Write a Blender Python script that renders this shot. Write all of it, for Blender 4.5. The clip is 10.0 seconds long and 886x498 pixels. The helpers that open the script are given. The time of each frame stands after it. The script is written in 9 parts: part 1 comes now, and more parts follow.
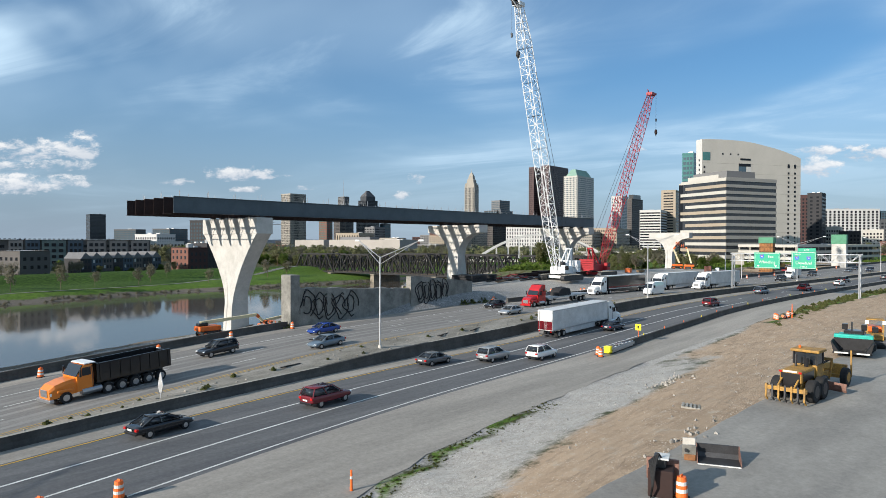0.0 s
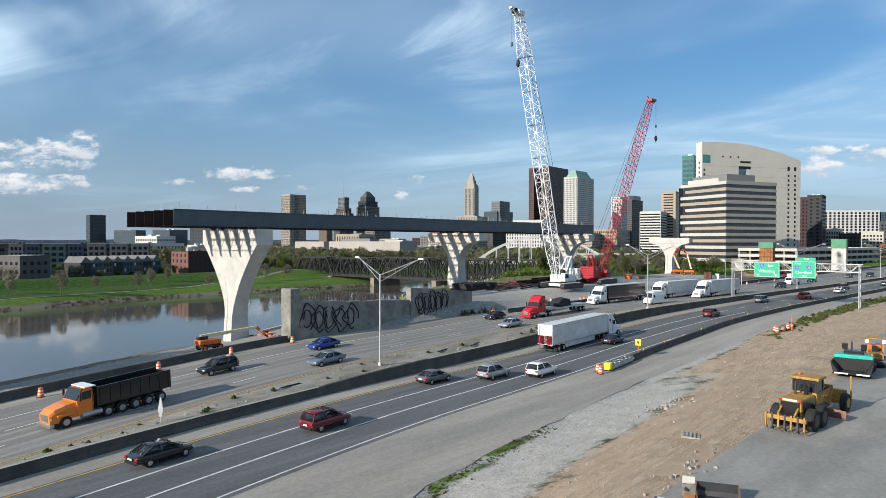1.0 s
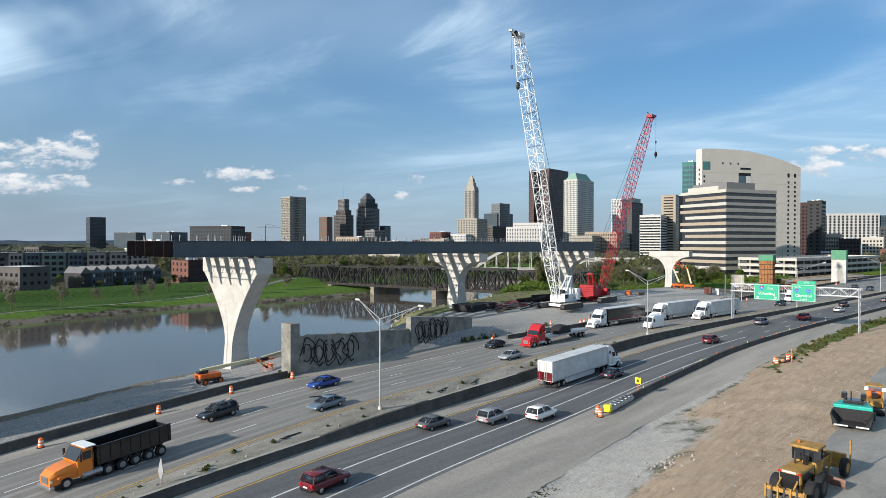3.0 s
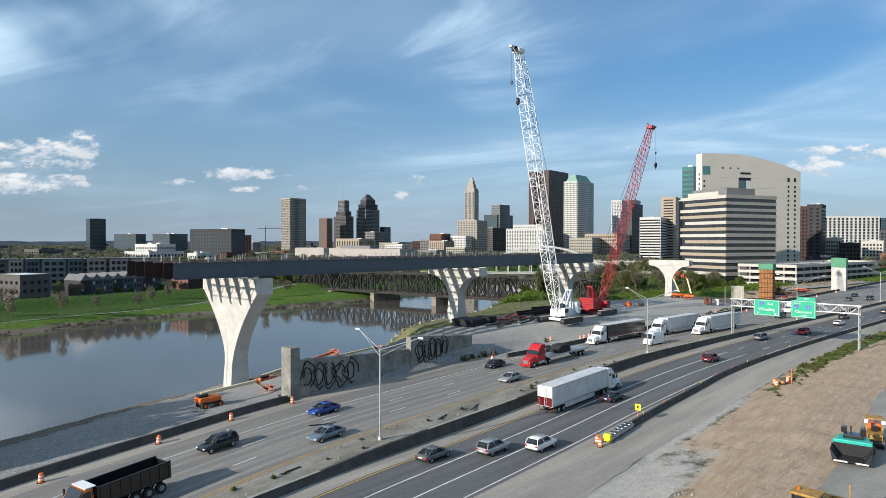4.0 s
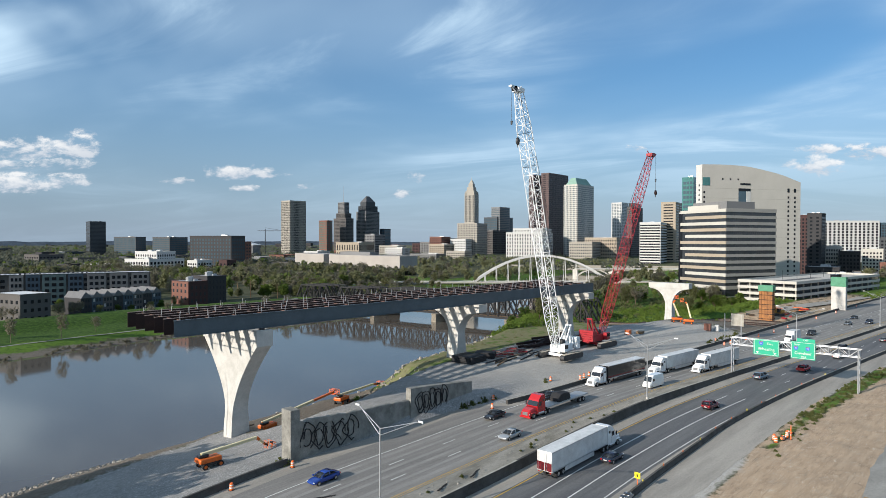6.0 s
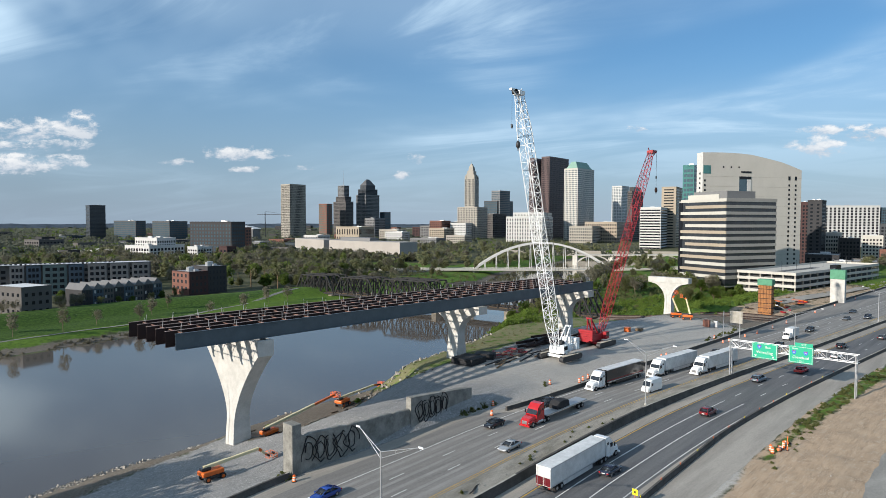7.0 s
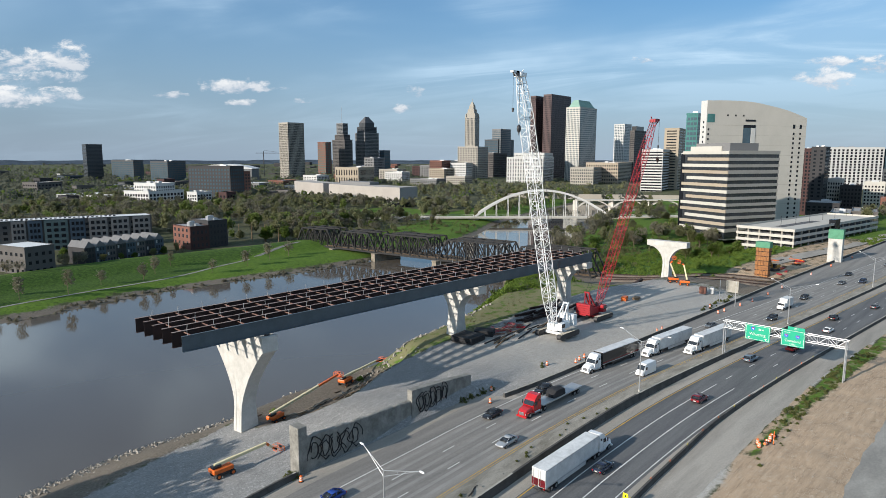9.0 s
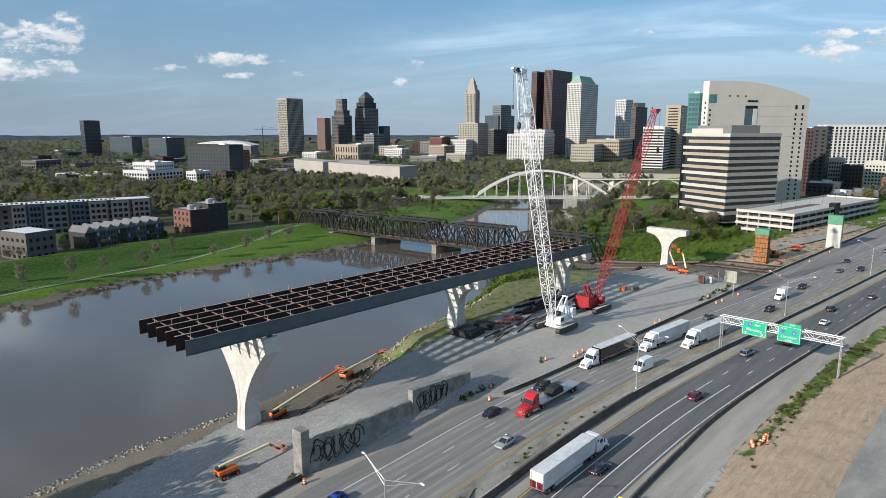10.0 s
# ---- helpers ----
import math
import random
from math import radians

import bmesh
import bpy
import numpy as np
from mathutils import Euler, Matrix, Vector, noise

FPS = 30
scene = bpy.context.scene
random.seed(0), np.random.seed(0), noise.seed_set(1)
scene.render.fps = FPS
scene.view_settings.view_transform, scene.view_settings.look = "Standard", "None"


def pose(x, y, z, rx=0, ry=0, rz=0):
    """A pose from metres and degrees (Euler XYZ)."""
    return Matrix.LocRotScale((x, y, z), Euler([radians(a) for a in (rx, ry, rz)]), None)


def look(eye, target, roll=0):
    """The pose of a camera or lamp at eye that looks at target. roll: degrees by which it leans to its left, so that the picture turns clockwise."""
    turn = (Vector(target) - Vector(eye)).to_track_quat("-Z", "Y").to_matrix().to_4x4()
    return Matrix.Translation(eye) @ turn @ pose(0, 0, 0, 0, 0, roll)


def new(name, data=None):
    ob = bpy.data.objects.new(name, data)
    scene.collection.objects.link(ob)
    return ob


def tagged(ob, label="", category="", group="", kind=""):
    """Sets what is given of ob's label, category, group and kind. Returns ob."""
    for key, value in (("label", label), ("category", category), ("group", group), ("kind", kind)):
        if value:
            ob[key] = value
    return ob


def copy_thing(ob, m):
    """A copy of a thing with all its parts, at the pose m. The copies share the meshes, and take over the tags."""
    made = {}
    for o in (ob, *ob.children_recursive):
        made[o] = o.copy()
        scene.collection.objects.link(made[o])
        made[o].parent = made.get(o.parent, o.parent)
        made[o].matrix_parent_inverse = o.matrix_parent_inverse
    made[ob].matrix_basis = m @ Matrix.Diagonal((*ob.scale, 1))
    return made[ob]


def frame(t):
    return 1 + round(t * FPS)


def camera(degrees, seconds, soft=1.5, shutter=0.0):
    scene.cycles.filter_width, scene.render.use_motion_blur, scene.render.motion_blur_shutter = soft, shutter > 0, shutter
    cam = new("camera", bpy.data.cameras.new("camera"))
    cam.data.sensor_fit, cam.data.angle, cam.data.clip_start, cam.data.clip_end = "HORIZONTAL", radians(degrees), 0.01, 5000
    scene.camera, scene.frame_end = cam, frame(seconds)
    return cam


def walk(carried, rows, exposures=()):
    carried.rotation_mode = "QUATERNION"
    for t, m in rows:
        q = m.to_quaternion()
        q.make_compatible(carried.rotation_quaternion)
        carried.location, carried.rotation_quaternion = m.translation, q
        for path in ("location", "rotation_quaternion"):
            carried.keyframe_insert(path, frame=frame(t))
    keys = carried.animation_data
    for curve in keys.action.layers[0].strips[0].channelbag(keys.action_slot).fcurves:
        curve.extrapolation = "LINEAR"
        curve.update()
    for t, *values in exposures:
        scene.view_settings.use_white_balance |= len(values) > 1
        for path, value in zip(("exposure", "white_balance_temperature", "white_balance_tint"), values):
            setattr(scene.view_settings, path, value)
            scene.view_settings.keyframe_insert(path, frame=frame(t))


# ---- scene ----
cam = camera(69.46, 10.0, soft=0.8)
PATH = [
    (0.00, pose(0, 0, 12.040, 89.366, 0.00, -46.6)),
    (0.50, pose(0, 0, 13.078, 89.366, 0.00, -46.6)),
    (1.00, pose(0, 0, 14.132, 89.366, 0.00, -46.6)),
    (1.50, pose(0, 0, 15.271, 89.366, 0.00, -46.6)),
    (2.00, pose(0, 0, 16.503, 89.366, 0.00, -46.6)),
    (2.50, pose(0, 0, 17.904, 89.366, 0.00, -46.6)),
    (3.25, pose(0, 0, 20.289, 89.366, 0.00, -46.6)),
    (4.00, pose(0, 0, 23.067, 89.366, 0.00, -46.6)),
    (4.50, pose(0, 0, 25.125, 89.366, 0.00, -46.6)),
    (5.00, pose(0, 0, 27.603, 89.366, 0.00, -46.6)),
    (5.50, pose(0, 0, 30.210, 89.366, 0.00, -46.6)),
    (5.70, pose(0, 0, 31.220, 89.363, 0.00, -46.6)),
    (6.00, pose(0, 0, 32.719, 89.247, 0.00, -46.6)),
    (6.40, pose(0, 0, 34.738, 88.819, 0.00, -46.6)),
    (6.70, pose(0, 0, 36.314, 88.294, 0.00, -46.6)),
    (7.00, pose(0, 0, 37.982, 87.594, 0.00, -46.6)),
    (7.50, pose(0, 0, 40.896, 86.164, 0.00, -46.6)),
    (8.00, pose(0, 0, 43.776, 84.740, 0.00, -46.6)),
    (8.50, pose(0, 0, 46.757, 83.210, 0.00, -46.6)),
    (9.00, pose(0, 0, 49.657, 81.773, 0.00, -46.6)),
    (9.50, pose(0, 0, 52.679, 80.421, 0.00, -46.6)),
    (10.00, pose(0, 0, 54.938, 79.514, 0.00, -46.6)),
]
walk(cam, [(t, m @ pose(0, 0, 0, 0, 0, 0.1)) for t, m in PATH])

# ---- sky, sun ----
SUN_AZ, SUN_EL = 170.0, 20.0            # where the sun stands: degrees from +x towards +y, and above the horizon
HEADING = 43.4                          # the way that the drone faces, from +x towards +y

world = bpy.data.worlds.new("sky")
scene.world = world
world.use_nodes = True
wt = world.node_tree
wt.nodes.clear()


def wn(kind):
    return wt.nodes.new(kind)


def wmath(op, a, b=None, clamp=False):
    n = wn("ShaderNodeMath")
    n.operation, n.use_clamp = op, clamp
    for i, v in enumerate((a, b)):
        if v is None:
            continue
        if isinstance(v, (int, float)):
            n.inputs[i].default_value = v
        else:
            wt.links.new(v, n.inputs[i])
    return n.outputs[0]


def wdot(vec, d):
    n = wn("ShaderNodeVectorMath")
    n.operation = "DOT_PRODUCT"
    wt.links.new(vec, n.inputs[0])
    n.inputs[1].default_value = d
    return n.outputs["Value"]


def wnoise(vec, scale, detail, rough, distortion=0.0):
    n = wn("ShaderNodeTexNoise")
    n.inputs["Scale"].default_value, n.inputs["Detail"].default_value = scale, detail
    n.inputs["Roughness"].default_value, n.inputs["Distortion"].default_value = rough, distortion
    wt.links.new(vec, n.inputs["Vector"])
    return n.outputs["Fac"]


def wcombine(x, y, z=0.0):
    n = wn("ShaderNodeCombineXYZ")
    for i, v in enumerate((x, y, z)):
        if isinstance(v, (int, float)):
            n.inputs[i].default_value = v
        else:
            wt.links.new(v, n.inputs[i])
    return n.outputs[0]


def wrange(v, a, b, c=0.0, d=1.0, smooth=True):
    n = wn("ShaderNodeMapRange")
    n.interpolation_type = "SMOOTHSTEP" if smooth else "LINEAR"
    for i, x in enumerate((a, b, c, d)):
        n.inputs[i + 1].default_value = x
    wt.links.new(v, n.inputs[0])
    return n.outputs[0]


def wmix(fac, a, b):
    n = wn("ShaderNodeMix")
    n.data_type = "RGBA"
    for sock, v in ((n.inputs["Factor"], fac), (n.inputs[6], a), (n.inputs[7], b)):
        if isinstance(v, (tuple, float, int)):
            sock.default_value = v
        else:
            wt.links.new(v, sock)
    return n.outputs[2]


sky = wn("ShaderNodeTexSky")
sky.sky_type, sky.sun_disc = "NISHITA", False
sky.sun_elevation, sky.sun_rotation = radians(SUN_EL), radians(90 - SUN_AZ)
sky.air_density, sky.dust_density, sky.ozone_density = 1.0, 0.3, 4.0
way = wn("ShaderNodeTexCoord").outputs["Generated"]
ch, sh = math.cos(radians(HEADING)), math.sin(radians(HEADING))
ahead = wmath("MAXIMUM", wdot(way, (ch, sh, 0)), 0.02)
across, up = wdot(way, (sh, -ch, 0)), wdot(way, (0, 0, 1))
U, V = wmath("DIVIDE", across, ahead), wmath("DIVIDE", up, ahead)
# high thin cirrus: a sheet seen in perspective, in long streaks
flat = wmath("ADD", wmath("MAXIMUM", up, 0.0), 0.16)
px, py = wmath("DIVIDE", across, flat), wmath("DIVIDE", wdot(way, (ch, sh, 0)), flat)
bent = wmath("ADD", py, wmath("MULTIPLY", px, 0.35))
streak = wnoise(wcombine(wmath("MULTIPLY", px, 0.55), wmath("MULTIPLY", bent, 1.15), 3.7), 1.25, 9.0, 0.58, 0.9)
broad = wnoise(wcombine(px, bent, 11.0), 0.55, 4.0, 0.5, 0.4)
cirrus = wmath("MULTIPLY", wrange(streak, 0.4, 0.7), wrange(broad, 0.33, 0.62), clamp=True)
veil = wmath("MULTIPLY", wmath("ADD", wmath("MULTIPLY", cirrus, 1.0), wrange(broad, 0.3, 0.75, 0.16, 0.48), clamp=True), wrange(up, 0.02, 0.2, 0.12, 1.0), clamp=True)
# low cumulus: (across, up, half width, half height)
lumps = wnoise(wcombine(U, wmath("MULTIPLY", V, 2.1), 5.0), 26.0, 9.0, 0.64, 0.2)
heaps = rise = None
CUMULUS = [(-0.655, 0.142, 0.075, 0.020), (-0.575, 0.147, 0.042, 0.022), (-0.69, 0.118, 0.05, 0.009), (-0.60, 0.120, 0.055, 0.010),
           (-0.67, 0.090, 0.065, 0.016), (-0.59, 0.094, 0.04, 0.012), (-0.315, 0.107, 0.055, 0.011), (-0.305, 0.081, 0.030, 0.006),
           (-0.415, 0.094, 0.03, 0.006), (-0.043, 0.099, 0.013, 0.008), (-0.064, 0.074, 0.015, 0.007), (0.585, 0.119, 0.044, 0.016),
           (0.675, 0.141, 0.085, 0.013), (0.297, 0.146, 0.016, 0.007), (-0.215, 0.085, 0.018, 0.006), (0.60, 0.143, 0.05, 0.008)]
for cu, cv, cw, chh in CUMULUS:
    du = wmath("DIVIDE", wmath("SUBTRACT", U, cu), cw)
    dv = wmath("DIVIDE", wmath("SUBTRACT", V, cv), chh)
    r2 = wmath("ADD", wmath("MULTIPLY", du, du), wmath("MULTIPLY", dv, dv))
    m1 = wmath("SUBTRACT", 1.0, r2)
    heaps = m1 if heaps is None else wmath("MAXIMUM", heaps, m1)
    crest = wmath("MULTIPLY", wrange(m1, -0.4, 0.3), wrange(dv, -0.9, 0.5))
    rise = crest if rise is None else wmath("MAXIMUM", rise, crest)
front = wmath("GREATER_THAN", wdot(way, (ch, sh, 0)), 0.1)
body = wmath("ADD", wmath("MULTIPLY", heaps, 0.9), wmath("MULTIPLY", wmath("SUBTRACT", lumps, 0.49), 6.4))
cumulus = wmath("MULTIPLY", wmath("MULTIPLY", wrange(body, -0.1, 1.15), front), 0.86, clamp=True)
shade = wmath("MULTIPLY", wmath("ADD", wmath("MULTIPLY", rise, 0.6), wrange(lumps, 0.42, 0.66, -0.1, 0.4)), 1.0, clamp=True)
haze = wrange(up, 0.0, 0.26, 1.0, 0.0)
rich = wn("ShaderNodeHueSaturation")
rich.inputs["Saturation"].default_value = 1.3
wt.links.new(sky.outputs[0], rich.inputs["Color"])
c1 = wmix(wmath("MULTIPLY", haze, 0.85), rich.outputs[0], wmix(wrange(U, -0.75, 0.15), (2.5, 3.4, 4.65, 1), (3.1, 4.2, 5.65, 1)))
c2 = wmix(veil, c1, (6.0, 8.0, 9.8, 1))
c3 = wmix(cumulus, c2, wmix(shade, (5.0, 5.7, 6.7, 1), (9.6, 9.6, 9.6, 1)))
back = wn("ShaderNodeBackground")
back.inputs["Strength"].default_value = 0.082
wt.links.new(c3, back.inputs["Color"])
wt.links.new(back.outputs[0], wn("ShaderNodeOutputWorld").inputs["Surface"])

sun_data = bpy.data.lights.new("sun", "SUN")
sun_data.energy, sun_data.angle, sun_data.color = 5.0, radians(0.53), (1.0, 0.925, 0.82)
sun = new("sun", sun_data)
sa, se = radians(SUN_AZ), radians(SUN_EL)
sun.matrix_basis = look((math.cos(sa) * math.cos(se) * 300, math.sin(sa) * math.cos(se) * 300, math.sin(se) * 300), (0, 0, 0))
scene.view_settings.exposure = 0.36

# ---- materials ----
def mat(name, colour, rough=0.8, metal=0.0, vary=0.25, scale=1.0, fine=12.0, bump=0.0, tint=None, spec=0.4, rand=0.0, coat=0.0, stretch=0.0):
    """Colour broken up at two scales, with an optional second colour in patches, relief, and a shade of its own for each object."""
    m = bpy.data.materials.new(name)
    m.use_nodes = True
    nt = m.node_tree
    bs = nt.nodes["Principled BSDF"]
    bs.inputs["Roughness"].default_value, bs.inputs["Metallic"].default_value = rough, metal
    bs.inputs["Specular IOR Level"].default_value, bs.inputs["Coat Weight"].default_value = spec, coat
    co = nt.nodes.new("ShaderNodeTexCoord").outputs["Object"]

    def tex(sc, det, ro):
        n = nt.nodes.new("ShaderNodeTexNoise")
        n.inputs["Scale"].default_value, n.inputs["Detail"].default_value, n.inputs["Roughness"].default_value = sc, det, ro
        nt.links.new(co, n.inputs["Vector"])
        return n.outputs["Fac"]
    if stretch:                                         # marks drawn out along the road
        plain = co
        vm = nt.nodes.new("ShaderNodeVectorMath")
        vm.operation = "MULTIPLY"
        vm.inputs[1].default_value = (stretch, 1, 1)
        nt.links.new(co, vm.inputs[0])
        co = vm.outputs[0]
    big = tex(scale, 6, 0.65)
    if stretch:
        co = plain
    small = tex(scale * fine, 4, 0.7)
    mixn = nt.nodes.new("ShaderNodeMix")
    mixn.data_type = "RGBA"
    second = tint if tint else tuple(c * (1 - vary) for c in colour)
    mixn.inputs[6].default_value, mixn.inputs[7].default_value = (*colour, 1), (*second, 1)
    rg = nt.nodes.new("ShaderNodeMapRange")
    rg.inputs[1].default_value, rg.inputs[2].default_value = 0.38, 0.64
    nt.links.new(big, rg.inputs[0])
    nt.links.new(rg.outputs[0], mixn.inputs[0])
    hs = nt.nodes.new("ShaderNodeHueSaturation")
    rg2 = nt.nodes.new("ShaderNodeMapRange")
    rg2.inputs[1].default_value, rg2.inputs[2].default_value = 0.25, 0.75
    rg2.inputs[3].default_value, rg2.inputs[4].default_value = 1 - vary * 0.7, 1 + vary * 0.7
    nt.links.new(small, rg2.inputs[0])
    value = rg2.outputs[0]
    if rand:
        oi = nt.nodes.new("ShaderNodeObjectInfo").outputs["Random"]
        mr = nt.nodes.new("ShaderNodeMapRange")
        mr.inputs[3].default_value, mr.inputs[4].default_value = 1 - rand, 1 + rand
        nt.links.new(oi, mr.inputs[0])
        mm = nt.nodes.new("ShaderNodeMath")
        mm.operation = "MULTIPLY"
        nt.links.new(value, mm.inputs[0])
        nt.links.new(mr.outputs[0], mm.inputs[1])
        value = mm.outputs[0]
    nt.links.new(value, hs.inputs["Value"])
    nt.links.new(mixn.outputs[2], hs.inputs["Color"])
    nt.links.new(hs.outputs[0], bs.inputs["Base Color"])
    if bump:
        bn = nt.nodes.new("ShaderNodeBump")
        bn.inputs["Strength"].default_value, bn.inputs["Distance"].default_value = min(1, bump * 4), bump
        nt.links.new(small, bn.inputs["Height"])
        nt.links.new(bn.outputs[0], bs.inputs["Normal"])
    return m


def leaves(name, a, b, scale=0.9):
    """Foliage: a different green on each island of the crown and on each tree."""
    m = bpy.data.materials.new(name)
    m.use_nodes = True
    nt = m.node_tree
    bs = nt.nodes["Principled BSDF"]
    bs.inputs["Roughness"].default_value, bs.inputs["Specular IOR Level"].default_value = 0.7, 0.2
    isl = nt.nodes.new("ShaderNodeNewGeometry").outputs["Random Per Island"]
    oi = nt.nodes.new("ShaderNodeObjectInfo").outputs["Random"]
    ad = nt.nodes.new("ShaderNodeMath")
    ad.operation = "MULTIPLY_ADD"
    nt.links.new(oi, ad.inputs[0])
    ad.inputs[1].default_value = 0.6
    hl = nt.nodes.new("ShaderNodeMath")
    hl.operation = "MULTIPLY"
    hl.inputs[1].default_value = 0.5
    nt.links.new(isl, hl.inputs[0])
    nt.links.new(hl.outputs[0], ad.inputs[2])
    mx = nt.nodes.new("ShaderNodeMix")
    mx.data_type = "RGBA"
    mx.inputs[6].default_value, mx.inputs[7].default_value = (*a, 1), (*b, 1)
    nt.links.new(ad.outputs[0], mx.inputs[0])
    nt.links.new(mx.outputs[2], bs.inputs["Base Color"])
    tl, ms = nt.nodes.new("ShaderNodeBsdfTranslucent"), nt.nodes.new("ShaderNodeMixShader")
    nt.links.new(mx.outputs[2], tl.inputs["Color"])
    ms.inputs[0].default_value = 0.48
    nt.links.new(bs.outputs[0], ms.inputs[1])
    nt.links.new(tl.outputs[0], ms.inputs[2])
    nt.links.new(ms.outputs[0], nt.nodes["Material Output"].inputs["Surface"])
    return m


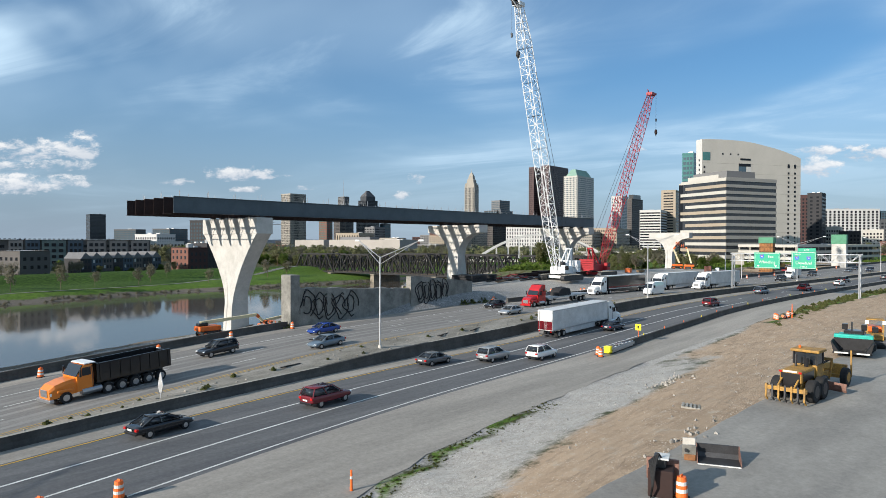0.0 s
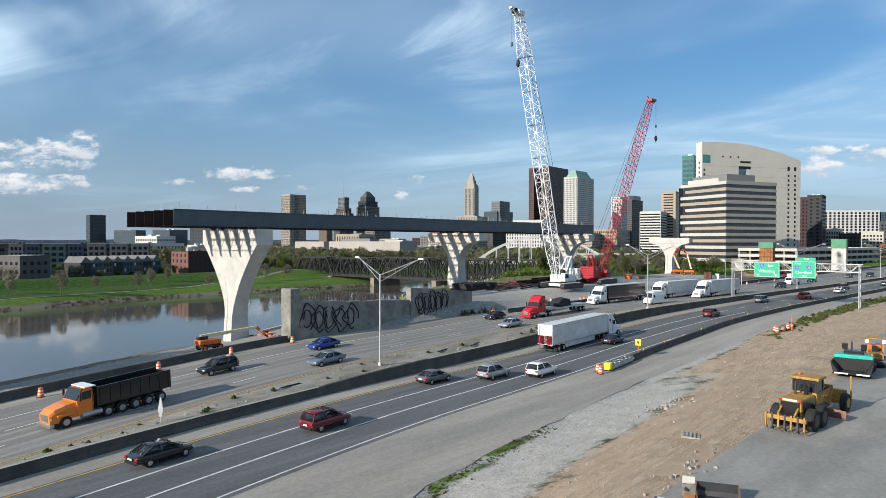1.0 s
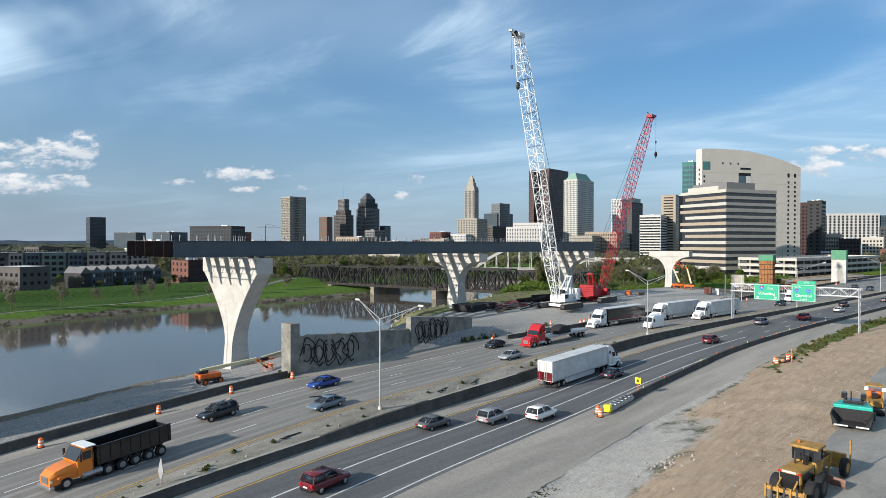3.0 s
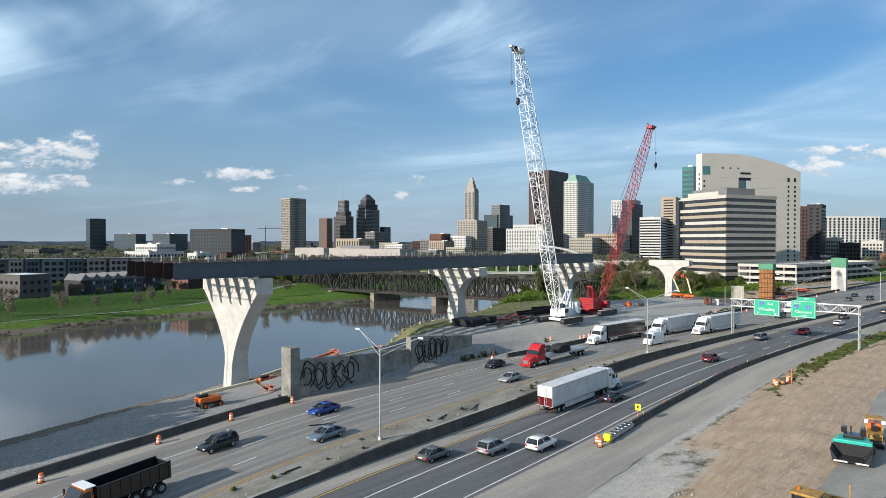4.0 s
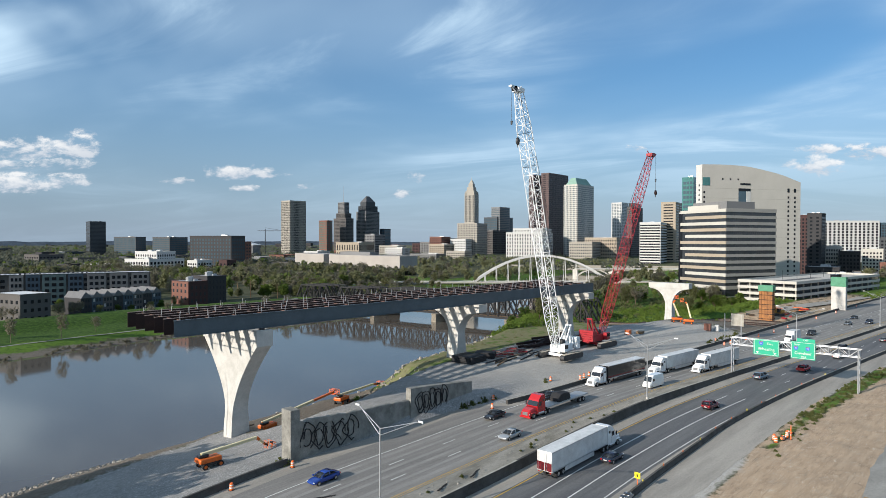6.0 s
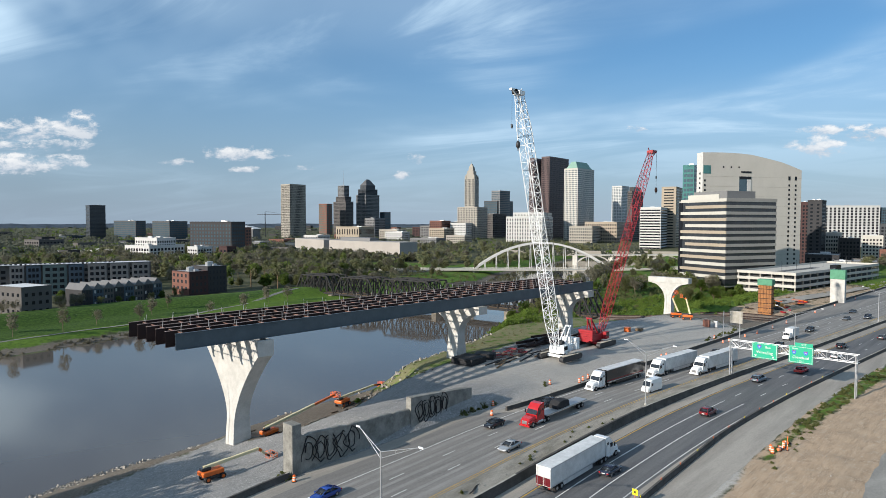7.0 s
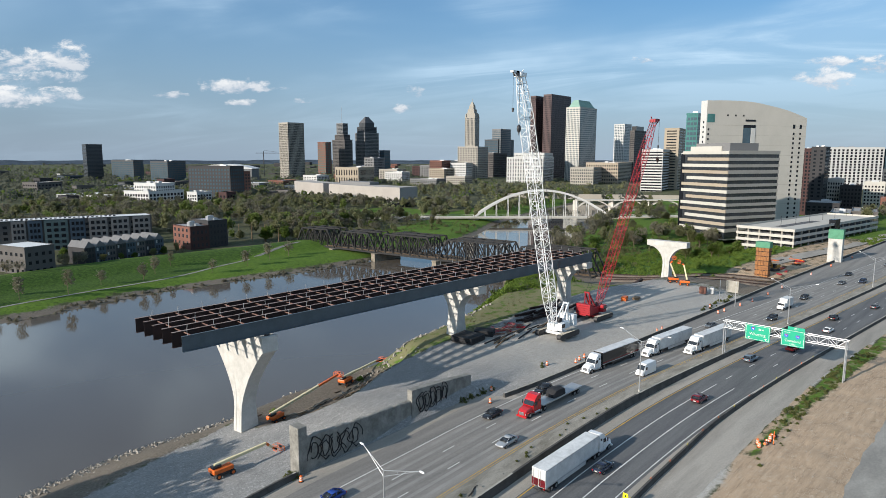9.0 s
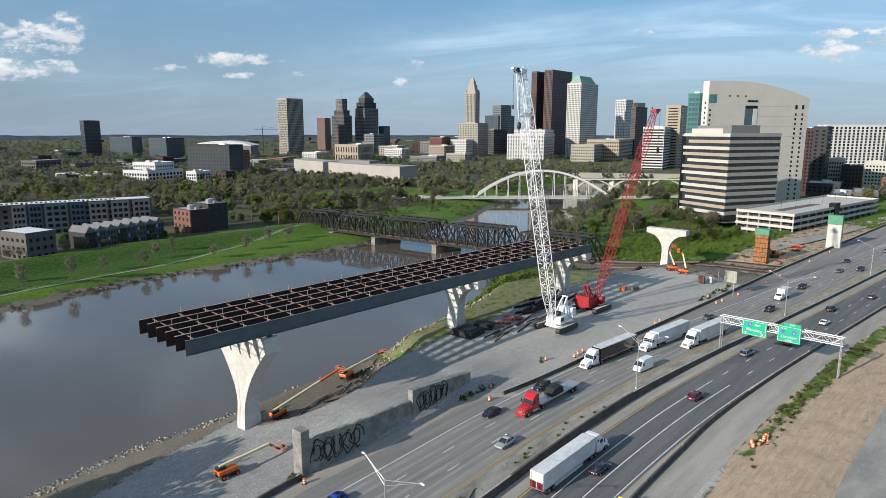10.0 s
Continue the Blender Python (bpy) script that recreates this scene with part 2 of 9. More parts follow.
M = dict(
    asphalt=mat("asphalt_dark", (0.085, 0.086, 0.09), 0.85, vary=0.35, scale=0.5, fine=7, bump=0.004, tint=(0.13, 0.13, 0.13), stretch=0.05),
    asphalt_old=mat("asphalt_worn", (0.155, 0.147, 0.138), 0.88, vary=0.32, scale=0.45, fine=8, bump=0.004, tint=(0.222, 0.21, 0.193), stretch=0.05),
    concrete_road=mat("concrete_pavement", (0.325, 0.298, 0.26), 0.9, vary=0.28, scale=0.3, fine=12, bump=0.003, tint=(0.234, 0.216, 0.19), stretch=0.12),
    lot=mat("lot_asphalt", (0.215, 0.203, 0.183), 0.9, vary=0.25, scale=0.25, fine=14, bump=0.005, tint=(0.305, 0.287, 0.255), stretch=0.35),
    concrete=mat("concrete_pale", (0.52, 0.49, 0.44), 0.85, vary=0.16, scale=0.35, fine=14, bump=0.004, tint=(0.43, 0.41, 0.37)),
    concrete_dark=mat("concrete_stained", (0.26, 0.25, 0.225), 0.9, vary=0.3, scale=0.5, fine=9, bump=0.008, tint=(0.14, 0.135, 0.12)),
    # barrier sides: stained concrete with their shade put into the colour
    barrier=mat("barrier_concrete_shaded", (0.085, 0.08, 0.074), 0.9, vary=0.3, scale=0.4, fine=10, bump=0.006, tint=(0.05, 0.047, 0.043)),
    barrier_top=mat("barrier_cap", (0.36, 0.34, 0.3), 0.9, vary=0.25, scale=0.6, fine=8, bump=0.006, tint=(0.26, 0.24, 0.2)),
    median_dirt=mat("median_dirt", (0.3, 0.275, 0.235), 0.95, vary=0.4, scale=0.5, fine=9, bump=0.02, tint=(0.17, 0.155, 0.125), stretch=0.3),
    wear=mat("wheel_track_wear", (0.25, 0.24, 0.225), 0.9, vary=0.2, scale=0.15, fine=30),
    pier=mat("pier_concrete", (0.5, 0.485, 0.455), 0.85, vary=0.14, scale=0.4, fine=9, bump=0.003, tint=(0.4, 0.388, 0.36)),
    girder=mat("girder_paint", (0.075, 0.1, 0.118), 0.5, vary=0.12, scale=0.3, fine=10, tint=(0.06, 0.08, 0.095)),
    rust=mat("weathered_steel", (0.036, 0.018, 0.015), 0.85, vary=0.35, scale=0.4, fine=8, tint=(0.022, 0.013, 0.012)),
    # top flanges of the rusty girders, with the sun on them as colour
    flange=mat("lit_flange", (0.3, 0.235, 0.21), 0.85, vary=0.3, scale=0.6, fine=6, tint=(0.17, 0.115, 0.1)),
    river_stone=mat("river_stone", (0.25, 0.215, 0.165), 0.9, vary=0.3, scale=0.4, fine=6, bump=0.01, tint=(0.15, 0.13, 0.105)),
    rust_light=mat("rusty_frame", (0.235, 0.13, 0.1), 0.8, vary=0.35, scale=1.0, fine=6, tint=(0.15, 0.075, 0.055)),
    steel=mat("galvanised_steel", (0.48, 0.49, 0.5), 0.45, 0.7, vary=0.12, scale=2),
    steel_dark=mat("dark_steel", (0.06, 0.06, 0.063), 0.5, 0.4, vary=0.3, scale=1.5),
    truss=mat("truss_steel", (0.013, 0.013, 0.014), 0.7, 0.1, vary=0.35, scale=0.6, tint=(0.021, 0.02, 0.02)),
    white=mat("white_paint", (0.8, 0.8, 0.78), 0.35, vary=0.06, scale=0.8, fine=10, coat=0.2),
    trailer=mat("trailer_white", (0.64, 0.64, 0.63), 0.4, vary=0.14, scale=0.5, fine=6, tint=(0.5, 0.5, 0.49)),
    line_white=mat("road_paint_white", (0.66, 0.66, 0.63), 0.7, vary=0.25, scale=0.5, fine=12),
    line_yellow=mat("road_paint_yellow", (0.58, 0.36, 0.05), 0.7, vary=0.3, scale=0.5, fine=12),
    crane_white=mat("crane_white", (0.78, 0.79, 0.79), 0.4, vary=0.08, scale=1.0),
    crane_red=mat("crane_red", (0.36, 0.018, 0.026), 0.42, vary=0.22, scale=0.8, tint=(0.28, 0.02, 0.026)),
    orange=mat("machine_orange", (0.72, 0.15, 0.025), 0.4, vary=0.15, scale=1.5, tint=(0.55, 0.11, 0.02)),
    hi_orange=mat("barrel_orange", (0.85, 0.16, 0.03), 0.55, vary=0.1, scale=3),
    yellow=mat("machine_yellow", (0.44, 0.235, 0.045), 0.65, vary=0.5, scale=1.6, fine=5, tint=(0.24, 0.14, 0.045)),
    sign_yellow=mat("sign_yellow", (0.85, 0.72, 0.02), 0.5, vary=0.05, scale=2),
    cream=mat("boom_cream", (0.68, 0.6, 0.38), 0.45, vary=0.1, scale=1.5),
    teal=mat("machine_teal", (0.02, 0.42, 0.33), 0.4, vary=0.2, scale=1.2, tint=(0.015, 0.3, 0.24)),
    rubber=mat("tyre_rubber", (0.022, 0.022, 0.023), 0.9, vary=0.3, scale=4),
    chrome=mat("wheel_metal", (0.55, 0.55, 0.56), 0.3, 0.9, vary=0.15, scale=5),
    glass=mat("dark_glass", (0.018, 0.022, 0.028), 0.06, vary=0.1, scale=1, spec=0.7),
    black=mat("black_paint", (0.012, 0.012, 0.014), 0.3, vary=0.1, scale=2, coat=0.5),
    sign_green=mat("sign_green", (0.01, 0.34, 0.2), 0.45, vary=0.06, scale=1),
    lamp=mat("headlight_lens", (0.75, 0.77, 0.78), 0.15, vary=0.05),
    tail=mat("tail_light_lens", (0.45, 0.01, 0.01), 0.25, vary=0.05),
    rock=mat("riprap_stone", (0.36, 0.33, 0.29), 0.9, vary=0.35, scale=1.0, fine=6, bump=0.02, rand=0.25),
    timber=mat("worn_timber", (0.24, 0.15, 0.08), 0.85, vary=0.35, scale=1.0, fine=8, tint=(0.15, 0.1, 0.06)),
    timber_dark=mat("muddy_timber", (0.1, 0.07, 0.045), 0.9, vary=0.4, scale=1.0, fine=8, tint=(0.05, 0.037, 0.026)),
    formwork=mat("rusty_formwork", (0.34, 0.15, 0.05), 0.8, vary=0.4, scale=0.5, fine=6, tint=(0.2, 0.09, 0.04)),
    green_form=mat("green_sheeting", (0.08, 0.25, 0.15), 0.7, vary=0.2, scale=0.6),
    bark=mat("tree_bark", (0.16, 0.12, 0.085), 0.95, vary=0.3, scale=2),
    roof_grey=mat("roof_membrane", (0.3, 0.3, 0.3), 0.85, vary=0.2, scale=0.08, fine=20),
    gable_grey=mat("gable_shingle", (0.15, 0.15, 0.155), 0.9, vary=0.2, scale=0.3, fine=8),
    roof_white=mat("roof_white", (0.62, 0.62, 0.615), 0.8, vary=0.1, scale=0.1, fine=20),
    roof_dark=mat("roof_dark", (0.1, 0.1, 0.105), 0.9, vary=0.2, scale=0.1, fine=20),
    copper=mat("green_roof_copper", (0.2, 0.33, 0.27), 0.6, vary=0.15, scale=0.1),
    leaf_olive=leaves("leaf_olive", (0.105, 0.12, 0.045), (0.2, 0.2, 0.092)),
    leaf_green=leaves("leaf_green", (0.035, 0.07, 0.012), (0.12, 0.165, 0.03)),
    leaf_fresh=leaves("leaf_fresh", (0.06, 0.115, 0.014), (0.17, 0.235, 0.045)),
    leaf_bare=leaves("leaf_bare", (0.13, 0.122, 0.085), (0.23, 0.21, 0.15)),
    # far crowns: colour greyed to take the place of haze
    leaf_far_hazed=leaves("leaf_far_hazed", (0.08, 0.09, 0.066), (0.125, 0.13, 0.098)),
    dry_leaf=leaves("dry_leaf", (0.14, 0.12, 0.055), (0.3, 0.26, 0.14)),
    leaf_olive_town=leaves("leaf_olive_town", (0.12, 0.132, 0.06), (0.175, 0.178, 0.092)),
    leaf_green_town=leaves("leaf_green_town", (0.07, 0.11, 0.026), (0.145, 0.185, 0.05)),
    leaf_bare_town=leaves("leaf_bare_town", (0.135, 0.13, 0.095), (0.19, 0.178, 0.128)),
    weeds=leaves("weed_leaves", (0.065, 0.09, 0.022), (0.18, 0.175, 0.07)),
    ballast=mat("track_ballast", (0.14, 0.115, 0.095), 0.95, vary=0.4, scale=0.5, fine=12, bump=0.02, tint=(0.09, 0.072, 0.06)),
    graffiti=mat("graffiti_paint", (0.015, 0.015, 0.017), 0.7, vary=0.3, scale=2),
    net=mat("black_tarp", (0.02, 0.02, 0.022), 0.75, vary=0.4, scale=2, bump=0.02),
)


# ---- mesh helpers ----
def mesh_of(name, bm, material):
    me = bpy.data.meshes.new(name)
    bmesh.ops.recalc_face_normals(bm, faces=bm.faces)
    bm.to_mesh(me)
    bm.free()
    for x in (material if isinstance(material, (list, tuple)) else [material]):
        me.materials.append(x)
    return me


def part(name, bm, material, parent, label=""):
    ob = new(name, mesh_of(name, bm, material))
    ob.parent = parent
    return tagged(ob, label)


def thing(name, label, category, m=None, group=""):
    ob = new(name)
    ob.empty_display_size = 0.5
    if m is not None:
        ob.matrix_basis = m
    return tagged(ob, label, category, group)


def solid(name, bm, material, label="", category="", m=None, group="", kind=""):
    ob = new(name, mesh_of(name, bm, material))
    if m is not None:
        ob.matrix_basis = m
    return tagged(ob, label, category, group, kind)


def box(bm, x0, x1, y0, y1, z0, z1, m=None, taper=0.0, mi=0):
    """A box between limits; taper draws the top in on all sides."""
    t = taper
    co = [(x0, y0, z0), (x1, y0, z0), (x1, y1, z0), (x0, y1, z0), (x0 + t, y0 + t, z1), (x1 - t, y0 + t, z1), (x1 - t, y1 - t, z1), (x0 + t, y1 - t, z1)]
    v = [bm.verts.new(m @ Vector(c) if m is not None else c) for c in co]
    for f in ((3, 2, 1, 0), (4, 5, 6, 7), (0, 1, 5, 4), (1, 2, 6, 5), (2, 3, 7, 6), (3, 0, 4, 7)):
        bm.faces.new([v[i] for i in f]).material_index = mi
    return bm


def bbox(x0, x1, y0, y1, z0, z1, bevel=0.0, m=None):
    bm = box(bmesh.new(), x0, x1, y0, y1, z0, z1, m)
    if bevel:
        bmesh.ops.bevel(bm, geom=bm.edges[:], offset=bevel, segments=2, affect="EDGES", profile=0.5)
    return bm


def rod(bm, a, b, r0, r1=None, n=6, mi=0):
    """A tapered bar from a to b."""
    a, b = Vector(a), Vector(b)
    r1 = r0 if r1 is None else r1
    d = (b - a).normalized()
    u = d.orthogonal().normalized()
    w = d.cross(u)
    ra = [bm.verts.new(a + (u * math.cos(k * math.tau / n) + w * math.sin(k * math.tau / n)) * r0) for k in range(n)]
    rb = [bm.verts.new(b + (u * math.cos(k * math.tau / n) + w * math.sin(k * math.tau / n)) * r1) for k in range(n)]
    for k in range(n):
        bm.faces.new((ra[k], ra[(k + 1) % n], rb[(k + 1) % n], rb[k])).material_index = mi
    bm.faces.new(ra[::-1]).material_index = mi
    bm.faces.new(rb).material_index = mi
    return bm


def bar(bm, a, b, w, h=None):
    """A square-edged bar from a to b, w wide and h deep."""
    a, b = Vector(a), Vector(b)
    h = w if h is None else h
    d = (b - a).normalized()
    side = d.cross(Vector((0, 0, 1)))
    side = side.normalized() if side.length > 1e-4 else Vector((1, 0, 0))
    upv = side.cross(d)
    q = [(-1, -1), (1, -1), (1, 1), (-1, 1)]
    ra = [bm.verts.new(a + side * (i * w / 2) + upv * (j * h / 2)) for i, j in q]
    rb = [bm.verts.new(b + side * (i * w / 2) + upv * (j * h / 2)) for i, j in q]
    for k in range(4):
        bm.faces.new((ra[k], ra[(k + 1) % 4], rb[(k + 1) % 4], rb[k]))
    bm.faces.new(ra[::-1])
    bm.faces.new(rb)
    return bm


def loft(bm, rings, cap=True, mi=0):
    """Skin over rings of points, all of the same count."""
    vs = [[bm.verts.new(p) for p in r] for r in rings]
    n = len(vs[0])
    for a, b in zip(vs, vs[1:]):
        for k in range(n):
            bm.faces.new((a[k], a[(k + 1) % n], b[(k + 1) % n], b[k])).material_index = mi
    if cap:
        bm.faces.new(vs[0][::-1]).material_index = mi
        bm.faces.new(vs[-1]).material_index = mi
    return bm


def prism(bm, outline, y0, y1, m=None, mi=0):
    """An outline in x and z drawn out from y0 to y1."""
    f = (lambda p: m @ Vector(p)) if m is not None else (lambda p: p)
    return loft(bm, [[f((x, y0, z)) for x, z in outline], [f((x, y1, z)) for x, z in outline]], mi=mi)


def curve_of(points):
    """A smooth way through (x, y) points: y at any x."""
    xs, ys = zip(*points)
    ds = [(ys[min(i + 1, len(xs) - 1)] - ys[max(i - 1, 0)]) / (xs[min(i + 1, len(xs) - 1)] - xs[max(i - 1, 0)]) for i in range(len(xs))]

    def at(x):
        if x <= xs[0]:
            return ys[0] + (x - xs[0]) * ds[0]
        if x >= xs[-1]:
            return ys[-1] + (x - xs[-1]) * ds[-1]
        i = max(k for k in range(len(xs) - 1) if xs[k] <= x)
        h = xs[i + 1] - xs[i]
        u = (x - xs[i]) / h
        return ((2 * u ** 3 - 3 * u * u + 1) * ys[i] + (u ** 3 - 2 * u * u + u) * h * ds[i]
                + (3 * u * u - 2 * u ** 3) * ys[i + 1] + (u ** 3 - u * u) * h * ds[i + 1])
    return at


def step(x, a, b):
    u = min(1.0, max(0.0, (x - a) / (b - a)))
    return u * u * (3 - 2 * u)

# ---- the lie of the land: x runs along the motorway, y across it towards the river ----
WATER_Z = -11.3
profile_west = curve_of([(-80, -4.6), (0, -2.7), (20, -1.6), (34, -0.9), (50, -0.2), (75, 0.2), (98, 0.5), (122, 0.7), (160, 0.7), (260, 0.6), (500, 1.0), (900, 1.0)])
profile_east = curve_of([(-80, -3.2), (0, -2.2), (20, -2.1), (45, -2.1), (70, -2.0), (93, -1.55), (125, -0.7), (160, -0.2), (260, 0.3), (500, 0.8), (900, 1.0)])
median = curve_of([(-120, 22.0), (-60, 36.5), (0, 49.2), (20, 53.0), (35, 55.2), (45, 56.2), (70, 57.5), (90, 58.4), (115, 58.3), (140, 56.9), (169, 54.5), (234, 48.5), (302, 42.7), (450, 30.0), (900, -8.0)])
west_edge = curve_of([(-120, 47.0), (-60, 61.0), (0, 74.5), (16, 77.6), (32, 79.8), (52, 82.0), (75, 83.0), (99, 84.0), (101, 79.0), (152, 77.3), (202, 76.0), (263, 75.0), (327, 72.4), (452, 67.0), (900, 44.0)])
east_edge = curve_of([(-120, -10.0), (-60, 7.0), (0, 22.5), (20, 27.0), (34, 30.5), (50, 32.4), (71, 34.0), (115, 34.4), (164, 33.6), (222, 29.0), (302, 22.5), (450, 10.0), (900, -28.0)])
shore_near = curve_of([(-300, 40.0), (-100, 96.0), (0, 128.0), (24, 132.0), (43, 135.5), (63, 135.0), (121, 136.5), (158, 147.0), (200, 166.0), (250, 190.0), (330, 228.0), (374, 255.0), (519, 300.0), (800, 380.0)])
shore_far = curve_of([(-300, 185.0), (-100, 238.0), (52, 273.0), (121, 286.0), (191, 283.0), (240, 286.0), (300, 296.0), (377, 322.0), (480, 374.0), (800, 470.0)])


def truss_x(m):
    return 262 - (m - 150) * 0.136


def rail_z(m):
    return -6.0 + 5.6 * step(-m, -150, -92)


bank_top = curve_of([(-100, 74.0), (0, 107.0), (43, 117.0), (56, 118.0), (66, 118.5), (72, 118.5), (85, 121.0), (100, 121.5), (109, 119.8), (122, 119.8), (139, 123.6), (154, 127.6), (200, 146.0), (250, 170.0), (330, 208.0), (519, 280.0), (800, 360.0)])

river_path = curve_of([(-120, 258.0), (-20, 278.0), (40, 287.0), (81, 295.0), (103, 299.0), (129, 303.0), (165, 315.0), (186, 322.5), (230, 338.0)])


def z_west(s, m):
    return profile_west(s) - 0.03 * (m - 58)


gravel_edge = curve_of([(104, 111.2), (115, 111.0), (129, 109.5), (142, 112.0), (160, 115.0), (180, 116.0), (240, 114.0)])
mud_edge = curve_of([(-100, 72.0), (0, 102.0), (31, 111.0), (42, 114.3), (51.4, 116.0), (62, 117.9), (80, 118.0)])
torn_edge = curve_of([(55, 113.0), (64, 109.0), (69, 104.5), (77, 102.6), (88, 106.8), (96, 110.2), (104, 111.0), (116, 112.0)])


def wall_top(s):
    """The top of the median wall: below the westbound lanes at first, level with them further on."""
    return max(z_west(s, median(s)) + 0.2 - 0.85 * (1 - step(s, 75, 125)), profile_east(s) + 0.9)


def strip_z(s, m):
    k = min(1.0, max(0.0, (m - median(s) - 0.2) / 2.8))
    return (wall_top(s) - 0.12) * (1 - k) + z_west(s, median(s) + 3.0) * k


def land(s, m):
    """The height of the ground."""
    e, w, ze = east_edge(s), west_edge(s), profile_east(s)
    if m <= e:                                          # the dirt bank up to the machine yard
        top = 0.35 * (1 - step(s, 150, 260)) + ze * step(s, 150, 260)
        z = ze + (top - ze) * step(e - m, 0.5, 15)
        if 2 < e - m < 20 and s < 190:
            z += 0.28 * (noise.noise((s * 0.22, m * 0.3, 2)) + 0.5 * noise.noise((s * 0.6, m * 0.7, 7))) * step(m, 17, 20)
        return z
    if m <= median(s) + 2.4:
        return ze - 0.07 - 0.4 * step(abs(m - median(s)), 3.0, 2.0)
    if m <= w:
        return z_west(s, m) - 0.12
    sn, sf = shore_near(s), shore_far(s)
    zw = z_west(s, w)
    if m < sn + 12:
        d = m - w
        low = zw - 1.8 * step(d, 0, 14) - 3.0 * step(d, 12, 34)
        behind = 3.2 - 0.22 * max(0.0, min(m, 110) - 86)
        pad = zw + (2.1 - zw) * step(d, 4, 16)
        k1, k2 = step(s, 53.6, 80), step(s, 82, 126)
        z = low + (behind - low) * (k1 if m > 84.8 else step(s, 54.0, 54.3) * 0.0)
        if m <= 84.8 and s < 99:
            z = zw
        z = z + (pad - z) * k2
        z += (0.0 - z) * step(s, 235, 275) * 0.6
        z += (rail_z(m) - z) * step(s, 205, 246) * step(m, 106, 124)
        edge = bank_top(s) + 0.9 * noise.noise((s * 0.2, 1, 4))
        z = z + (WATER_Z - 0.4 - z) * step(m, edge - 1.0, min(sn + 1.5, edge + 20)) ** 0.8
        if m > sn:
            z = WATER_Z - 0.4 - 1.2 * step(m, sn, sn + 12)
        bench = step(s, 62, 70) * (1 - step(s, 100, 114))     # a torn bench below the gravel where the lifts stand
        if bench > 0 and m < sn:
            torn = torn_edge(s) + 0.8 * noise.noise((s * 0.35, 2, 6))
            z += (min(z, -6.0) - z) * bench * step(m, torn, torn + 6.5)
        z += 0.16 * noise.noise((s * 0.3, m * 0.3, 5)) * step(d, 1, 4)
        cut = step(s, truss_x(m) - 11, truss_x(m) - 7) * (1 - step(s, truss_x(m) + 17, truss_x(m) + 21))
        z += (min(z, rail_z(m) - 0.8) - z) * cut
        return z
    if m < sf - 8:
        return WATER_Z - 1.6
    d = m - sf
    z = WATER_Z - 1.6 + 1.8 * step(d, -8, 2) + 2.6 * step(d, 2, 14) + 1.0 * step(d, 14, 34) + (4.3 * step(d, 36, 52) - 2.3 * step(d, 60, 70)) * (1 - step(s, 225, 280)) + 1.4 * step(s, 225, 280) * step(d, 30, 70)
    return z + 0.3 * noise.noise((s * 0.05, m * 0.05, 9))


def axis(fine0, fine1, fine, mid0, mid1, mid, far0, far1):
    a = [fine0 + i * fine for i in range(int((fine1 - fine0) / fine) + 1)]
    x = a[-1]
    while x < mid1:
        x += mid
        a.append(x)
    g = mid
    while x < far1:
        g *= 1.28
        x += g
        a.append(min(x, far1))
    x, b = a[0], []
    while x > mid0:
        x -= mid
        b.append(x)
    g = mid
    while x > far0:
        g *= 1.28
        x -= g
        b.append(max(x, far0))
    return b[::-1] + a


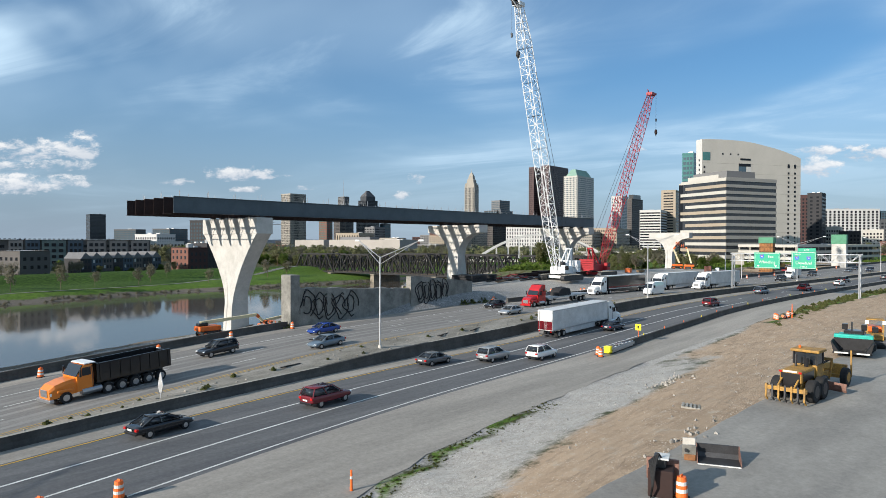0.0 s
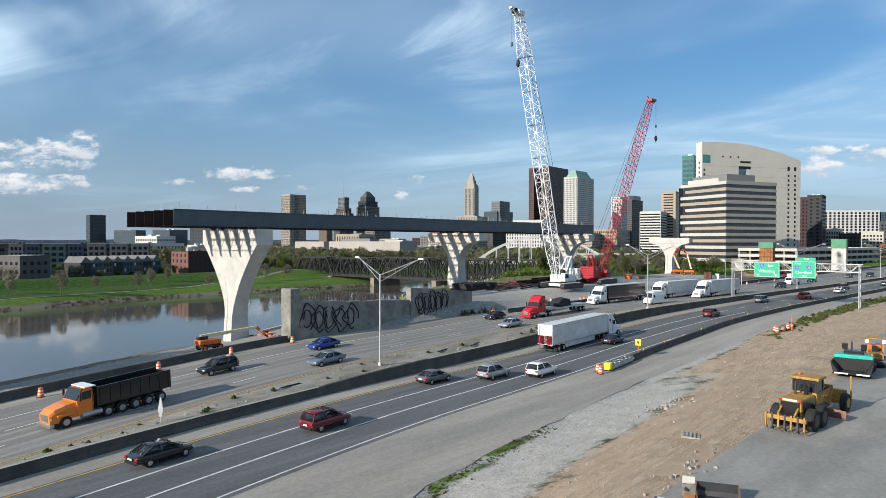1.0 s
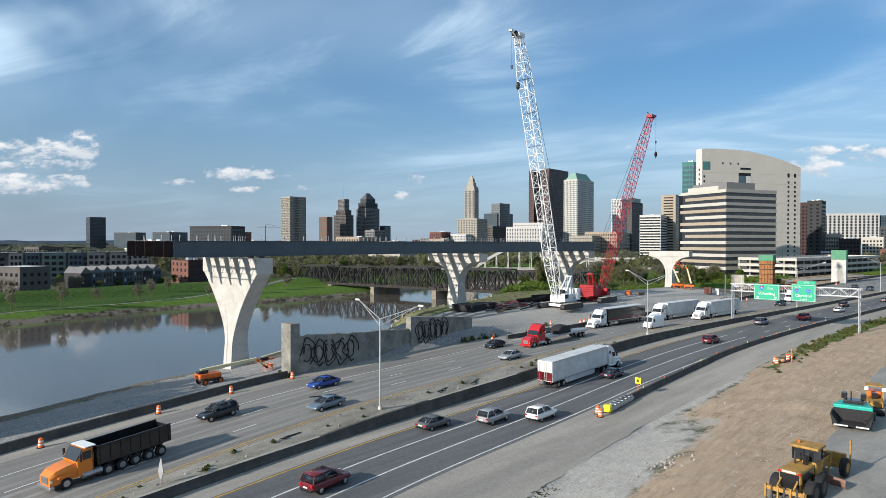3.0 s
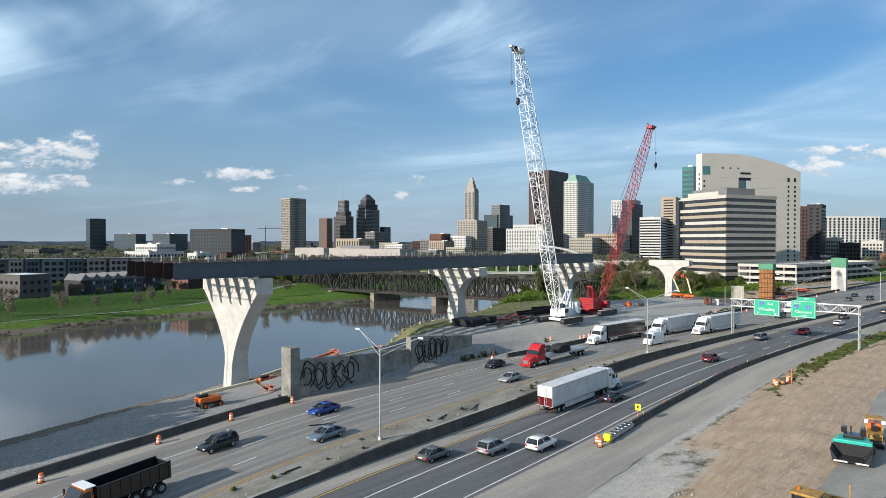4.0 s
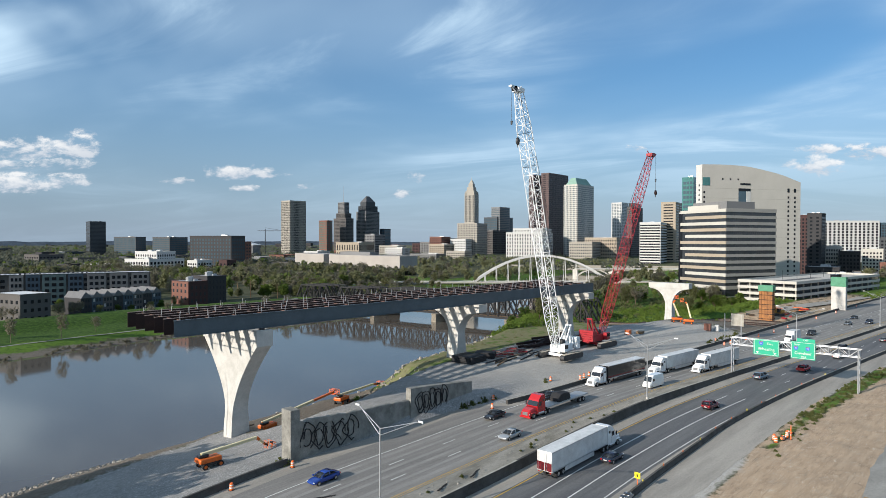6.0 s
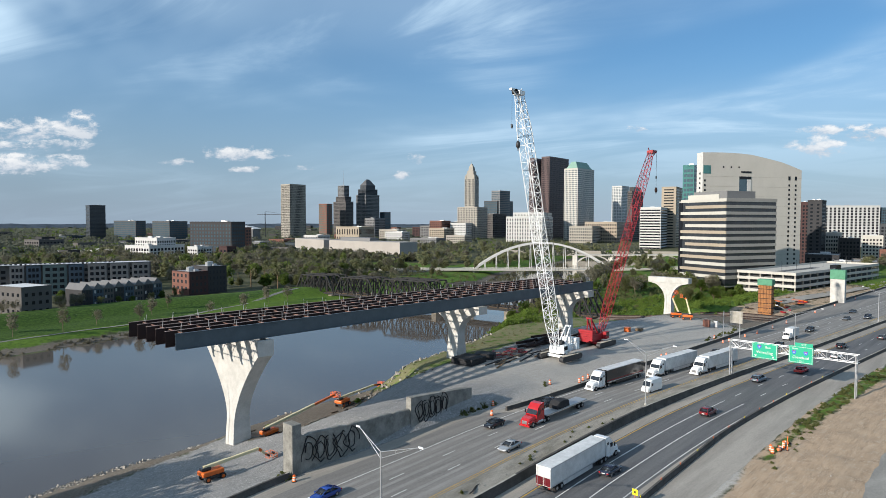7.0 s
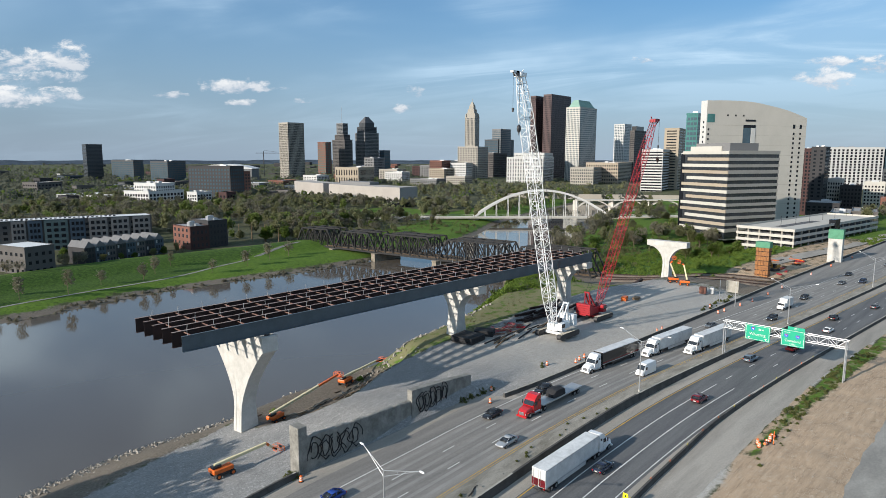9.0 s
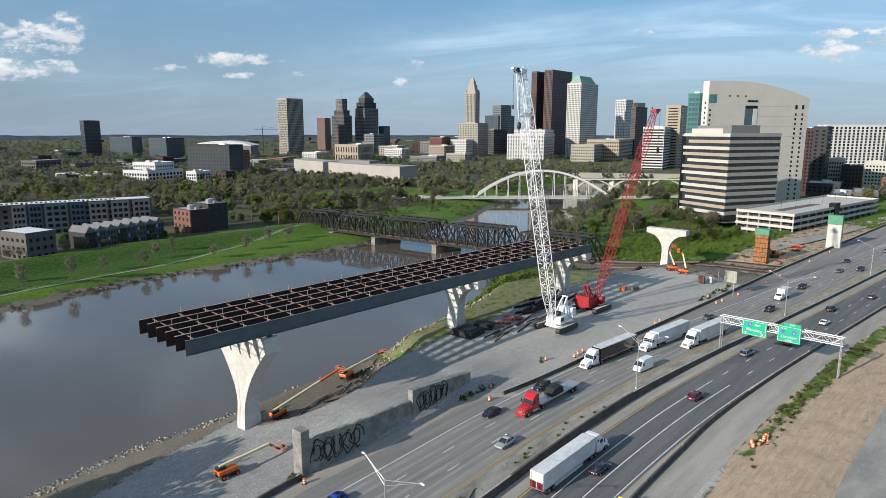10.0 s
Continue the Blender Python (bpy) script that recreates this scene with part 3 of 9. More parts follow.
def ground_material():
    m = bpy.data.materials.new("ground_cover")
    m.use_nodes = True
    nt = m.node_tree
    bs = nt.nodes["Principled BSDF"]
    bs.inputs["Roughness"].default_value, bs.inputs["Specular IOR Level"].default_value = 0.95, 0.15
    co = nt.nodes.new("ShaderNodeTexCoord").outputs["Object"]

    def tex(sc, det, ro=0.6):
        n = nt.nodes.new("ShaderNodeTexNoise")
        n.inputs["Scale"].default_value, n.inputs["Detail"].default_value, n.inputs["Roughness"].default_value = sc, det, ro
        nt.links.new(co, n.inputs["Vector"])
        return n.outputs["Fac"]

    def rng(v, a, b, c=0.0, d=1.0):
        n = nt.nodes.new("ShaderNodeMapRange")
        for i, q in enumerate((a, b, c, d)):
            n.inputs[i + 1].default_value = q
        nt.links.new(v, n.inputs[0])
        return n.outputs[0]

    def mixc(f, a, b):
        n = nt.nodes.new("ShaderNodeMix")
        n.data_type = "RGBA"
        nt.links.new(f, n.inputs[0])
        for i, v in ((6, a), (7, b)):
            if isinstance(v, tuple):
                n.inputs[i].default_value = (*v, 1)
            else:
                nt.links.new(v, n.inputs[i])
        return n.outputs[2]

    def add(a, b):
        n = nt.nodes.new("ShaderNodeMath")
        nt.links.new(a, n.inputs[0])
        nt.links.new(b, n.inputs[1])
        return n.outputs[0]
    broad, mid, fine, grit = tex(0.035, 5), tex(0.35, 6), tex(2.2, 6, 0.75), tex(4.5, 6, 0.8)
    at = nt.nodes.new("ShaderNodeVertexColor")
    at.layer_name = "cover"
    sp = nt.nodes.new("ShaderNodeSeparateColor")
    nt.links.new(at.outputs["Color"], sp.inputs[0])
    at2 = nt.nodes.new("ShaderNodeVertexColor")
    at2.layer_name = "cover_b"
    sp2 = nt.nodes.new("ShaderNodeSeparateColor")
    nt.links.new(at2.outputs["Color"], sp2.inputs[0])
    wobble = add(rng(mid, 0.3, 0.7, -0.3, 0.3), rng(fine, 0.3, 0.7, -0.16, 0.16))

    def mask(v, soft=0.08):
        return rng(add(v, wobble), 0.5 - soft, 0.5 + soft)
    base = mixc(rng(add(mid, broad), 0.75, 1.2), (0.045, 0.055, 0.022), (0.1, 0.095, 0.06))
    grass = mixc(rng(add(mid, broad), 0.8, 1.2), (0.06, 0.122, 0.013), (0.11, 0.19, 0.022))
    grass = mixc(rng(fine, 0.35, 0.7), grass, (0.085, 0.135, 0.022))
    tuft = tex(0.8, 6, 0.75)
    grass = mixc(rng(tuft, 0.52, 0.36, 0.0, 0.75), grass, (0.028, 0.055, 0.01))
    grass = mixc(rng(tuft, 0.58, 0.7, 0.0, 0.5), grass, (0.13, 0.17, 0.035))
    vm = nt.nodes.new("ShaderNodeVectorMath")               # ruts and tread drawn out along the bank
    vm.operation = "MULTIPLY"
    vm.inputs[1].default_value = (0.12, 1.0, 1.0)
    nt.links.new(co, vm.inputs[0])
    plain = co
    co = vm.outputs[0]
    rut, tread = tex(1.1, 6, 0.62), tex(3.2, 5, 0.65)
    co = plain
    vo = nt.nodes.new("ShaderNodeTexVoronoi")
    vo.inputs["Scale"].default_value = 5.5
    nt.links.new(co, vo.inputs["Vector"])
    pebble = vo.outputs["Distance"]
    clump = tex(1.0, 5, 0.7)
    dirt = mixc(rng(rut, 0.36, 0.66), (0.43, 0.32, 0.222), (0.345, 0.252, 0.172))
    dirt = mixc(rng(add(mid, rng(clump, 0.35, 0.65, -0.08, 0.08)), 0.46, 0.34, 0.0, 0.6), dirt, (0.25, 0.178, 0.118))
    dirt = mixc(rng(clump, 0.55, 0.7, 0.0, 0.8), dirt, (0.44, 0.38, 0.3))
    dirt = mixc(rng(tread, 0.46, 0.32, 0.0, 0.5), dirt, (0.21, 0.157, 0.108))
    dirt = mixc(rng(fine, 0.42, 0.3, 0.0, 0.55), dirt, (0.26, 0.198, 0.14))
    dirt = mixc(rng(add(pebble, rng(mid, 0.3, 0.7, -0.12, 0.12)), 0.24, 0.1), dirt, (0.56, 0.49, 0.4))
    vf = nt.nodes.new("ShaderNodeVectorMath")               # long narrow furrows left by tracks
    vf.operation = "MULTIPLY"
    vf.inputs[1].default_value = (0.03, 0.5, 1.0)
    nt.links.new(co, vf.inputs[0])
    co = vf.outputs[0]
    furrow = tex(1.5, 3, 0.5)
    co = plain
    sub = nt.nodes.new("ShaderNodeMath")
    sub.operation = "SUBTRACT"
    sub.inputs[1].default_value = 0.5
    nt.links.new(furrow, sub.inputs[0])
    ab = nt.nodes.new("ShaderNodeMath")
    ab.operation = "ABSOLUTE"
    nt.links.new(sub.outputs[0], ab.inputs[0])
    dirt = mixc(rng(add(ab.outputs[0], rng(clump, 0.35, 0.65, 0.03, -0.03)), 0.022, 0.004, 0.0, 0.3), dirt, (0.19, 0.133, 0.088))
    gravel = mixc(rng(mid, 0.35, 0.65), (0.315, 0.308, 0.298), (0.25, 0.246, 0.24))
    gravel = mixc(rng(rut, 0.5, 0.68, 0.0, 0.6), gravel, (0.42, 0.41, 0.395))
    gravel = mixc(rng(grit, 0.4, 0.56), (0.15, 0.148, 0.145), gravel)
    gravel = mixc(rng(fine, 0.55, 0.68), gravel, (0.5, 0.49, 0.47))
    pale = mixc(rng(clump, 0.36, 0.64), (0.36, 0.335, 0.3), (0.45, 0.425, 0.385))
    pale = mixc(rng(grit, 0.5, 0.36, 0.0, 0.8), pale, (0.2, 0.186, 0.165))
    pale = mixc(rng(add(pebble, rng(mid, 0.3, 0.7, -0.1, 0.1)), 0.24, 0.1), pale, (0.62, 0.6, 0.56))
    gravel = mixc(at.outputs["Alpha"], pale, gravel)
    mud = mixc(rng(fine, 0.35, 0.65), (0.095, 0.077, 0.06), (0.2, 0.174, 0.142))
    dry = mixc(rng(fine, 0.35, 0.65), (0.21, 0.19, 0.115), (0.12, 0.13, 0.05))
    c = mixc(mask(sp.outputs["Red"]), base, grass)
    c = mixc(mask(sp2.outputs["Blue"]), c, mixc(rng(tuft, 0.38, 0.6), (0.018, 0.044, 0.008), (0.062, 0.112, 0.018)))
    c = mixc(mask(sp2.outputs["Red"]), c, dry)
    c = mixc(mask(sp2.outputs["Green"]), c, mud)
    c = mixc(mask(sp.outputs["Green"], 0.12), c, dirt)
    c = mixc(mask(sp.outputs["Blue"], 0.2), c, gravel)
    nt.links.new(c, bs.inputs["Base Color"])
    bn = nt.nodes.new("ShaderNodeBump")
    bn.inputs["Strength"].default_value, bn.inputs["Distance"].default_value = 0.7, 0.055
    nt.links.new(add(add(grit, add(fine, mid)), add(rut, tread)), bn.inputs["Height"])
    nt.links.new(bn.outputs[0], bs.inputs["Normal"])
    return m


def cover(s, m):
    """How much of each cover lies at a place: grass, dirt, gravel, dry grass, mud."""
    e, w = east_edge(s), west_edge(s)
    sn, sf = shore_near(s), shore_far(s)
    g = d = v = y = u = k9 = 0.0
    if m <= e:
        far = step(s, 125, 160)
        k = e - m
        v = max((1 - step(s, 60, 88)) * (1 - step(k, 5.0, 10.5)), (1 - step(k, 0.2, 2.8)) * (1 - step(s, 95, 115)))
        d = max(0.0, 1 - v) * (1 - step(s, 330, 420)) * (1 - step(k, 40, 60))
        g = 0.8 * (1 - step(k, 0.9, 2.2)) * (1 - step(s, 40, 50)) + step(s, 106, 114) * step(k, 0.0, 0.8) * (1 - step(k, 1.4 + 2 * far, 4.2 + 2 * far)) * 0.8
        d *= 1 - min(1, g)
        v *= 1 - min(1, g)
        y = 0.55 * g
        if s > 330:
            g = max(g, 0.55)
    elif m <= w:
        v = 1
    elif m < sn + 4:
        k = sn - m
        torn = torn_edge(s) if 62 < s < 104 else (gravel_edge(s) if s > 70 else mud_edge(s))
        v = 1 - step(m, torn - 1.5, torn + 2.0)
        v *= 1 - step(s, 228, 250)
        u0 = (1 - v) * (1 - step(s, 101, 109))
        y = 0.62 * (1 - v) * step(s, 101, 109) * step(k, 7, 12) * (1 - step(s, 215, 235))
        u = (1 - v) * (1 - step(k, 3, 6)) + (1 - v) * (1 - step(s, 96, 104))
        g = max(step(s, 262, 275) * step(k, 10, 16), 1.6 * y)
        site = step(s, 256, 268) * (1 - step(s, 430, 470)) * (1 - step(m, 98 - 0.03 * (s - 270), 103 - 0.03 * (s - 270)))
        d = max(d, 0.62 * site)
        g *= 1 - site
        k9 = 0.5 * step(s, 272, 284) * step(m, 98, 104) * (1 - step(s, 400, 440))
        u = max(u, u0, (1 - v) * step(s, 232, 244) * (1 - step(s, 268, 282)))
    elif m > sf - 6:
        k = m - sf
        u = 1 - step(k, 4, 8)
        k9 = step(m, river_path(s) + 1, river_path(s) + 4) * (1 - step(k, 56, 62)) if s < 225 else 0.0
        g = step(k, 5, 9) * (1 - step(k, 62, 70)) + (0.0 if s <= 260 or k > 220 else (1.0 if 345 < s < 480 and 434 < m < 526 or 310 < s < 360 and 302 < m < 348 else 0.0))
    # alpha picks paler gravel: east of the road, and for sunlight on the crane pad
    return (g, d, v, 0 if m <= e else 1 - 0.75 * step(s, 100, 128) * (1 - step(m, 100, 109))), (y, u, k9, 1)


def build_ground():
    xs = axis(-10, 200, 1.5, -120, 620, 6, -4700, 4700)
    ys = axis(4, 150, 1.5, -60, 480, 5, -4700, 4700)
    nx, ny = len(xs), len(ys)
    co, ca, cb = [], [], []
    for y in ys:
        for x in xs:
            far = max(abs(x), abs(y))
            if far > 900 and y > shore_far(max(-300, min(800, x))) + 40 or x > 800:
                z, a, b = -6.0 + 6.0 * step(x, 800, 1000), (0.3, 0, 0, 1), (0, 0, 0, 1)
            elif far > 900:
                z, a, b = -0.5 if y < 60 else -6.0, (0.36, 0, 0, 1), (0, 0, 0, 1)
            else:
                z = land(x, y)
                a, b = cover(x, y)
            co.append((x, y, z))
            ca.append(a)
            cb.append(b)
    faces = [(j * nx + i, j * nx + i + 1, (j + 1) * nx + i + 1, (j + 1) * nx + i) for j in range(ny - 1) for i in range(nx - 1)]
    me = bpy.data.meshes.new("ground")
    me.from_pydata(co, [], faces)
    for name, data in (("cover", ca), ("cover_b", cb)):
        layer = me.color_attributes.new(name, "FLOAT_COLOR", "POINT")
        layer.data.foreach_set("color", [c for q in data for c in q])
    me.polygons.foreach_set("use_smooth", [True] * len(me.polygons))
    me.materials.append(ground_material())
    return tagged(new("ground", me), "gravel pads, tan dirt banks, lawns and levee along the river", "ground", kind="structure")


build_ground()


def water_material():
    m = bpy.data.materials.new("river_water")
    m.use_nodes = True
    nt = m.node_tree
    bs = nt.nodes["Principled BSDF"]
    bs.inputs["Base Color"].default_value = (0.1, 0.086, 0.072, 1)
    bs.inputs["Roughness"].default_value, bs.inputs["IOR"].default_value, bs.inputs["Specular IOR Level"].default_value = 0.06, 1.48, 0.5
    co = nt.nodes.new("ShaderNodeTexCoord").outputs["Object"]
    n = nt.nodes.new("ShaderNodeTexNoise")
    n.inputs["Scale"].default_value, n.inputs["Detail"].default_value = 0.5, 6
    nt.links.new(co, n.inputs["Vector"])
    bn = nt.nodes.new("ShaderNodeBump")
    bn.inputs["Strength"].default_value, bn.inputs["Distance"].default_value = 0.06, 0.06
    nt.links.new(n.outputs["Fac"], bn.inputs["Height"])
    nt.links.new(bn.outputs[0], bs.inputs["Normal"])
    return m


bm = bmesh.new()
edge = [-300 + 20 * i for i in range(54)]
lo = [bm.verts.new((s, min(shore_near(s), bank_top(s) + 20) - 8, WATER_Z)) for s in edge]
hi = [bm.verts.new((s, shore_far(s) + 6, WATER_Z)) for s in edge]
for i in range(len(edge) - 1):
    bm.faces.new((lo[i], lo[i + 1], hi[i + 1], hi[i]))
solid("water", bm, water_material(), "brown smooth river water reflecting the sky", "river", kind="structure")


# ---- carriageways ----
def stations(a, b, near=2.5):
    out, s = [], a
    while s < b:
        out.append(s)
        s += near if s < 220 else 8
    return out + [b]


def strip(name, left, right, height, s0, s1, material, label, category, lift=0.0, cells=1, kind="structure"):
    """A ribbon of surface between two lines."""
    bm = bmesh.new()
    rows = []
    for s in stations(s0, s1):
        l, r = left(s), right(s)
        rows.append([bm.verts.new((s, r + (l - r) * k / cells, height(s, r + (l - r) * k / cells) + lift)) for k in range(cells + 1)])
    for a, b in zip(rows, rows[1:]):
        for k in range(cells):
            bm.faces.new((a[k], b[k], b[k + 1], a[k + 1]))
    return solid(name, bm, material, label, category, kind=kind)


def off(line, d):
    return lambda s: line(s) + d


def east_z(s, m):
    return profile_east(s)


E_YELLOW, E_LANE1, E_LANE2, E_LANE3 = -3.4, -7.3, -11.1, -14.9
strip("road_westbound", off(west_edge, 0), off(median, 3.0), z_west, -120, 900, M["asphalt_old"], "worn grey asphalt carriageway of the motorway", "road", cells=4)
strip("median_strip", off(median, 3.0), off(median, 0.2), strip_z, -120, 900, M["median_dirt"], "dusty sloping strip behind the median wall", "road", lift=0.002, cells=2)
strip("road_eastbound", off(median, E_YELLOW + 0.35), off(median, E_LANE3 - 0.6), east_z, -120, 900, M["asphalt"], "dark fresh asphalt lanes of the motorway", "road", cells=3)
strip("shoulder_median", off(median, -0.3), off(median, E_YELLOW + 0.35), east_z, -120, 900, M["concrete_road"], "pale concrete shoulder beside the median wall", "road")
strip("shoulder_ramp", off(median, E_LANE3 - 0.6), lambda s: east_edge(s) + 0.5 * noise.noise((s * 0.35, 3, 1)) + 0.35 * noise.noise((s * 1.1, 8, 1)), east_z, -120, 900, M["concrete_road"], "pale closed concrete shoulder and ramp", "road", cells=3)
strip("west_shoulder", off(west_edge, -0.1), off(west_edge, -3.2), z_west, -120, 104, M["concrete_road"], "dusty concrete shoulder by the retaining wall", "road", lift=0.012)
strip("yard", lambda s: 15.2 + 0.5 * noise.noise((s * 0.2, 0, 0)) + 3.0 * step(s, 70, 120), lambda s: -60.0, lambda s, m: 0.35, -60, 190, M["lot"], "grey asphalt machine yard with a broken edge", "yard", lift=0.05, cells=3)


def line(name, at, height, s0, s1, width, material, label, lift=0.014):
    return strip(name, lambda s: at(s) + width / 2, lambda s: at(s) - width / 2, height, s0, s1, material, label, "road marking", lift=lift)


line("edge_line", off(median, E_YELLOW), east_z, -120, 700, 0.18, M["line_yellow"], "solid yellow edge line on dark asphalt")
line("lane_line", off(median, E_LANE1), east_z, -120, 141, 0.2, M["line_white"], "solid white lane line on dark asphalt")
line("lane_line", off(median, E_LANE2), east_z, -120, 141, 0.2, M["line_white"], "solid white lane line on dark asphalt")
line("edge_line", off(median, E_LANE3), east_z, -120, 700, 0.18, M["line_white"], "solid white edge line on dark asphalt")
line("edge_line", off(median, 3.8), z_west, -120, 700, 0.14, M["line_yellow"], "worn yellow edge line on grey asphalt")
line("edge_line", off(median, 3.3), z_west, -120, 700, 0.1, M["line_yellow"], "worn yellow edge line on grey asphalt")
line("edge_line", lambda s: median(s) + 17.6, z_west, -120, 700, 0.18, M["line_white"], "white edge line on grey asphalt")
dash = 0
for at, height, first in ((off(median, E_LANE1), east_z, 146), (off(median, E_LANE2), east_z, 150), (off(median, 8.3), z_west, -100), (off(median, 12.9), z_west, -96)):
    for k in range(60):
        s = first + k * 12.2
        if s > 420:
            break
        line("lane_dash", at, height, s, s + 3.05, 0.17, M["line_white"], "short white lane dash")
for o in (5.4, 7.2, 9.7, 11.7, 14.3, 16.3):
    line("wheel_track", off(median, o), z_west, -120, 420, 0.7, M["wear"], "paler wheel track worn in the asphalt", lift=0.007)


# ---- walls and barriers along the road ----
def wall_run(name, at, width, foot, top, s0, s1, material, label, steps=2.5, cap=None, batter=0.12):
    """A concrete barrier with a battered profile that follows a line; foot and top give heights at s."""
    bm = bmesh.new()
    rings = []
    s = s0
    while True:
        y, a, b = at(s), foot(s), top(s)
        rings.append([(s, y - width / 2 - batter, a), (s, y - width / 2 - batter * 0.7, a + 0.22), (s, y - width / 2 + batter * 0.3, a + 0.4 * (b - a) + 0.1), (s, y - width / 2 + batter * 0.5, b),
                      (s, y + width / 2 - batter * 0.5, b), (s, y + width / 2, a)])
        if s >= s1:
            break
        s = min(s1, s + (steps if s < 240 else steps * 3))
    loft(bm, rings)
    bm.faces.ensure_lookup_table()
    # tops take the pale cap; the sides' colour holds their shade
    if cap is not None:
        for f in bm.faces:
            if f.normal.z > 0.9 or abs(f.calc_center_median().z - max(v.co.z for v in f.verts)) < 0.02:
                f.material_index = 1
    return solid(name, bm, [material, cap] if cap is not None else material, label, "barrier", kind="structure")


wall_run("median_wall", median, 0.5, lambda s: profile_east(s) - 0.05, wall_top, -120, 900, M["barrier"], "stained concrete median wall, sides coloured dark for shade", cap=M["barrier_top"])
wall_run("west_barrier", off(west_edge, 0.2), 0.45, lambda s: z_west(s, west_edge(s)) - 0.1, lambda s: z_west(s, west_edge(s)) + 1.0, -120, 53.2, M["barrier"], "stained concrete barrier along the gravel bank, sides coloured dark for shade", cap=M["barrier_top"])
wall_run("west_barrier_far", off(west_edge, -0.6), 0.5, lambda s: z_west(s, west_edge(s)) - 0.1, lambda s: z_west(s, west_edge(s)) + 0.95, 101.5, 900, M["barrier"], "weathered concrete barrier beside the work yard, sides coloured dark for shade", cap=M["barrier_top"])
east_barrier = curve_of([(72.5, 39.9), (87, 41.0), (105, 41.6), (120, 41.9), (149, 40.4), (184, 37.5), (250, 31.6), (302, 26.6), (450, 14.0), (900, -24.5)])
wall_run("east_barrier", east_barrier, 0.45, lambda s: profile_east(s) - 0.05, lambda s: profile_east(s) + 0.85, 73.5, 900, M["barrier"], "concrete barrier closing off the ramp, sides coloured dark for shade", cap=M["barrier_top"])
strip("riverside_path", off(river_path, 0.9), off(river_path, -0.9), land, -120, 226, M["concrete_dark"], "pale concrete riverside path across the lawn", "path", lift=0.12)

park_road = curve_of([(330, 476.0), (350, 446.0), (372, 424.0), (395, 408.0), (420, 398.0), (446, 386.0)])
strip("park_road", off(park_road, 4.0), off(park_road, -4.0), lambda s, m: land(s, park_road(s)), 330, 440, M["asphalt_old"], "grey park road under the trees", "road", lift=0.25, cells=2)
site_road = curve_of([(300, 92.0), (330, 90.0), (358, 85.5), (420, 78.5), (480, 72.5), (560, 65.0)])
strip("site_road", off(site_road, 4.5), off(site_road, -4.5), lambda s, m: land(s, site_road(s)), 312, 560, M["concrete_road"], "pale dusty concrete ramp road past the parking garage", "road", lift=0.16, cells=2)

bm = bmesh.new()                                           # low hills that close the plain; haze is put into their blue-grey
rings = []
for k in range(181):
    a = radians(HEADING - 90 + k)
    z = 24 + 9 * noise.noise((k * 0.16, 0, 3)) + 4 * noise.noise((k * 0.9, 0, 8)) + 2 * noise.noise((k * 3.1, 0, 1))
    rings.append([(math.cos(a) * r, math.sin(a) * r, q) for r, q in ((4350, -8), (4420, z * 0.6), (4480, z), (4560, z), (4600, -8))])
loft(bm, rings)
solid("backdrop", bm, mat("haze_tinted_hills", (0.07, 0.09, 0.115), 1.0, vary=0.35, scale=0.02, fine=5, spec=0.0), "low wooded hills on the horizon with haze in their colour", "hills", kind="structure")

# ---- the unfinished bridge ----
def pier(name, s, m0, m1, base, top, group, reach=7.0, slow=False, waist=1.35):
    """A hammerhead pier that widens to its cap and to its foot."""
    p = thing(name, "smooth white concrete bridge pier with a flared head", "bridge pier", pose(s, (m0 + m1) / 2, base), group)
    h, half = top - base, (m1 - m0) / 2
    bm = bmesh.new()
    rings, neck = [], 0.866 * h
    levels = [-0.6, 0.0, 0.4] + [0.4 + (neck - reach - 0.4) * k / 6 for k in range(1, 7)] + [neck - reach * (1 - k / 14) for k in range(1, 15)]
    for z in levels:                                       # a shallow panel is sunk into the broad faces of the stem
        low, q = 1 - step(z, 0.0, 0.45 * h), max(0.0, (neck - z) / reach)
        out = 0.0 if q >= 1 else ((1 - q) ** 1.6 if slow else 1 - math.sqrt(max(0.0, 1 - (1 - q) ** 2)))
        a, b = waist + 0.15 * low + (half - 0.3 - waist) * out, 1.42 + 0.5 * low + 0.12 * out
        d = 0.14 * step(z, 0.2, 1.5) * (1 - step(z, 0.5 * h, 0.8 * h))
        rings.append([(-b, -a, z), (b, -a, z), (b, a, z), (-b, a, z), (-b, 0.42 * a, z), (-b + d, 0.34 * a, z), (-b + d, -0.34 * a, z), (-b, -0.42 * a, z)])
    loft(bm, rings)
    part("stem", bm, M["pier"], p)
    part("cap", bbox(-1.65, 1.65, -half, half, 0.866 * h, h, 0.06), M["pier"], p)
    return p


DECK0, DECK1, DECK_M, DECK_N, GAP = 45.7, 178.9, 103.9, 6, 3.66
G_BOT, G_TOP = 16.75, 19.5
PIERS = [(61.8, 102.75, 123.35, -5.6), (124.8, 103.9, 122.1, 1.8), (177.6, 103.8, 122.3, 2.0)]
for s, a, b, base in PIERS:
    pier("bridge_pier", s, a, b, base, G_BOT - 0.35, "piers of the new bridge", 13.5 if s < 100 else 6.0, s < 100, 1.35 if s < 100 else 1.7)
pier("bridge_pier", 250.2, 102.1, 118.8, -0.4, 15.9, "piers of the new bridge")

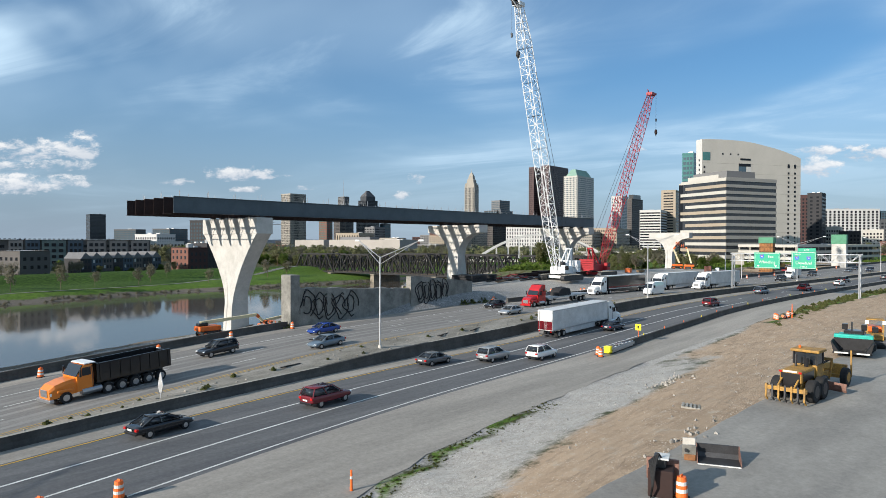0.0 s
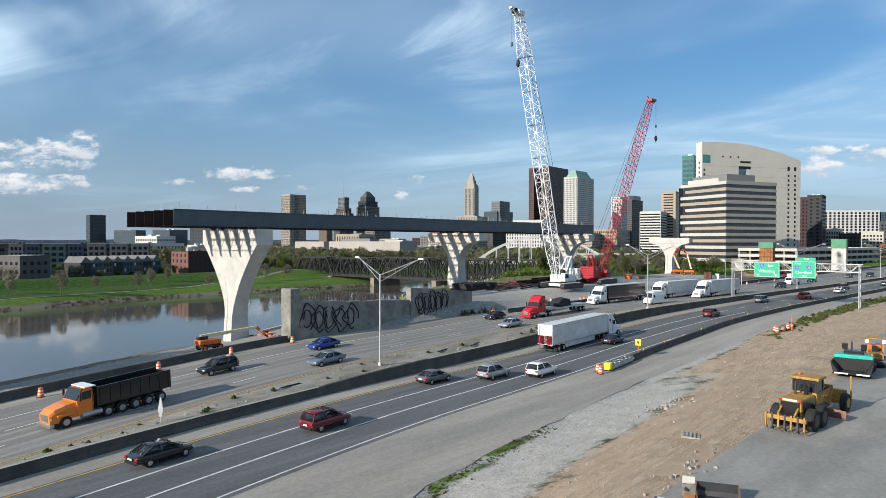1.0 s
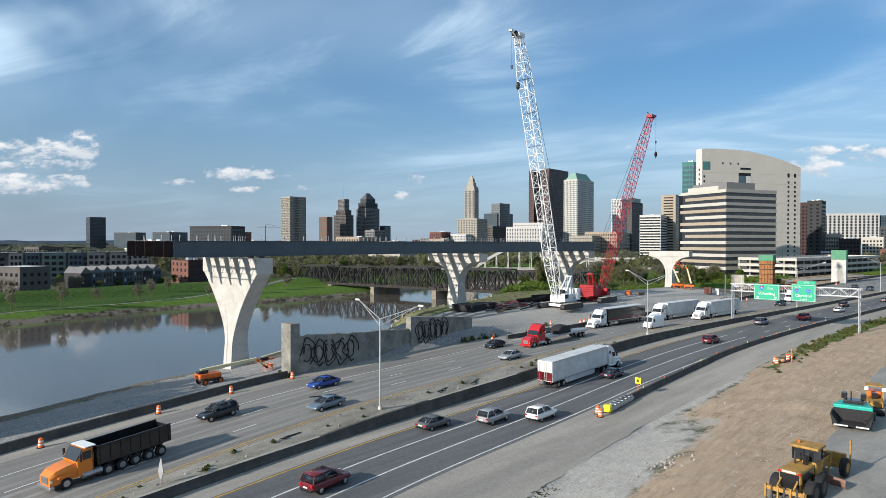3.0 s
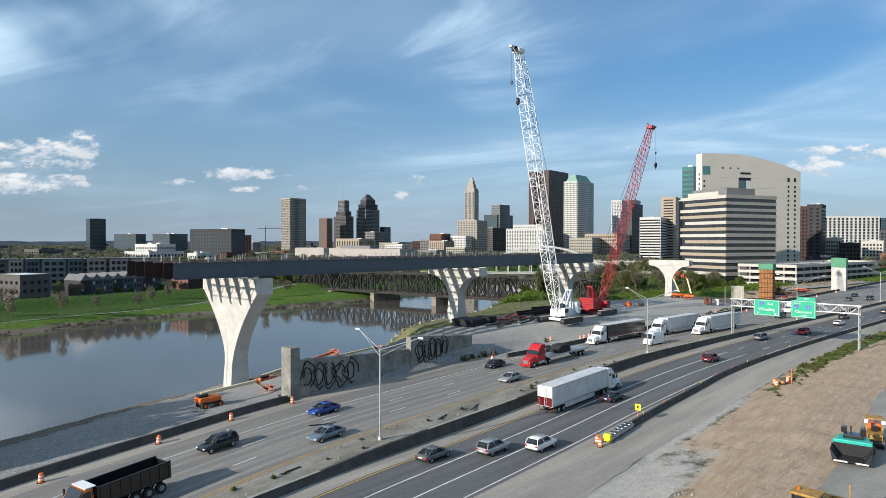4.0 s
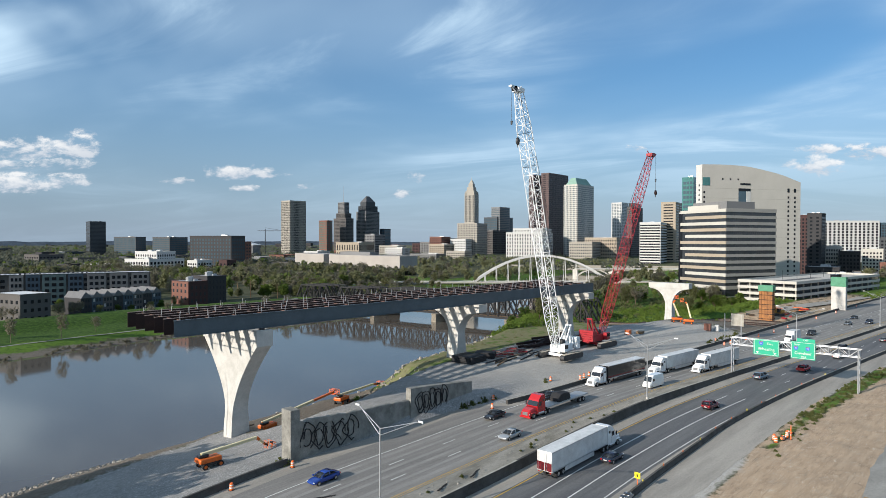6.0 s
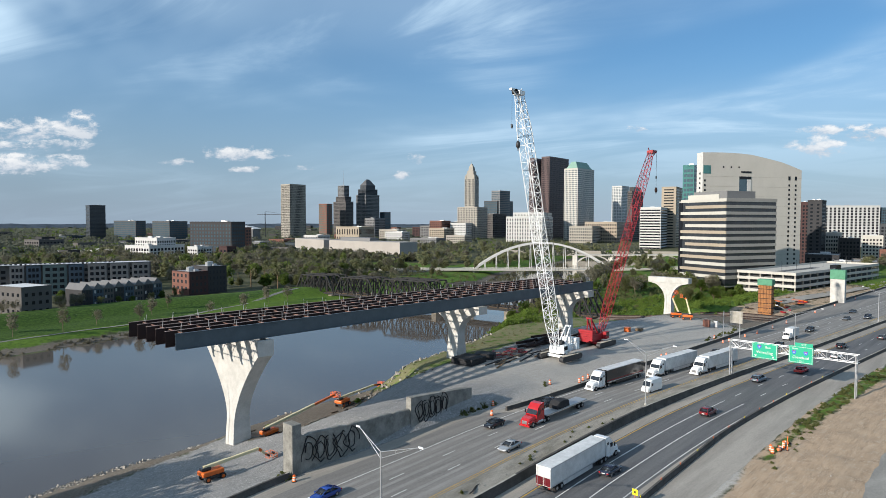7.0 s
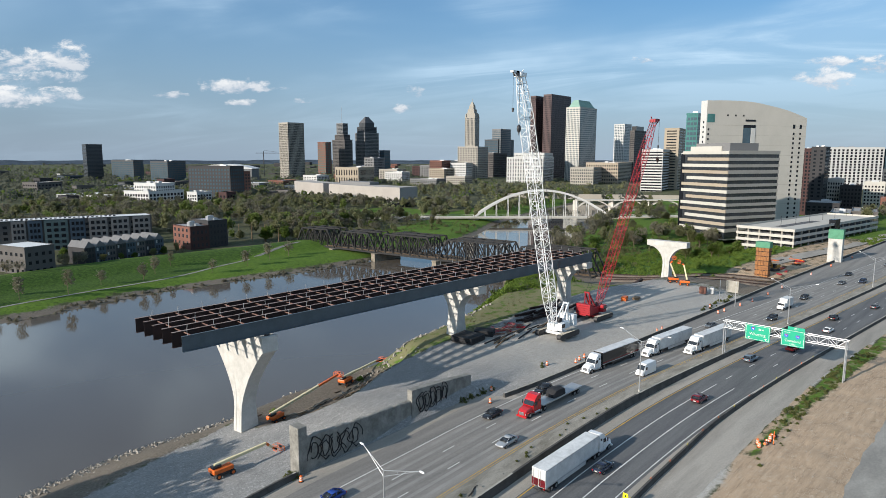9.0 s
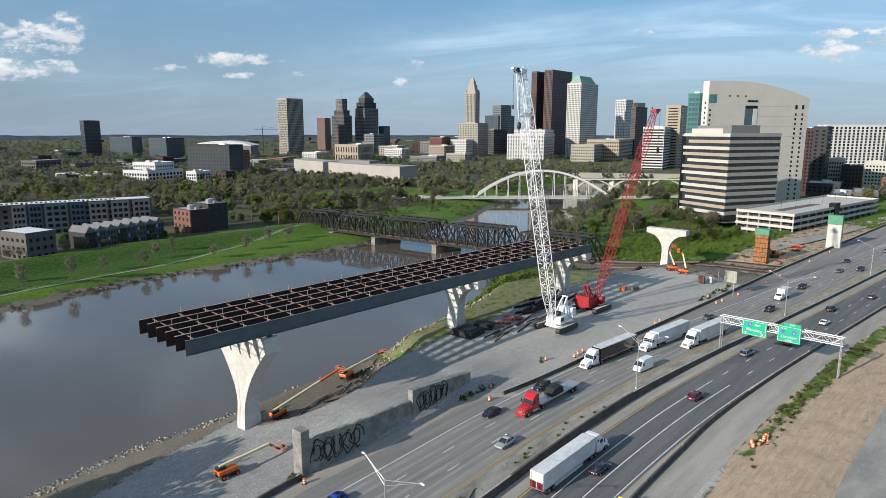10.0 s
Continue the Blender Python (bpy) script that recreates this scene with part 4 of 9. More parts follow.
deck = thing("bridge_girders", "steel bridge girders, outer painted grey, inner rusty", "bridge", pose(0, 0, G_BOT))
H = G_TOP - G_BOT
for k in range(DECK_N):
    y = DECK_M + k * GAP
    paint = k == 0
    bm = bmesh.new()
    box(bm, DECK0 - 0.1 * k, DECK1, y - 0.02, y + 0.02, 0.05, H - 0.05)
    box(bm, DECK0 - 0.1 * k, DECK1, y - 0.32, y + 0.32, 0.0, 0.06)
    # second slot: paler on rusty girders, painted as if sunlit
    box(bm, DECK0 - 0.1 * k, DECK1, y - 0.22, y + 0.22, H - 0.06, H, mi=1)
    s = DECK0 + 2.0
    while s < DECK1:
        if not paint:
            box(bm, s - 0.012, s + 0.012, y - 0.24, y + 0.24, 0.06, H - 0.06)
        else:
            side = 1 if k == 0 else -1
            box(bm, s - 0.012, s + 0.012, min(y, y + side * 0.24), max(y, y + side * 0.24), 0.06, H - 0.06)
        s += 3.3
    part("girder", bm, [M["girder"] if paint else M["rust"], M["girder"] if paint else M["flange"]], deck, "grey painted outer girder" if paint else "rust brown weathering girder")
    if paint:                                            # bolted splices on the outer face
        for sx in (62.5, 86.0, 107.0, 130.0, 152.0):
            bm = bmesh.new()
            f = -1 if k == 0 else 1
            box(bm, sx - 0.55, sx + 0.55, y + f * 0.024 - 0.012, y + f * 0.024 + 0.022, 0.2, H - 0.2)
            box(bm, sx - 0.5, sx + 0.5, y + f * 0.3 - 0.05, y + f * 0.3 + 0.05, 0.062, 0.1)
            part("splice_plate", bm, M["girder"], deck)
s, n = DECK0 + 2.0, 0
while s < DECK1 - 1:
    for k in range(DECK_N - 1):
        y0, y1 = DECK_M + k * GAP + 0.03, DECK_M + (k + 1) * GAP - 0.03
        bm = bmesh.new()
        bar(bm, (s, y0, H - 0.3), (s, y1, H - 0.3), 0.11, 0.16)
        bar(bm, (s, y0, 0.35), (s, y1, 0.35), 0.11, 0.12)
        bar(bm, (s, y0, 0.4), (s, (y0 + y1) / 2, H - 0.35), 0.1)
        bar(bm, (s, y1, 0.4), (s, (y0 + y1) / 2, H - 0.35), 0.1)
        part("cross_frame", bm, M["rust_light"], deck, "light rusty cross frame")
    s += 5.1
rnd = random.Random(4)
for k in range(DECK_N):                                   # lifeline posts along the top flanges
    s = DECK0 + 1.0 + 1.6 * (k % 2)
    while s < DECK1:
        bm = bmesh.new()
        y = DECK_M + k * GAP
        rod(bm, (s, y, H), (s + rnd.uniform(-0.12, 0.12), y + rnd.uniform(-0.1, 0.1), H + 1.05), 0.045, n=5)
        part("lifeline_post", bm, M["steel"], deck, "short pale steel post")
        s += 5.0
for s, a, b, base in PIERS:
    for k in range(DECK_N):
        y = DECK_M + k * GAP
        if a + 0.3 < y < b - 0.3:
            part("bearing", box(bmesh.new(), s - 0.4, s + 0.4, y - 0.4, y + 0.4, -0.36, -0.0), M["steel_dark"], deck)

# ---- the old graffiti wall ----
wall = thing("retaining_wall", "old stained concrete abutment wall with black graffiti", "retaining wall", pose(0, 0, 0))


def face_y(s):
    return 82.55 + (s - 54) * 0.058


bm = bmesh.new()
box(bm, 53.9, 55.6, 82.5, 85.0, -1.6, 7.0)
bmesh.ops.bevel(bm, geom=bm.edges[:], offset=0.08, segments=1, affect="EDGES")
part("end_pillar", bm, M["concrete_dark"], wall, "square concrete end pillar")
rnd = random.Random(2)
rings = []
s = 55.6
while s <= 80.6:
    t = 5.05 - 1.4 * (s - 55.6) / 24.0 + rnd.uniform(-0.14, 0.14)
    y = face_y(s)
    rings.append([(s, y, -1.6), (s, y + 0.05, t - 0.1), (s, y + 0.2, t), (s, y + 0.7, t + rnd.uniform(-0.1, 0.05)), (s, y + 0.9, -1.6)])
    s += 0.95
part("wall_panel", loft(bmesh.new(), rings), M["concrete_dark"], wall, "long panel with a broken top edge")
bm = bmesh.new()
rings = []
for s, t in ((80.2, 5.75), (81.4, 5.7), (84.5, 5.45), (88.5, 5.1), (92.5, 4.7), (96, 4.35), (98.2, 4.1), (98.4, 4.1)):
    y = face_y(s) - 0.25
    rings.append([(s, y, -1.6), (s, y, t), (s, y + 1.3, t), (s, y + 1.3, -1.6)])
part("wall_panel", loft(bm, rings), M["concrete_dark"], wall, "taller end panel")


def tube(points, r, material, parent, label=""):
    bm = bmesh.new()
    for a, b in zip(points, points[1:]):
        rod(bm, a, b, r, n=5)
    return part("graffiti_line", bm, material, parent, label)


def scrawl(s0, s1, z0, z1, seed, dy):
    """Unreadable loops of black spray paint on the wall, as heavy swirling strokes."""
    r = random.Random(seed)
    n = 5
    w = (s1 - s0) / n
    for i in range(n):
        c, hh = s0 + (i + 0.5) * w, (z1 - z0) / 2
        cz = (z0 + z1) / 2 + r.uniform(-0.15, 0.15) - (c - s0) * 0.05
        for ring in range(2):
            kx, kz, ph = w * (0.62 - 0.22 * ring) * r.uniform(0.85, 1.1), hh * (1.0 - 0.35 * ring), r.uniform(0, 6.28)
            a1, a2 = r.uniform(0.1, 0.28), r.uniform(0.1, 0.25)
            pts = []
            for q in range(25):
                a = ph + q / 24 * math.tau * r.choice((0.8, 0.88, 0.94))
                x = c + kx * (math.cos(a) + a1 * math.cos(3 * a + ph))
                z = cz + kz * (math.sin(a) + a2 * math.sin(2 * a + ph))
                pts.append((x, face_y(x) + dy + 0.003 * (z - z0), z))
            tube(pts, 0.085, M["graffiti"], wall)

# ---- buildings ----
def facade(bm, a, b, z0, z1, rows, cols, fw, fh, proud, inset=0.6, skip=None, rnd=None):
    """Window panes as thin boxes on the wall from a to b (x, y pairs); fw and fh: the share of a bay that is glass."""
    a, b = Vector(a), Vector(b)
    d = b - a
    length = d.length
    d.normalize()
    nrm = Vector((d.y, -d.x))
    bay, rowh = (length - 2 * inset) / cols, (z1 - z0) / rows
    for j in range(rows):
        for i in range(cols):
            if skip and skip(i, j):
                continue
            c0, c1 = inset + bay * (i + 0.5 - fw / 2), inset + bay * (i + 0.5 + fw / 2)
            h0, h1 = z0 + rowh * (j + 0.5 - fh / 2), z0 + rowh * (j + 0.5 + fh / 2)
            p, q = a + d * c0, a + d * c1
            o = nrm * proud
            co = [(p.x - o.x, p.y - o.y), (q.x - o.x, q.y - o.y), (q.x + o.x, q.y + o.y), (p.x + o.x, p.y + o.y)]
            lo = [bm.verts.new((x, y, h0)) for x, y in co]
            hi = [bm.verts.new((x, y, h1)) for x, y in co]
            for k in ((2, 3), (1, 2), (3, 0)):
                bm.faces.new((lo[k[0]], lo[k[1]], hi[k[1]], hi[k[0]]))
            bm.faces.new(hi)
            bm.faces.new(lo[::-1])


def corners(a, b):
    """A block whose near corner is at 0: a runs along +x, b along -y."""
    return [(0, 0), (a, 0), (a, -b), (0, -b)]


def building(name, label, x, y, yaw, a, b, h, wall, pane, rows, cols_a, cols_b, fw=0.6, fh=0.55, base=-6.0, z0=3.0, roof=None, parapet=1.2, proud=0.08, kind="stuff", category="building", plant=True, faces=(0, 1, 2, 3)):
    t = thing(name, label, category, pose(x, y, base, 0, 0, yaw))
    H = h - base
    bm = bmesh.new()
    box(bm, 0, a, -b, 0, 0, H)
    part("wall", bm, wall, t)
    bm = bmesh.new()
    w = min(0.5, a * 0.05)
    for x0, x1, y0, y1 in ((-0.15, a + 0.15, -0.35, 0.15), (-0.15, a + 0.15, -b - 0.15, -b + 0.35), (-0.15, 0.35, -b + 0.35, -0.35), (a - 0.35, a + 0.15, -b + 0.35, -0.35)):
        box(bm, x0, x1, y0, y1, H, H + parapet)
    part("parapet", bm, wall, t)
    bm = bmesh.new()
    box(bm, 0.4, a - 0.4, -b + 0.4, -0.4, H, H + 0.25)
    rf = part("roof", bm, roof or M["roof_grey"], t)
    if plant and min(a, b) > 8:
        r = random.Random(name)
        bm = bmesh.new()
        for _ in range(3):
            px, py = r.uniform(0.15, 0.65) * a, -r.uniform(0.3, 0.85) * b
            box(bm, px, px + min(a * 0.2, 6), py, py + min(b * 0.15, 5), H + 0.25, H + 0.25 + r.uniform(1.2, 2.6))
        part("rooftop_unit", bm, M["steel"], rf)
    c = corners(a, b)
    for k, (p, q, cols) in enumerate(((c[0], c[1], cols_a), (c[3], c[0], cols_b), (c[1], c[2], cols_b), (c[2], c[3], cols_a))):
        if k not in faces or not cols:
            continue
        bm = bmesh.new()
        facade(bm, q, p, z0, H - 1.5, rows, cols, fw, fh, proud)
        tagged(part("window_glazing", bm, pane, t), kind="stuff")
    return t


W = dict(
    sandy=mat("sandy_stone", (0.32, 0.295, 0.255), 0.85, vary=0.1, scale=0.05, fine=20),
    court=mat("courthouse_stone", (0.47, 0.443, 0.4), 0.85, vary=0.08, scale=0.05, fine=20),
    museum=mat("museum_concrete", (0.36, 0.33, 0.3), 0.85, vary=0.1, scale=0.03, fine=20, tint=(0.31, 0.285, 0.26)),
    pale=mat("pale_panel", (0.46, 0.44, 0.4), 0.85, vary=0.08, scale=0.05, fine=20, tint=(0.42, 0.4, 0.36)),
    whitew=mat("white_stone", (0.5, 0.495, 0.48), 0.8, vary=0.08, scale=0.05, fine=20),
    greyw=mat("grey_stone", (0.17, 0.17, 0.172), 0.8, vary=0.1, scale=0.05, fine=20),
    brown=mat("brown_granite", (0.082, 0.046, 0.045), 0.5, vary=0.12, scale=0.05, fine=20),
    darkw=mat("dark_cladding", (0.038, 0.043, 0.05), 0.5, vary=0.15, scale=0.06, fine=20),
    charcoal=mat("charcoal_brick", (0.034, 0.033, 0.036), 0.8, vary=0.2, scale=0.1, fine=20),
    brick=mat("red_brick", (0.17, 0.075, 0.055), 0.85, vary=0.2, scale=0.1, fine=30),
    brick_dark=mat("dark_red_brick", (0.055, 0.025, 0.024), 0.8, vary=0.2, scale=0.1, fine=30),
    taupe=mat("taupe_siding", (0.1, 0.092, 0.088), 0.85, vary=0.15, scale=0.1, fine=20),
    taupe_pale=mat("pale_taupe_panel", (0.2, 0.188, 0.182), 0.8, vary=0.12, scale=0.1, fine=20),
    slate_blue=mat("slate_blue_siding", (0.055, 0.08, 0.108), 0.8, vary=0.15, scale=0.1, fine=20),
    teal_grey=mat("teal_grey_siding", (0.095, 0.135, 0.135), 0.8, vary=0.12, scale=0.1, fine=20),
    spandrel=mat("grey_spandrel", (0.3, 0.285, 0.26), 0.5, vary=0.12, scale=0.1, fine=20),
    bluegrey=mat("blue_grey_siding", (0.035, 0.048, 0.06), 0.8, vary=0.12, scale=0.1, fine=20),
    tan=mat("tan_concrete", (0.34, 0.285, 0.22), 0.85, vary=0.1, scale=0.05, fine=20),
    bluegl=mat("blue_glass", (0.05, 0.085, 0.11), 0.12, vary=0.2, scale=0.06, spec=0.8),
    greengl=mat("green_glass", (0.05, 0.17, 0.16), 0.12, vary=0.25, scale=0.06, spec=0.8),
    greygl=mat("grey_glass", (0.04, 0.046, 0.054), 0.15, vary=0.4, scale=0.06, spec=0.5),
    darkgl=mat("tinted_glass", (0.012, 0.014, 0.018), 0.2, vary=0.3, scale=0.08, spec=0.25),
)


def crown_block(t, a0, a1, b0, b1, z0, z1, material, taper=0.0, name="upper_storey"):
    bm = bmesh.new()
    box(bm, a0, a1, -b1, -b0, z0, z1, taper=taper)
    return part(name, bm, material, t)


def glaze(t, a0, a1, b0, b1, z0, z1, rows, ca, cb, fw, fh, pane, proud=0.1):
    """Glazing on the two near faces of an upper block."""
    for p, q, c in (((a1, -b0), (a0, -b0), ca), ((a0, -b0), (a0, -b1), cb)):
        bm = bmesh.new()
        facade(bm, p, q, z0, z1, rows, c, fw, fh, proud, inset=0.4)
        tagged(part("window_glazing", bm, pane, t), kind="stuff")


# downtown, from the river's west bank round to the motorway
building("slab_tower", "tall grey office slab with vertical window bands", 894, 1369, 93.4, 37, 49, 131, W["sandy"], W["darkgl"], 32, 12, 14, 0.5, 0.75)
building("red_tower", "small red brick tower with green glass side", 1083, 1475, 93.4, 34, 21, 88, W["brick"], W["greengl"], 18, 8, 4, 0.5, 0.5)
t = building("stepped_tower", "brown stepped office tower with a mast", 1151, 1476, 93.4, 54, 30, 96, W["taupe"], W["darkgl"], 24, 14, 8, 0.55, 0.6)
crown_block(t, 6, 46, 3, 27, 102, 118, W["taupe"])
glaze(t, 6, 46, 3, 27, 103, 117, 4, 10, 6, 0.6, 0.6, W["darkgl"])
crown_block(t, 12, 40, 5, 24, 118, 150, W["greyw"])
glaze(t, 12, 40, 5, 24, 119, 149, 8, 7, 5, 0.6, 0.6, W["darkgl"])
part("mast", rod(bmesh.new(), (26, -14, 150), (26, -14, 198), 0.8, 0.2), M["steel"], t)
t = building("peaked_tower", "dark stone office tower with a pointed roof", 1223, 1472, 93.4, 42, 56, 118, W["greyw"], W["darkgl"], 29, 11, 14, 0.6, 0.65)
crown_block(t, 4, 38, 4, 52, 124, 142, W["darkw"])
glaze(t, 4, 38, 4, 52, 125, 141, 4, 9, 12, 0.6, 0.6, W["darkgl"])
crown_block(t, 8, 34, 9, 46, 142, 154, W["darkw"])
crown_block(t, 8, 34, 9, 46, 154, 172, M["roof_dark"], 12.4, "pointed_roof")
building("glass_block", "low dark glass office block", 1294, 1470, 93.4, 20, 27, 67, W["darkw"], W["bluegl"], 16, 5, 7, 0.9, 0.7)
# pale art deco tower with setbacks
t = thing("art_deco_tower", "slender pale stone tower with stepped crown and spire", "tower", pose(1090, 930, -6, 0, 0, 108.4))
crown_block(t, -4, 44, -2, 62, 0, 78, W["sandy"], name="lower_wing")
glaze(t, -4, 44, -2, 62, 5, 76, 18, 12, 16, 0.45, 0.55, W["greygl"])
for z0, z1, k in ((78, 142, 0.0), (142, 152, 2.0), (152, 160, 4.0), (160, 168, 6.5)):
    crown_block(t, 6 + k, 30 - k, 6 + k, 32 - k, z0, z1, W["sandy"], 0.6 if z0 > 100 else 0.0, "tower_stage")
glaze(t, 6, 30, 6, 32, 80, 141, 16, 7, 7, 0.42, 0.8, W["greygl"])
for x, y in ((7.5, 7.5), (28.5, 7.5), (7.5, 30.5), (28.5, 30.5)):
    crown_block(t, x - 1.6, x + 1.6, y - 1.6, y + 1.6, 142, 150, W["sandy"], 1.0, "turret")
crown_block(t, 13, 23, 14, 24, 168, 176, W["sandy"], 3.6, "tower_stage")
part("spire", rod(bmesh.new(), (18, -19, 175), (18, -19, 184), 0.7, 0.12), W["sandy"], t)
building("white_stone_block", "low white stone block with even windows", 1050, 925, 108.4, 37, 90, 35, W["whitew"], W["greygl"], 7, 10, 20, 0.5, 0.5)
building("glass_stepped_block", "dark glass office block with stepped top", 1287, 1026, 93.4, 42, 72, 92, W["darkw"], W["bluegl"], 22, 8, 14, 0.85, 0.6)
t = building("glass_upper_tower", "grey glass upper office tower with sloped shoulders", 1292, 1022, 93.4, 26, 46, 118, W["greyw"], W["bluegl"], 26, 8, 10, 0.8, 0.5)
building("brown_block", "brown mid-rise office block", 1217, 984, 93.4, 34, 58, 57, W["taupe"], W["darkgl"], 13, 10, 14, 0.6, 0.55)
building("granite_tower", "tall dark red granite tower with recessed bands", 1236, 876, 93.4, 14, 69, 187, W["brown"], W["darkgl"], 40, 5, 22, 0.45, 0.8)
building("granite_tower", "tall dark red granite tower slab", 1244, 839, 93.4, 21, 90, 189, W["brown"], W["darkgl"], 40, 6, 26, 0.45, 0.8)
t = building("green_roofed_tower", "pale office tower with chamfered green copper roof", 1163, 714, 93.4, 32, 74, 150, W["pale"], W["bluegl"], 36, 9, 18, 0.55, 0.6)
crown_block(t, 2, 30, 3, 70, 156, 172, M["copper"], 9.0, "copper_roof")
crown_block(t, 9, 23, 20, 50, 0, 153, W["greengl"], name="glass_bay")
building("white_courthouse", "broad white stone government building", 1029, 709, 113.4, 72, 110, 48, W["whitew"], W["greygl"], 7, 14, 22, 0.42, 0.62)
t = building("white_colonnade_block", "white set-back attic storey with columns", 1036, 712, 113.4, 60, 90, 56, W["whitew"], W["darkgl"], 12, 20, 30, 0.4, 0.5)
building("beige_block", "long beige low office building", 1020, 595, 108.4, 42, 150, 30, W["sandy"], W["greygl"], 6, 12, 34, 0.5, 0.5)
building("tan_low_block", "tan office building behind with flat roof", 1100, 590, 108.4, 60, 170, 38, W["tan"], W["darkgl"], 6, 14, 36, 0.5, 0.5)
building("white_blue_tower", "slim white and blue glass apartment tower", 1561, 823, 93.4, 29, 43, 134, W["whitew"], W["bluegl"], 34, 6, 10, 0.6, 0.6)
t = building("brown_sign_tower", "stepped brown office tower with dark crown", 1254, 638, 93.4, 10, 58, 103, W["taupe"], W["darkgl"], 24, 4, 18, 0.6, 0.5)
crown_block(t, 0, 10, 8, 46, 109, 119, M["black"], name="dark_crown")
t = building("striped_office", "white office block with black ribbon windows", 926, 424, 103.4, 31, 98, 60, W["whitew"], W["darkgl"], 15, 1, 1, 1.0, 0.5)
building("tan_office", "tan concrete office block with dark window strips", 977, 423, 103.4, 22, 98, 93, W["tan"], W["darkgl"], 22, 1, 3, 0.7, 0.4)
building("glass_annex", "green glass stair tower beside the courthouse", 511, 206.8, 93.4, 9, 10.6, 83, W["greengl"], W["bluegl"], 22, 3, 4, 0.8, 0.6)

# the tall curved courthouse: one slab with an arched top
t = thing("arched_courthouse", "tall pale concrete courthouse slab with an arched roof", "courthouse", pose(499.7, 195.5, -3, 0, 0, 58.6) @ Matrix.Diagonal((0.8, 0.8, 0.917, 1)))
CW, CT = 117.0, 9.0
top = curve_of([(0, 101.0 + 3), (27, 101.4 + 3), (53, 100.5 + 3), (73, 97.8 + 3), (94, 94.2 + 3), (CW, 88.2 + 3)])
bm = bmesh.new()
pts = [(0, 0), (CW, 0)] + [(CW - k * CW / 24, top(CW - k * CW / 24)) for k in range(25)]
lo = [bm.verts.new((0, -x, z)) for x, z in pts]
hi = [bm.verts.new((CT, -x, z)) for x, z in pts]
for k in range(len(pts)):
    j = (k + 1) % len(pts)
    bm.faces.new((lo[k], lo[j], hi[j], hi[k]))
bm.faces.new(lo[::-1])
bm.faces.new(hi)
part("wall", bm, W["court"], t)
for k in range(1, 24):                                     # panel joints as thin proud courses
    z = 8.4 * k
    if z < 88:
        part("panel_course", box(bmesh.new(), -0.08, 0.0, -CW + 0.2, -0.2, z, z + 0.14), W["sandy"], t)
for dx in (102.0, 110.0):
    part("window", box(bmesh.new(), -0.14, 0.3, -dx - 1.3, -dx + 1.3, 82.0, 85.5), W["darkgl"], t)
    for k in range(19):
        part("window", box(bmesh.new(), -0.14, 0.3, -dx - 1.0, -dx + 1.0, 76.6 - k * 4.05, 78.5 - k * 4.05), W["darkgl"], t)
for k in range(21):
    part("window", box(bmesh.new(), -0.14, 0.3, -3.4, -1.6, 79.5 - k * 4.05, 81.3 - k * 4.05), W["darkgl"], t)
    part("window", box(bmesh.new(), 3.2, 5.0, -0.3, 0.14, 85.5 - k * 4.05, 87.3 - k * 4.05), W["darkgl"], t)
part("corner_glazing", box(bmesh.new(), -0.2, 0.3, -9.0, -0.6, 86.2, 93.2), W["greengl"], t)
part("recess_glazing", box(bmesh.new(), -0.2, 0.3, -51.0, -42.0, 68.5, 84.5), W["bluegl"], t, "tall recessed dark glazing")
# dark slab in place of the shade under the recess head
part("recess_shadow", box(bmesh.new(), -0.3, 0.2, -56.0, -42.0, 82.0, 84.5), W["darkgl"], t)
part("recess_side", box(bmesh.new(), -0.4, 0.2, -56.0, -51.0, 68.5, 82.0), W["whitew"], t, "white reveal of the tall recess")
part("recess_lintel", box(bmesh.new(), -0.3, 0.2, -56.0, -44.0, 87.4, 89.0), W["darkgl"], t)
part("recess_slot", box(bmesh.new(), -0.3, 0.2, -54.0, -41.0, 65.5, 66.4), W["darkgl"], t)
for dx in (23.5, 32.5, 41.5):
    part("window", box(bmesh.new(), -0.14, 0.3, -dx - 0.8, -dx + 0.8, 91.5, 92.9), W["darkgl"], t)
# end wall overlaid in whiter stone where the sun strikes it
part("side_strip", box(bmesh.new(), 0.05, CT - 0.05, -0.1, 0.1, 0, 103.8), W["whitew"], t, "end wall made paler for the sunlight on it")

# the banded office in front of it
t = thing("banded_office", "twelve-storey office with beige bands and ribbon glass", "office building", pose(420, 149, -2.5, 0, 0, 66.4))
OA, OB, OH = 41.0, 45.0, 54.2
part("wall", box(bmesh.new(), 0.3, OA - 0.3, -OB + 0.3, -0.3, 0, OH), W["greygl"], t, "grey reflecting ribbon glass")
for k in range(13):
    z = 4.2 + k * 4.15
    h = 2.0
    lift = 0.0 if k % 4 else 0.8
    bm = bmesh.new()
    box(bm, -0.1 + lift * 0.0, OA - 1.5 - 4.5 * (k % 3 == 2), -0.35, 0.12, z, z + h)
    part("spandrel", bm, W["tan"] if k % 2 else W["pale"], t, "pale beige spandrel band")
    bm = bmesh.new()
    box(bm, -0.12, 0.35, -OB, -0.35, z, z + (1.9 if k % 3 else 2.3))
    part("spandrel", bm, W["spandrel"], t, "grey spandrel band")
bm = bmesh.new()
for i in range(24):
    y = -1.0 - i * (OB - 2) / 23
    box(bm, 0.2, 0.36, y - 0.06, y + 0.06, 4, OH - 1)
for i in range(12):
    x = 1.0 + i * (OA - 2) / 11
    box(bm, x - 0.06, x + 0.06, -0.36, -0.2, 4, OH - 1)
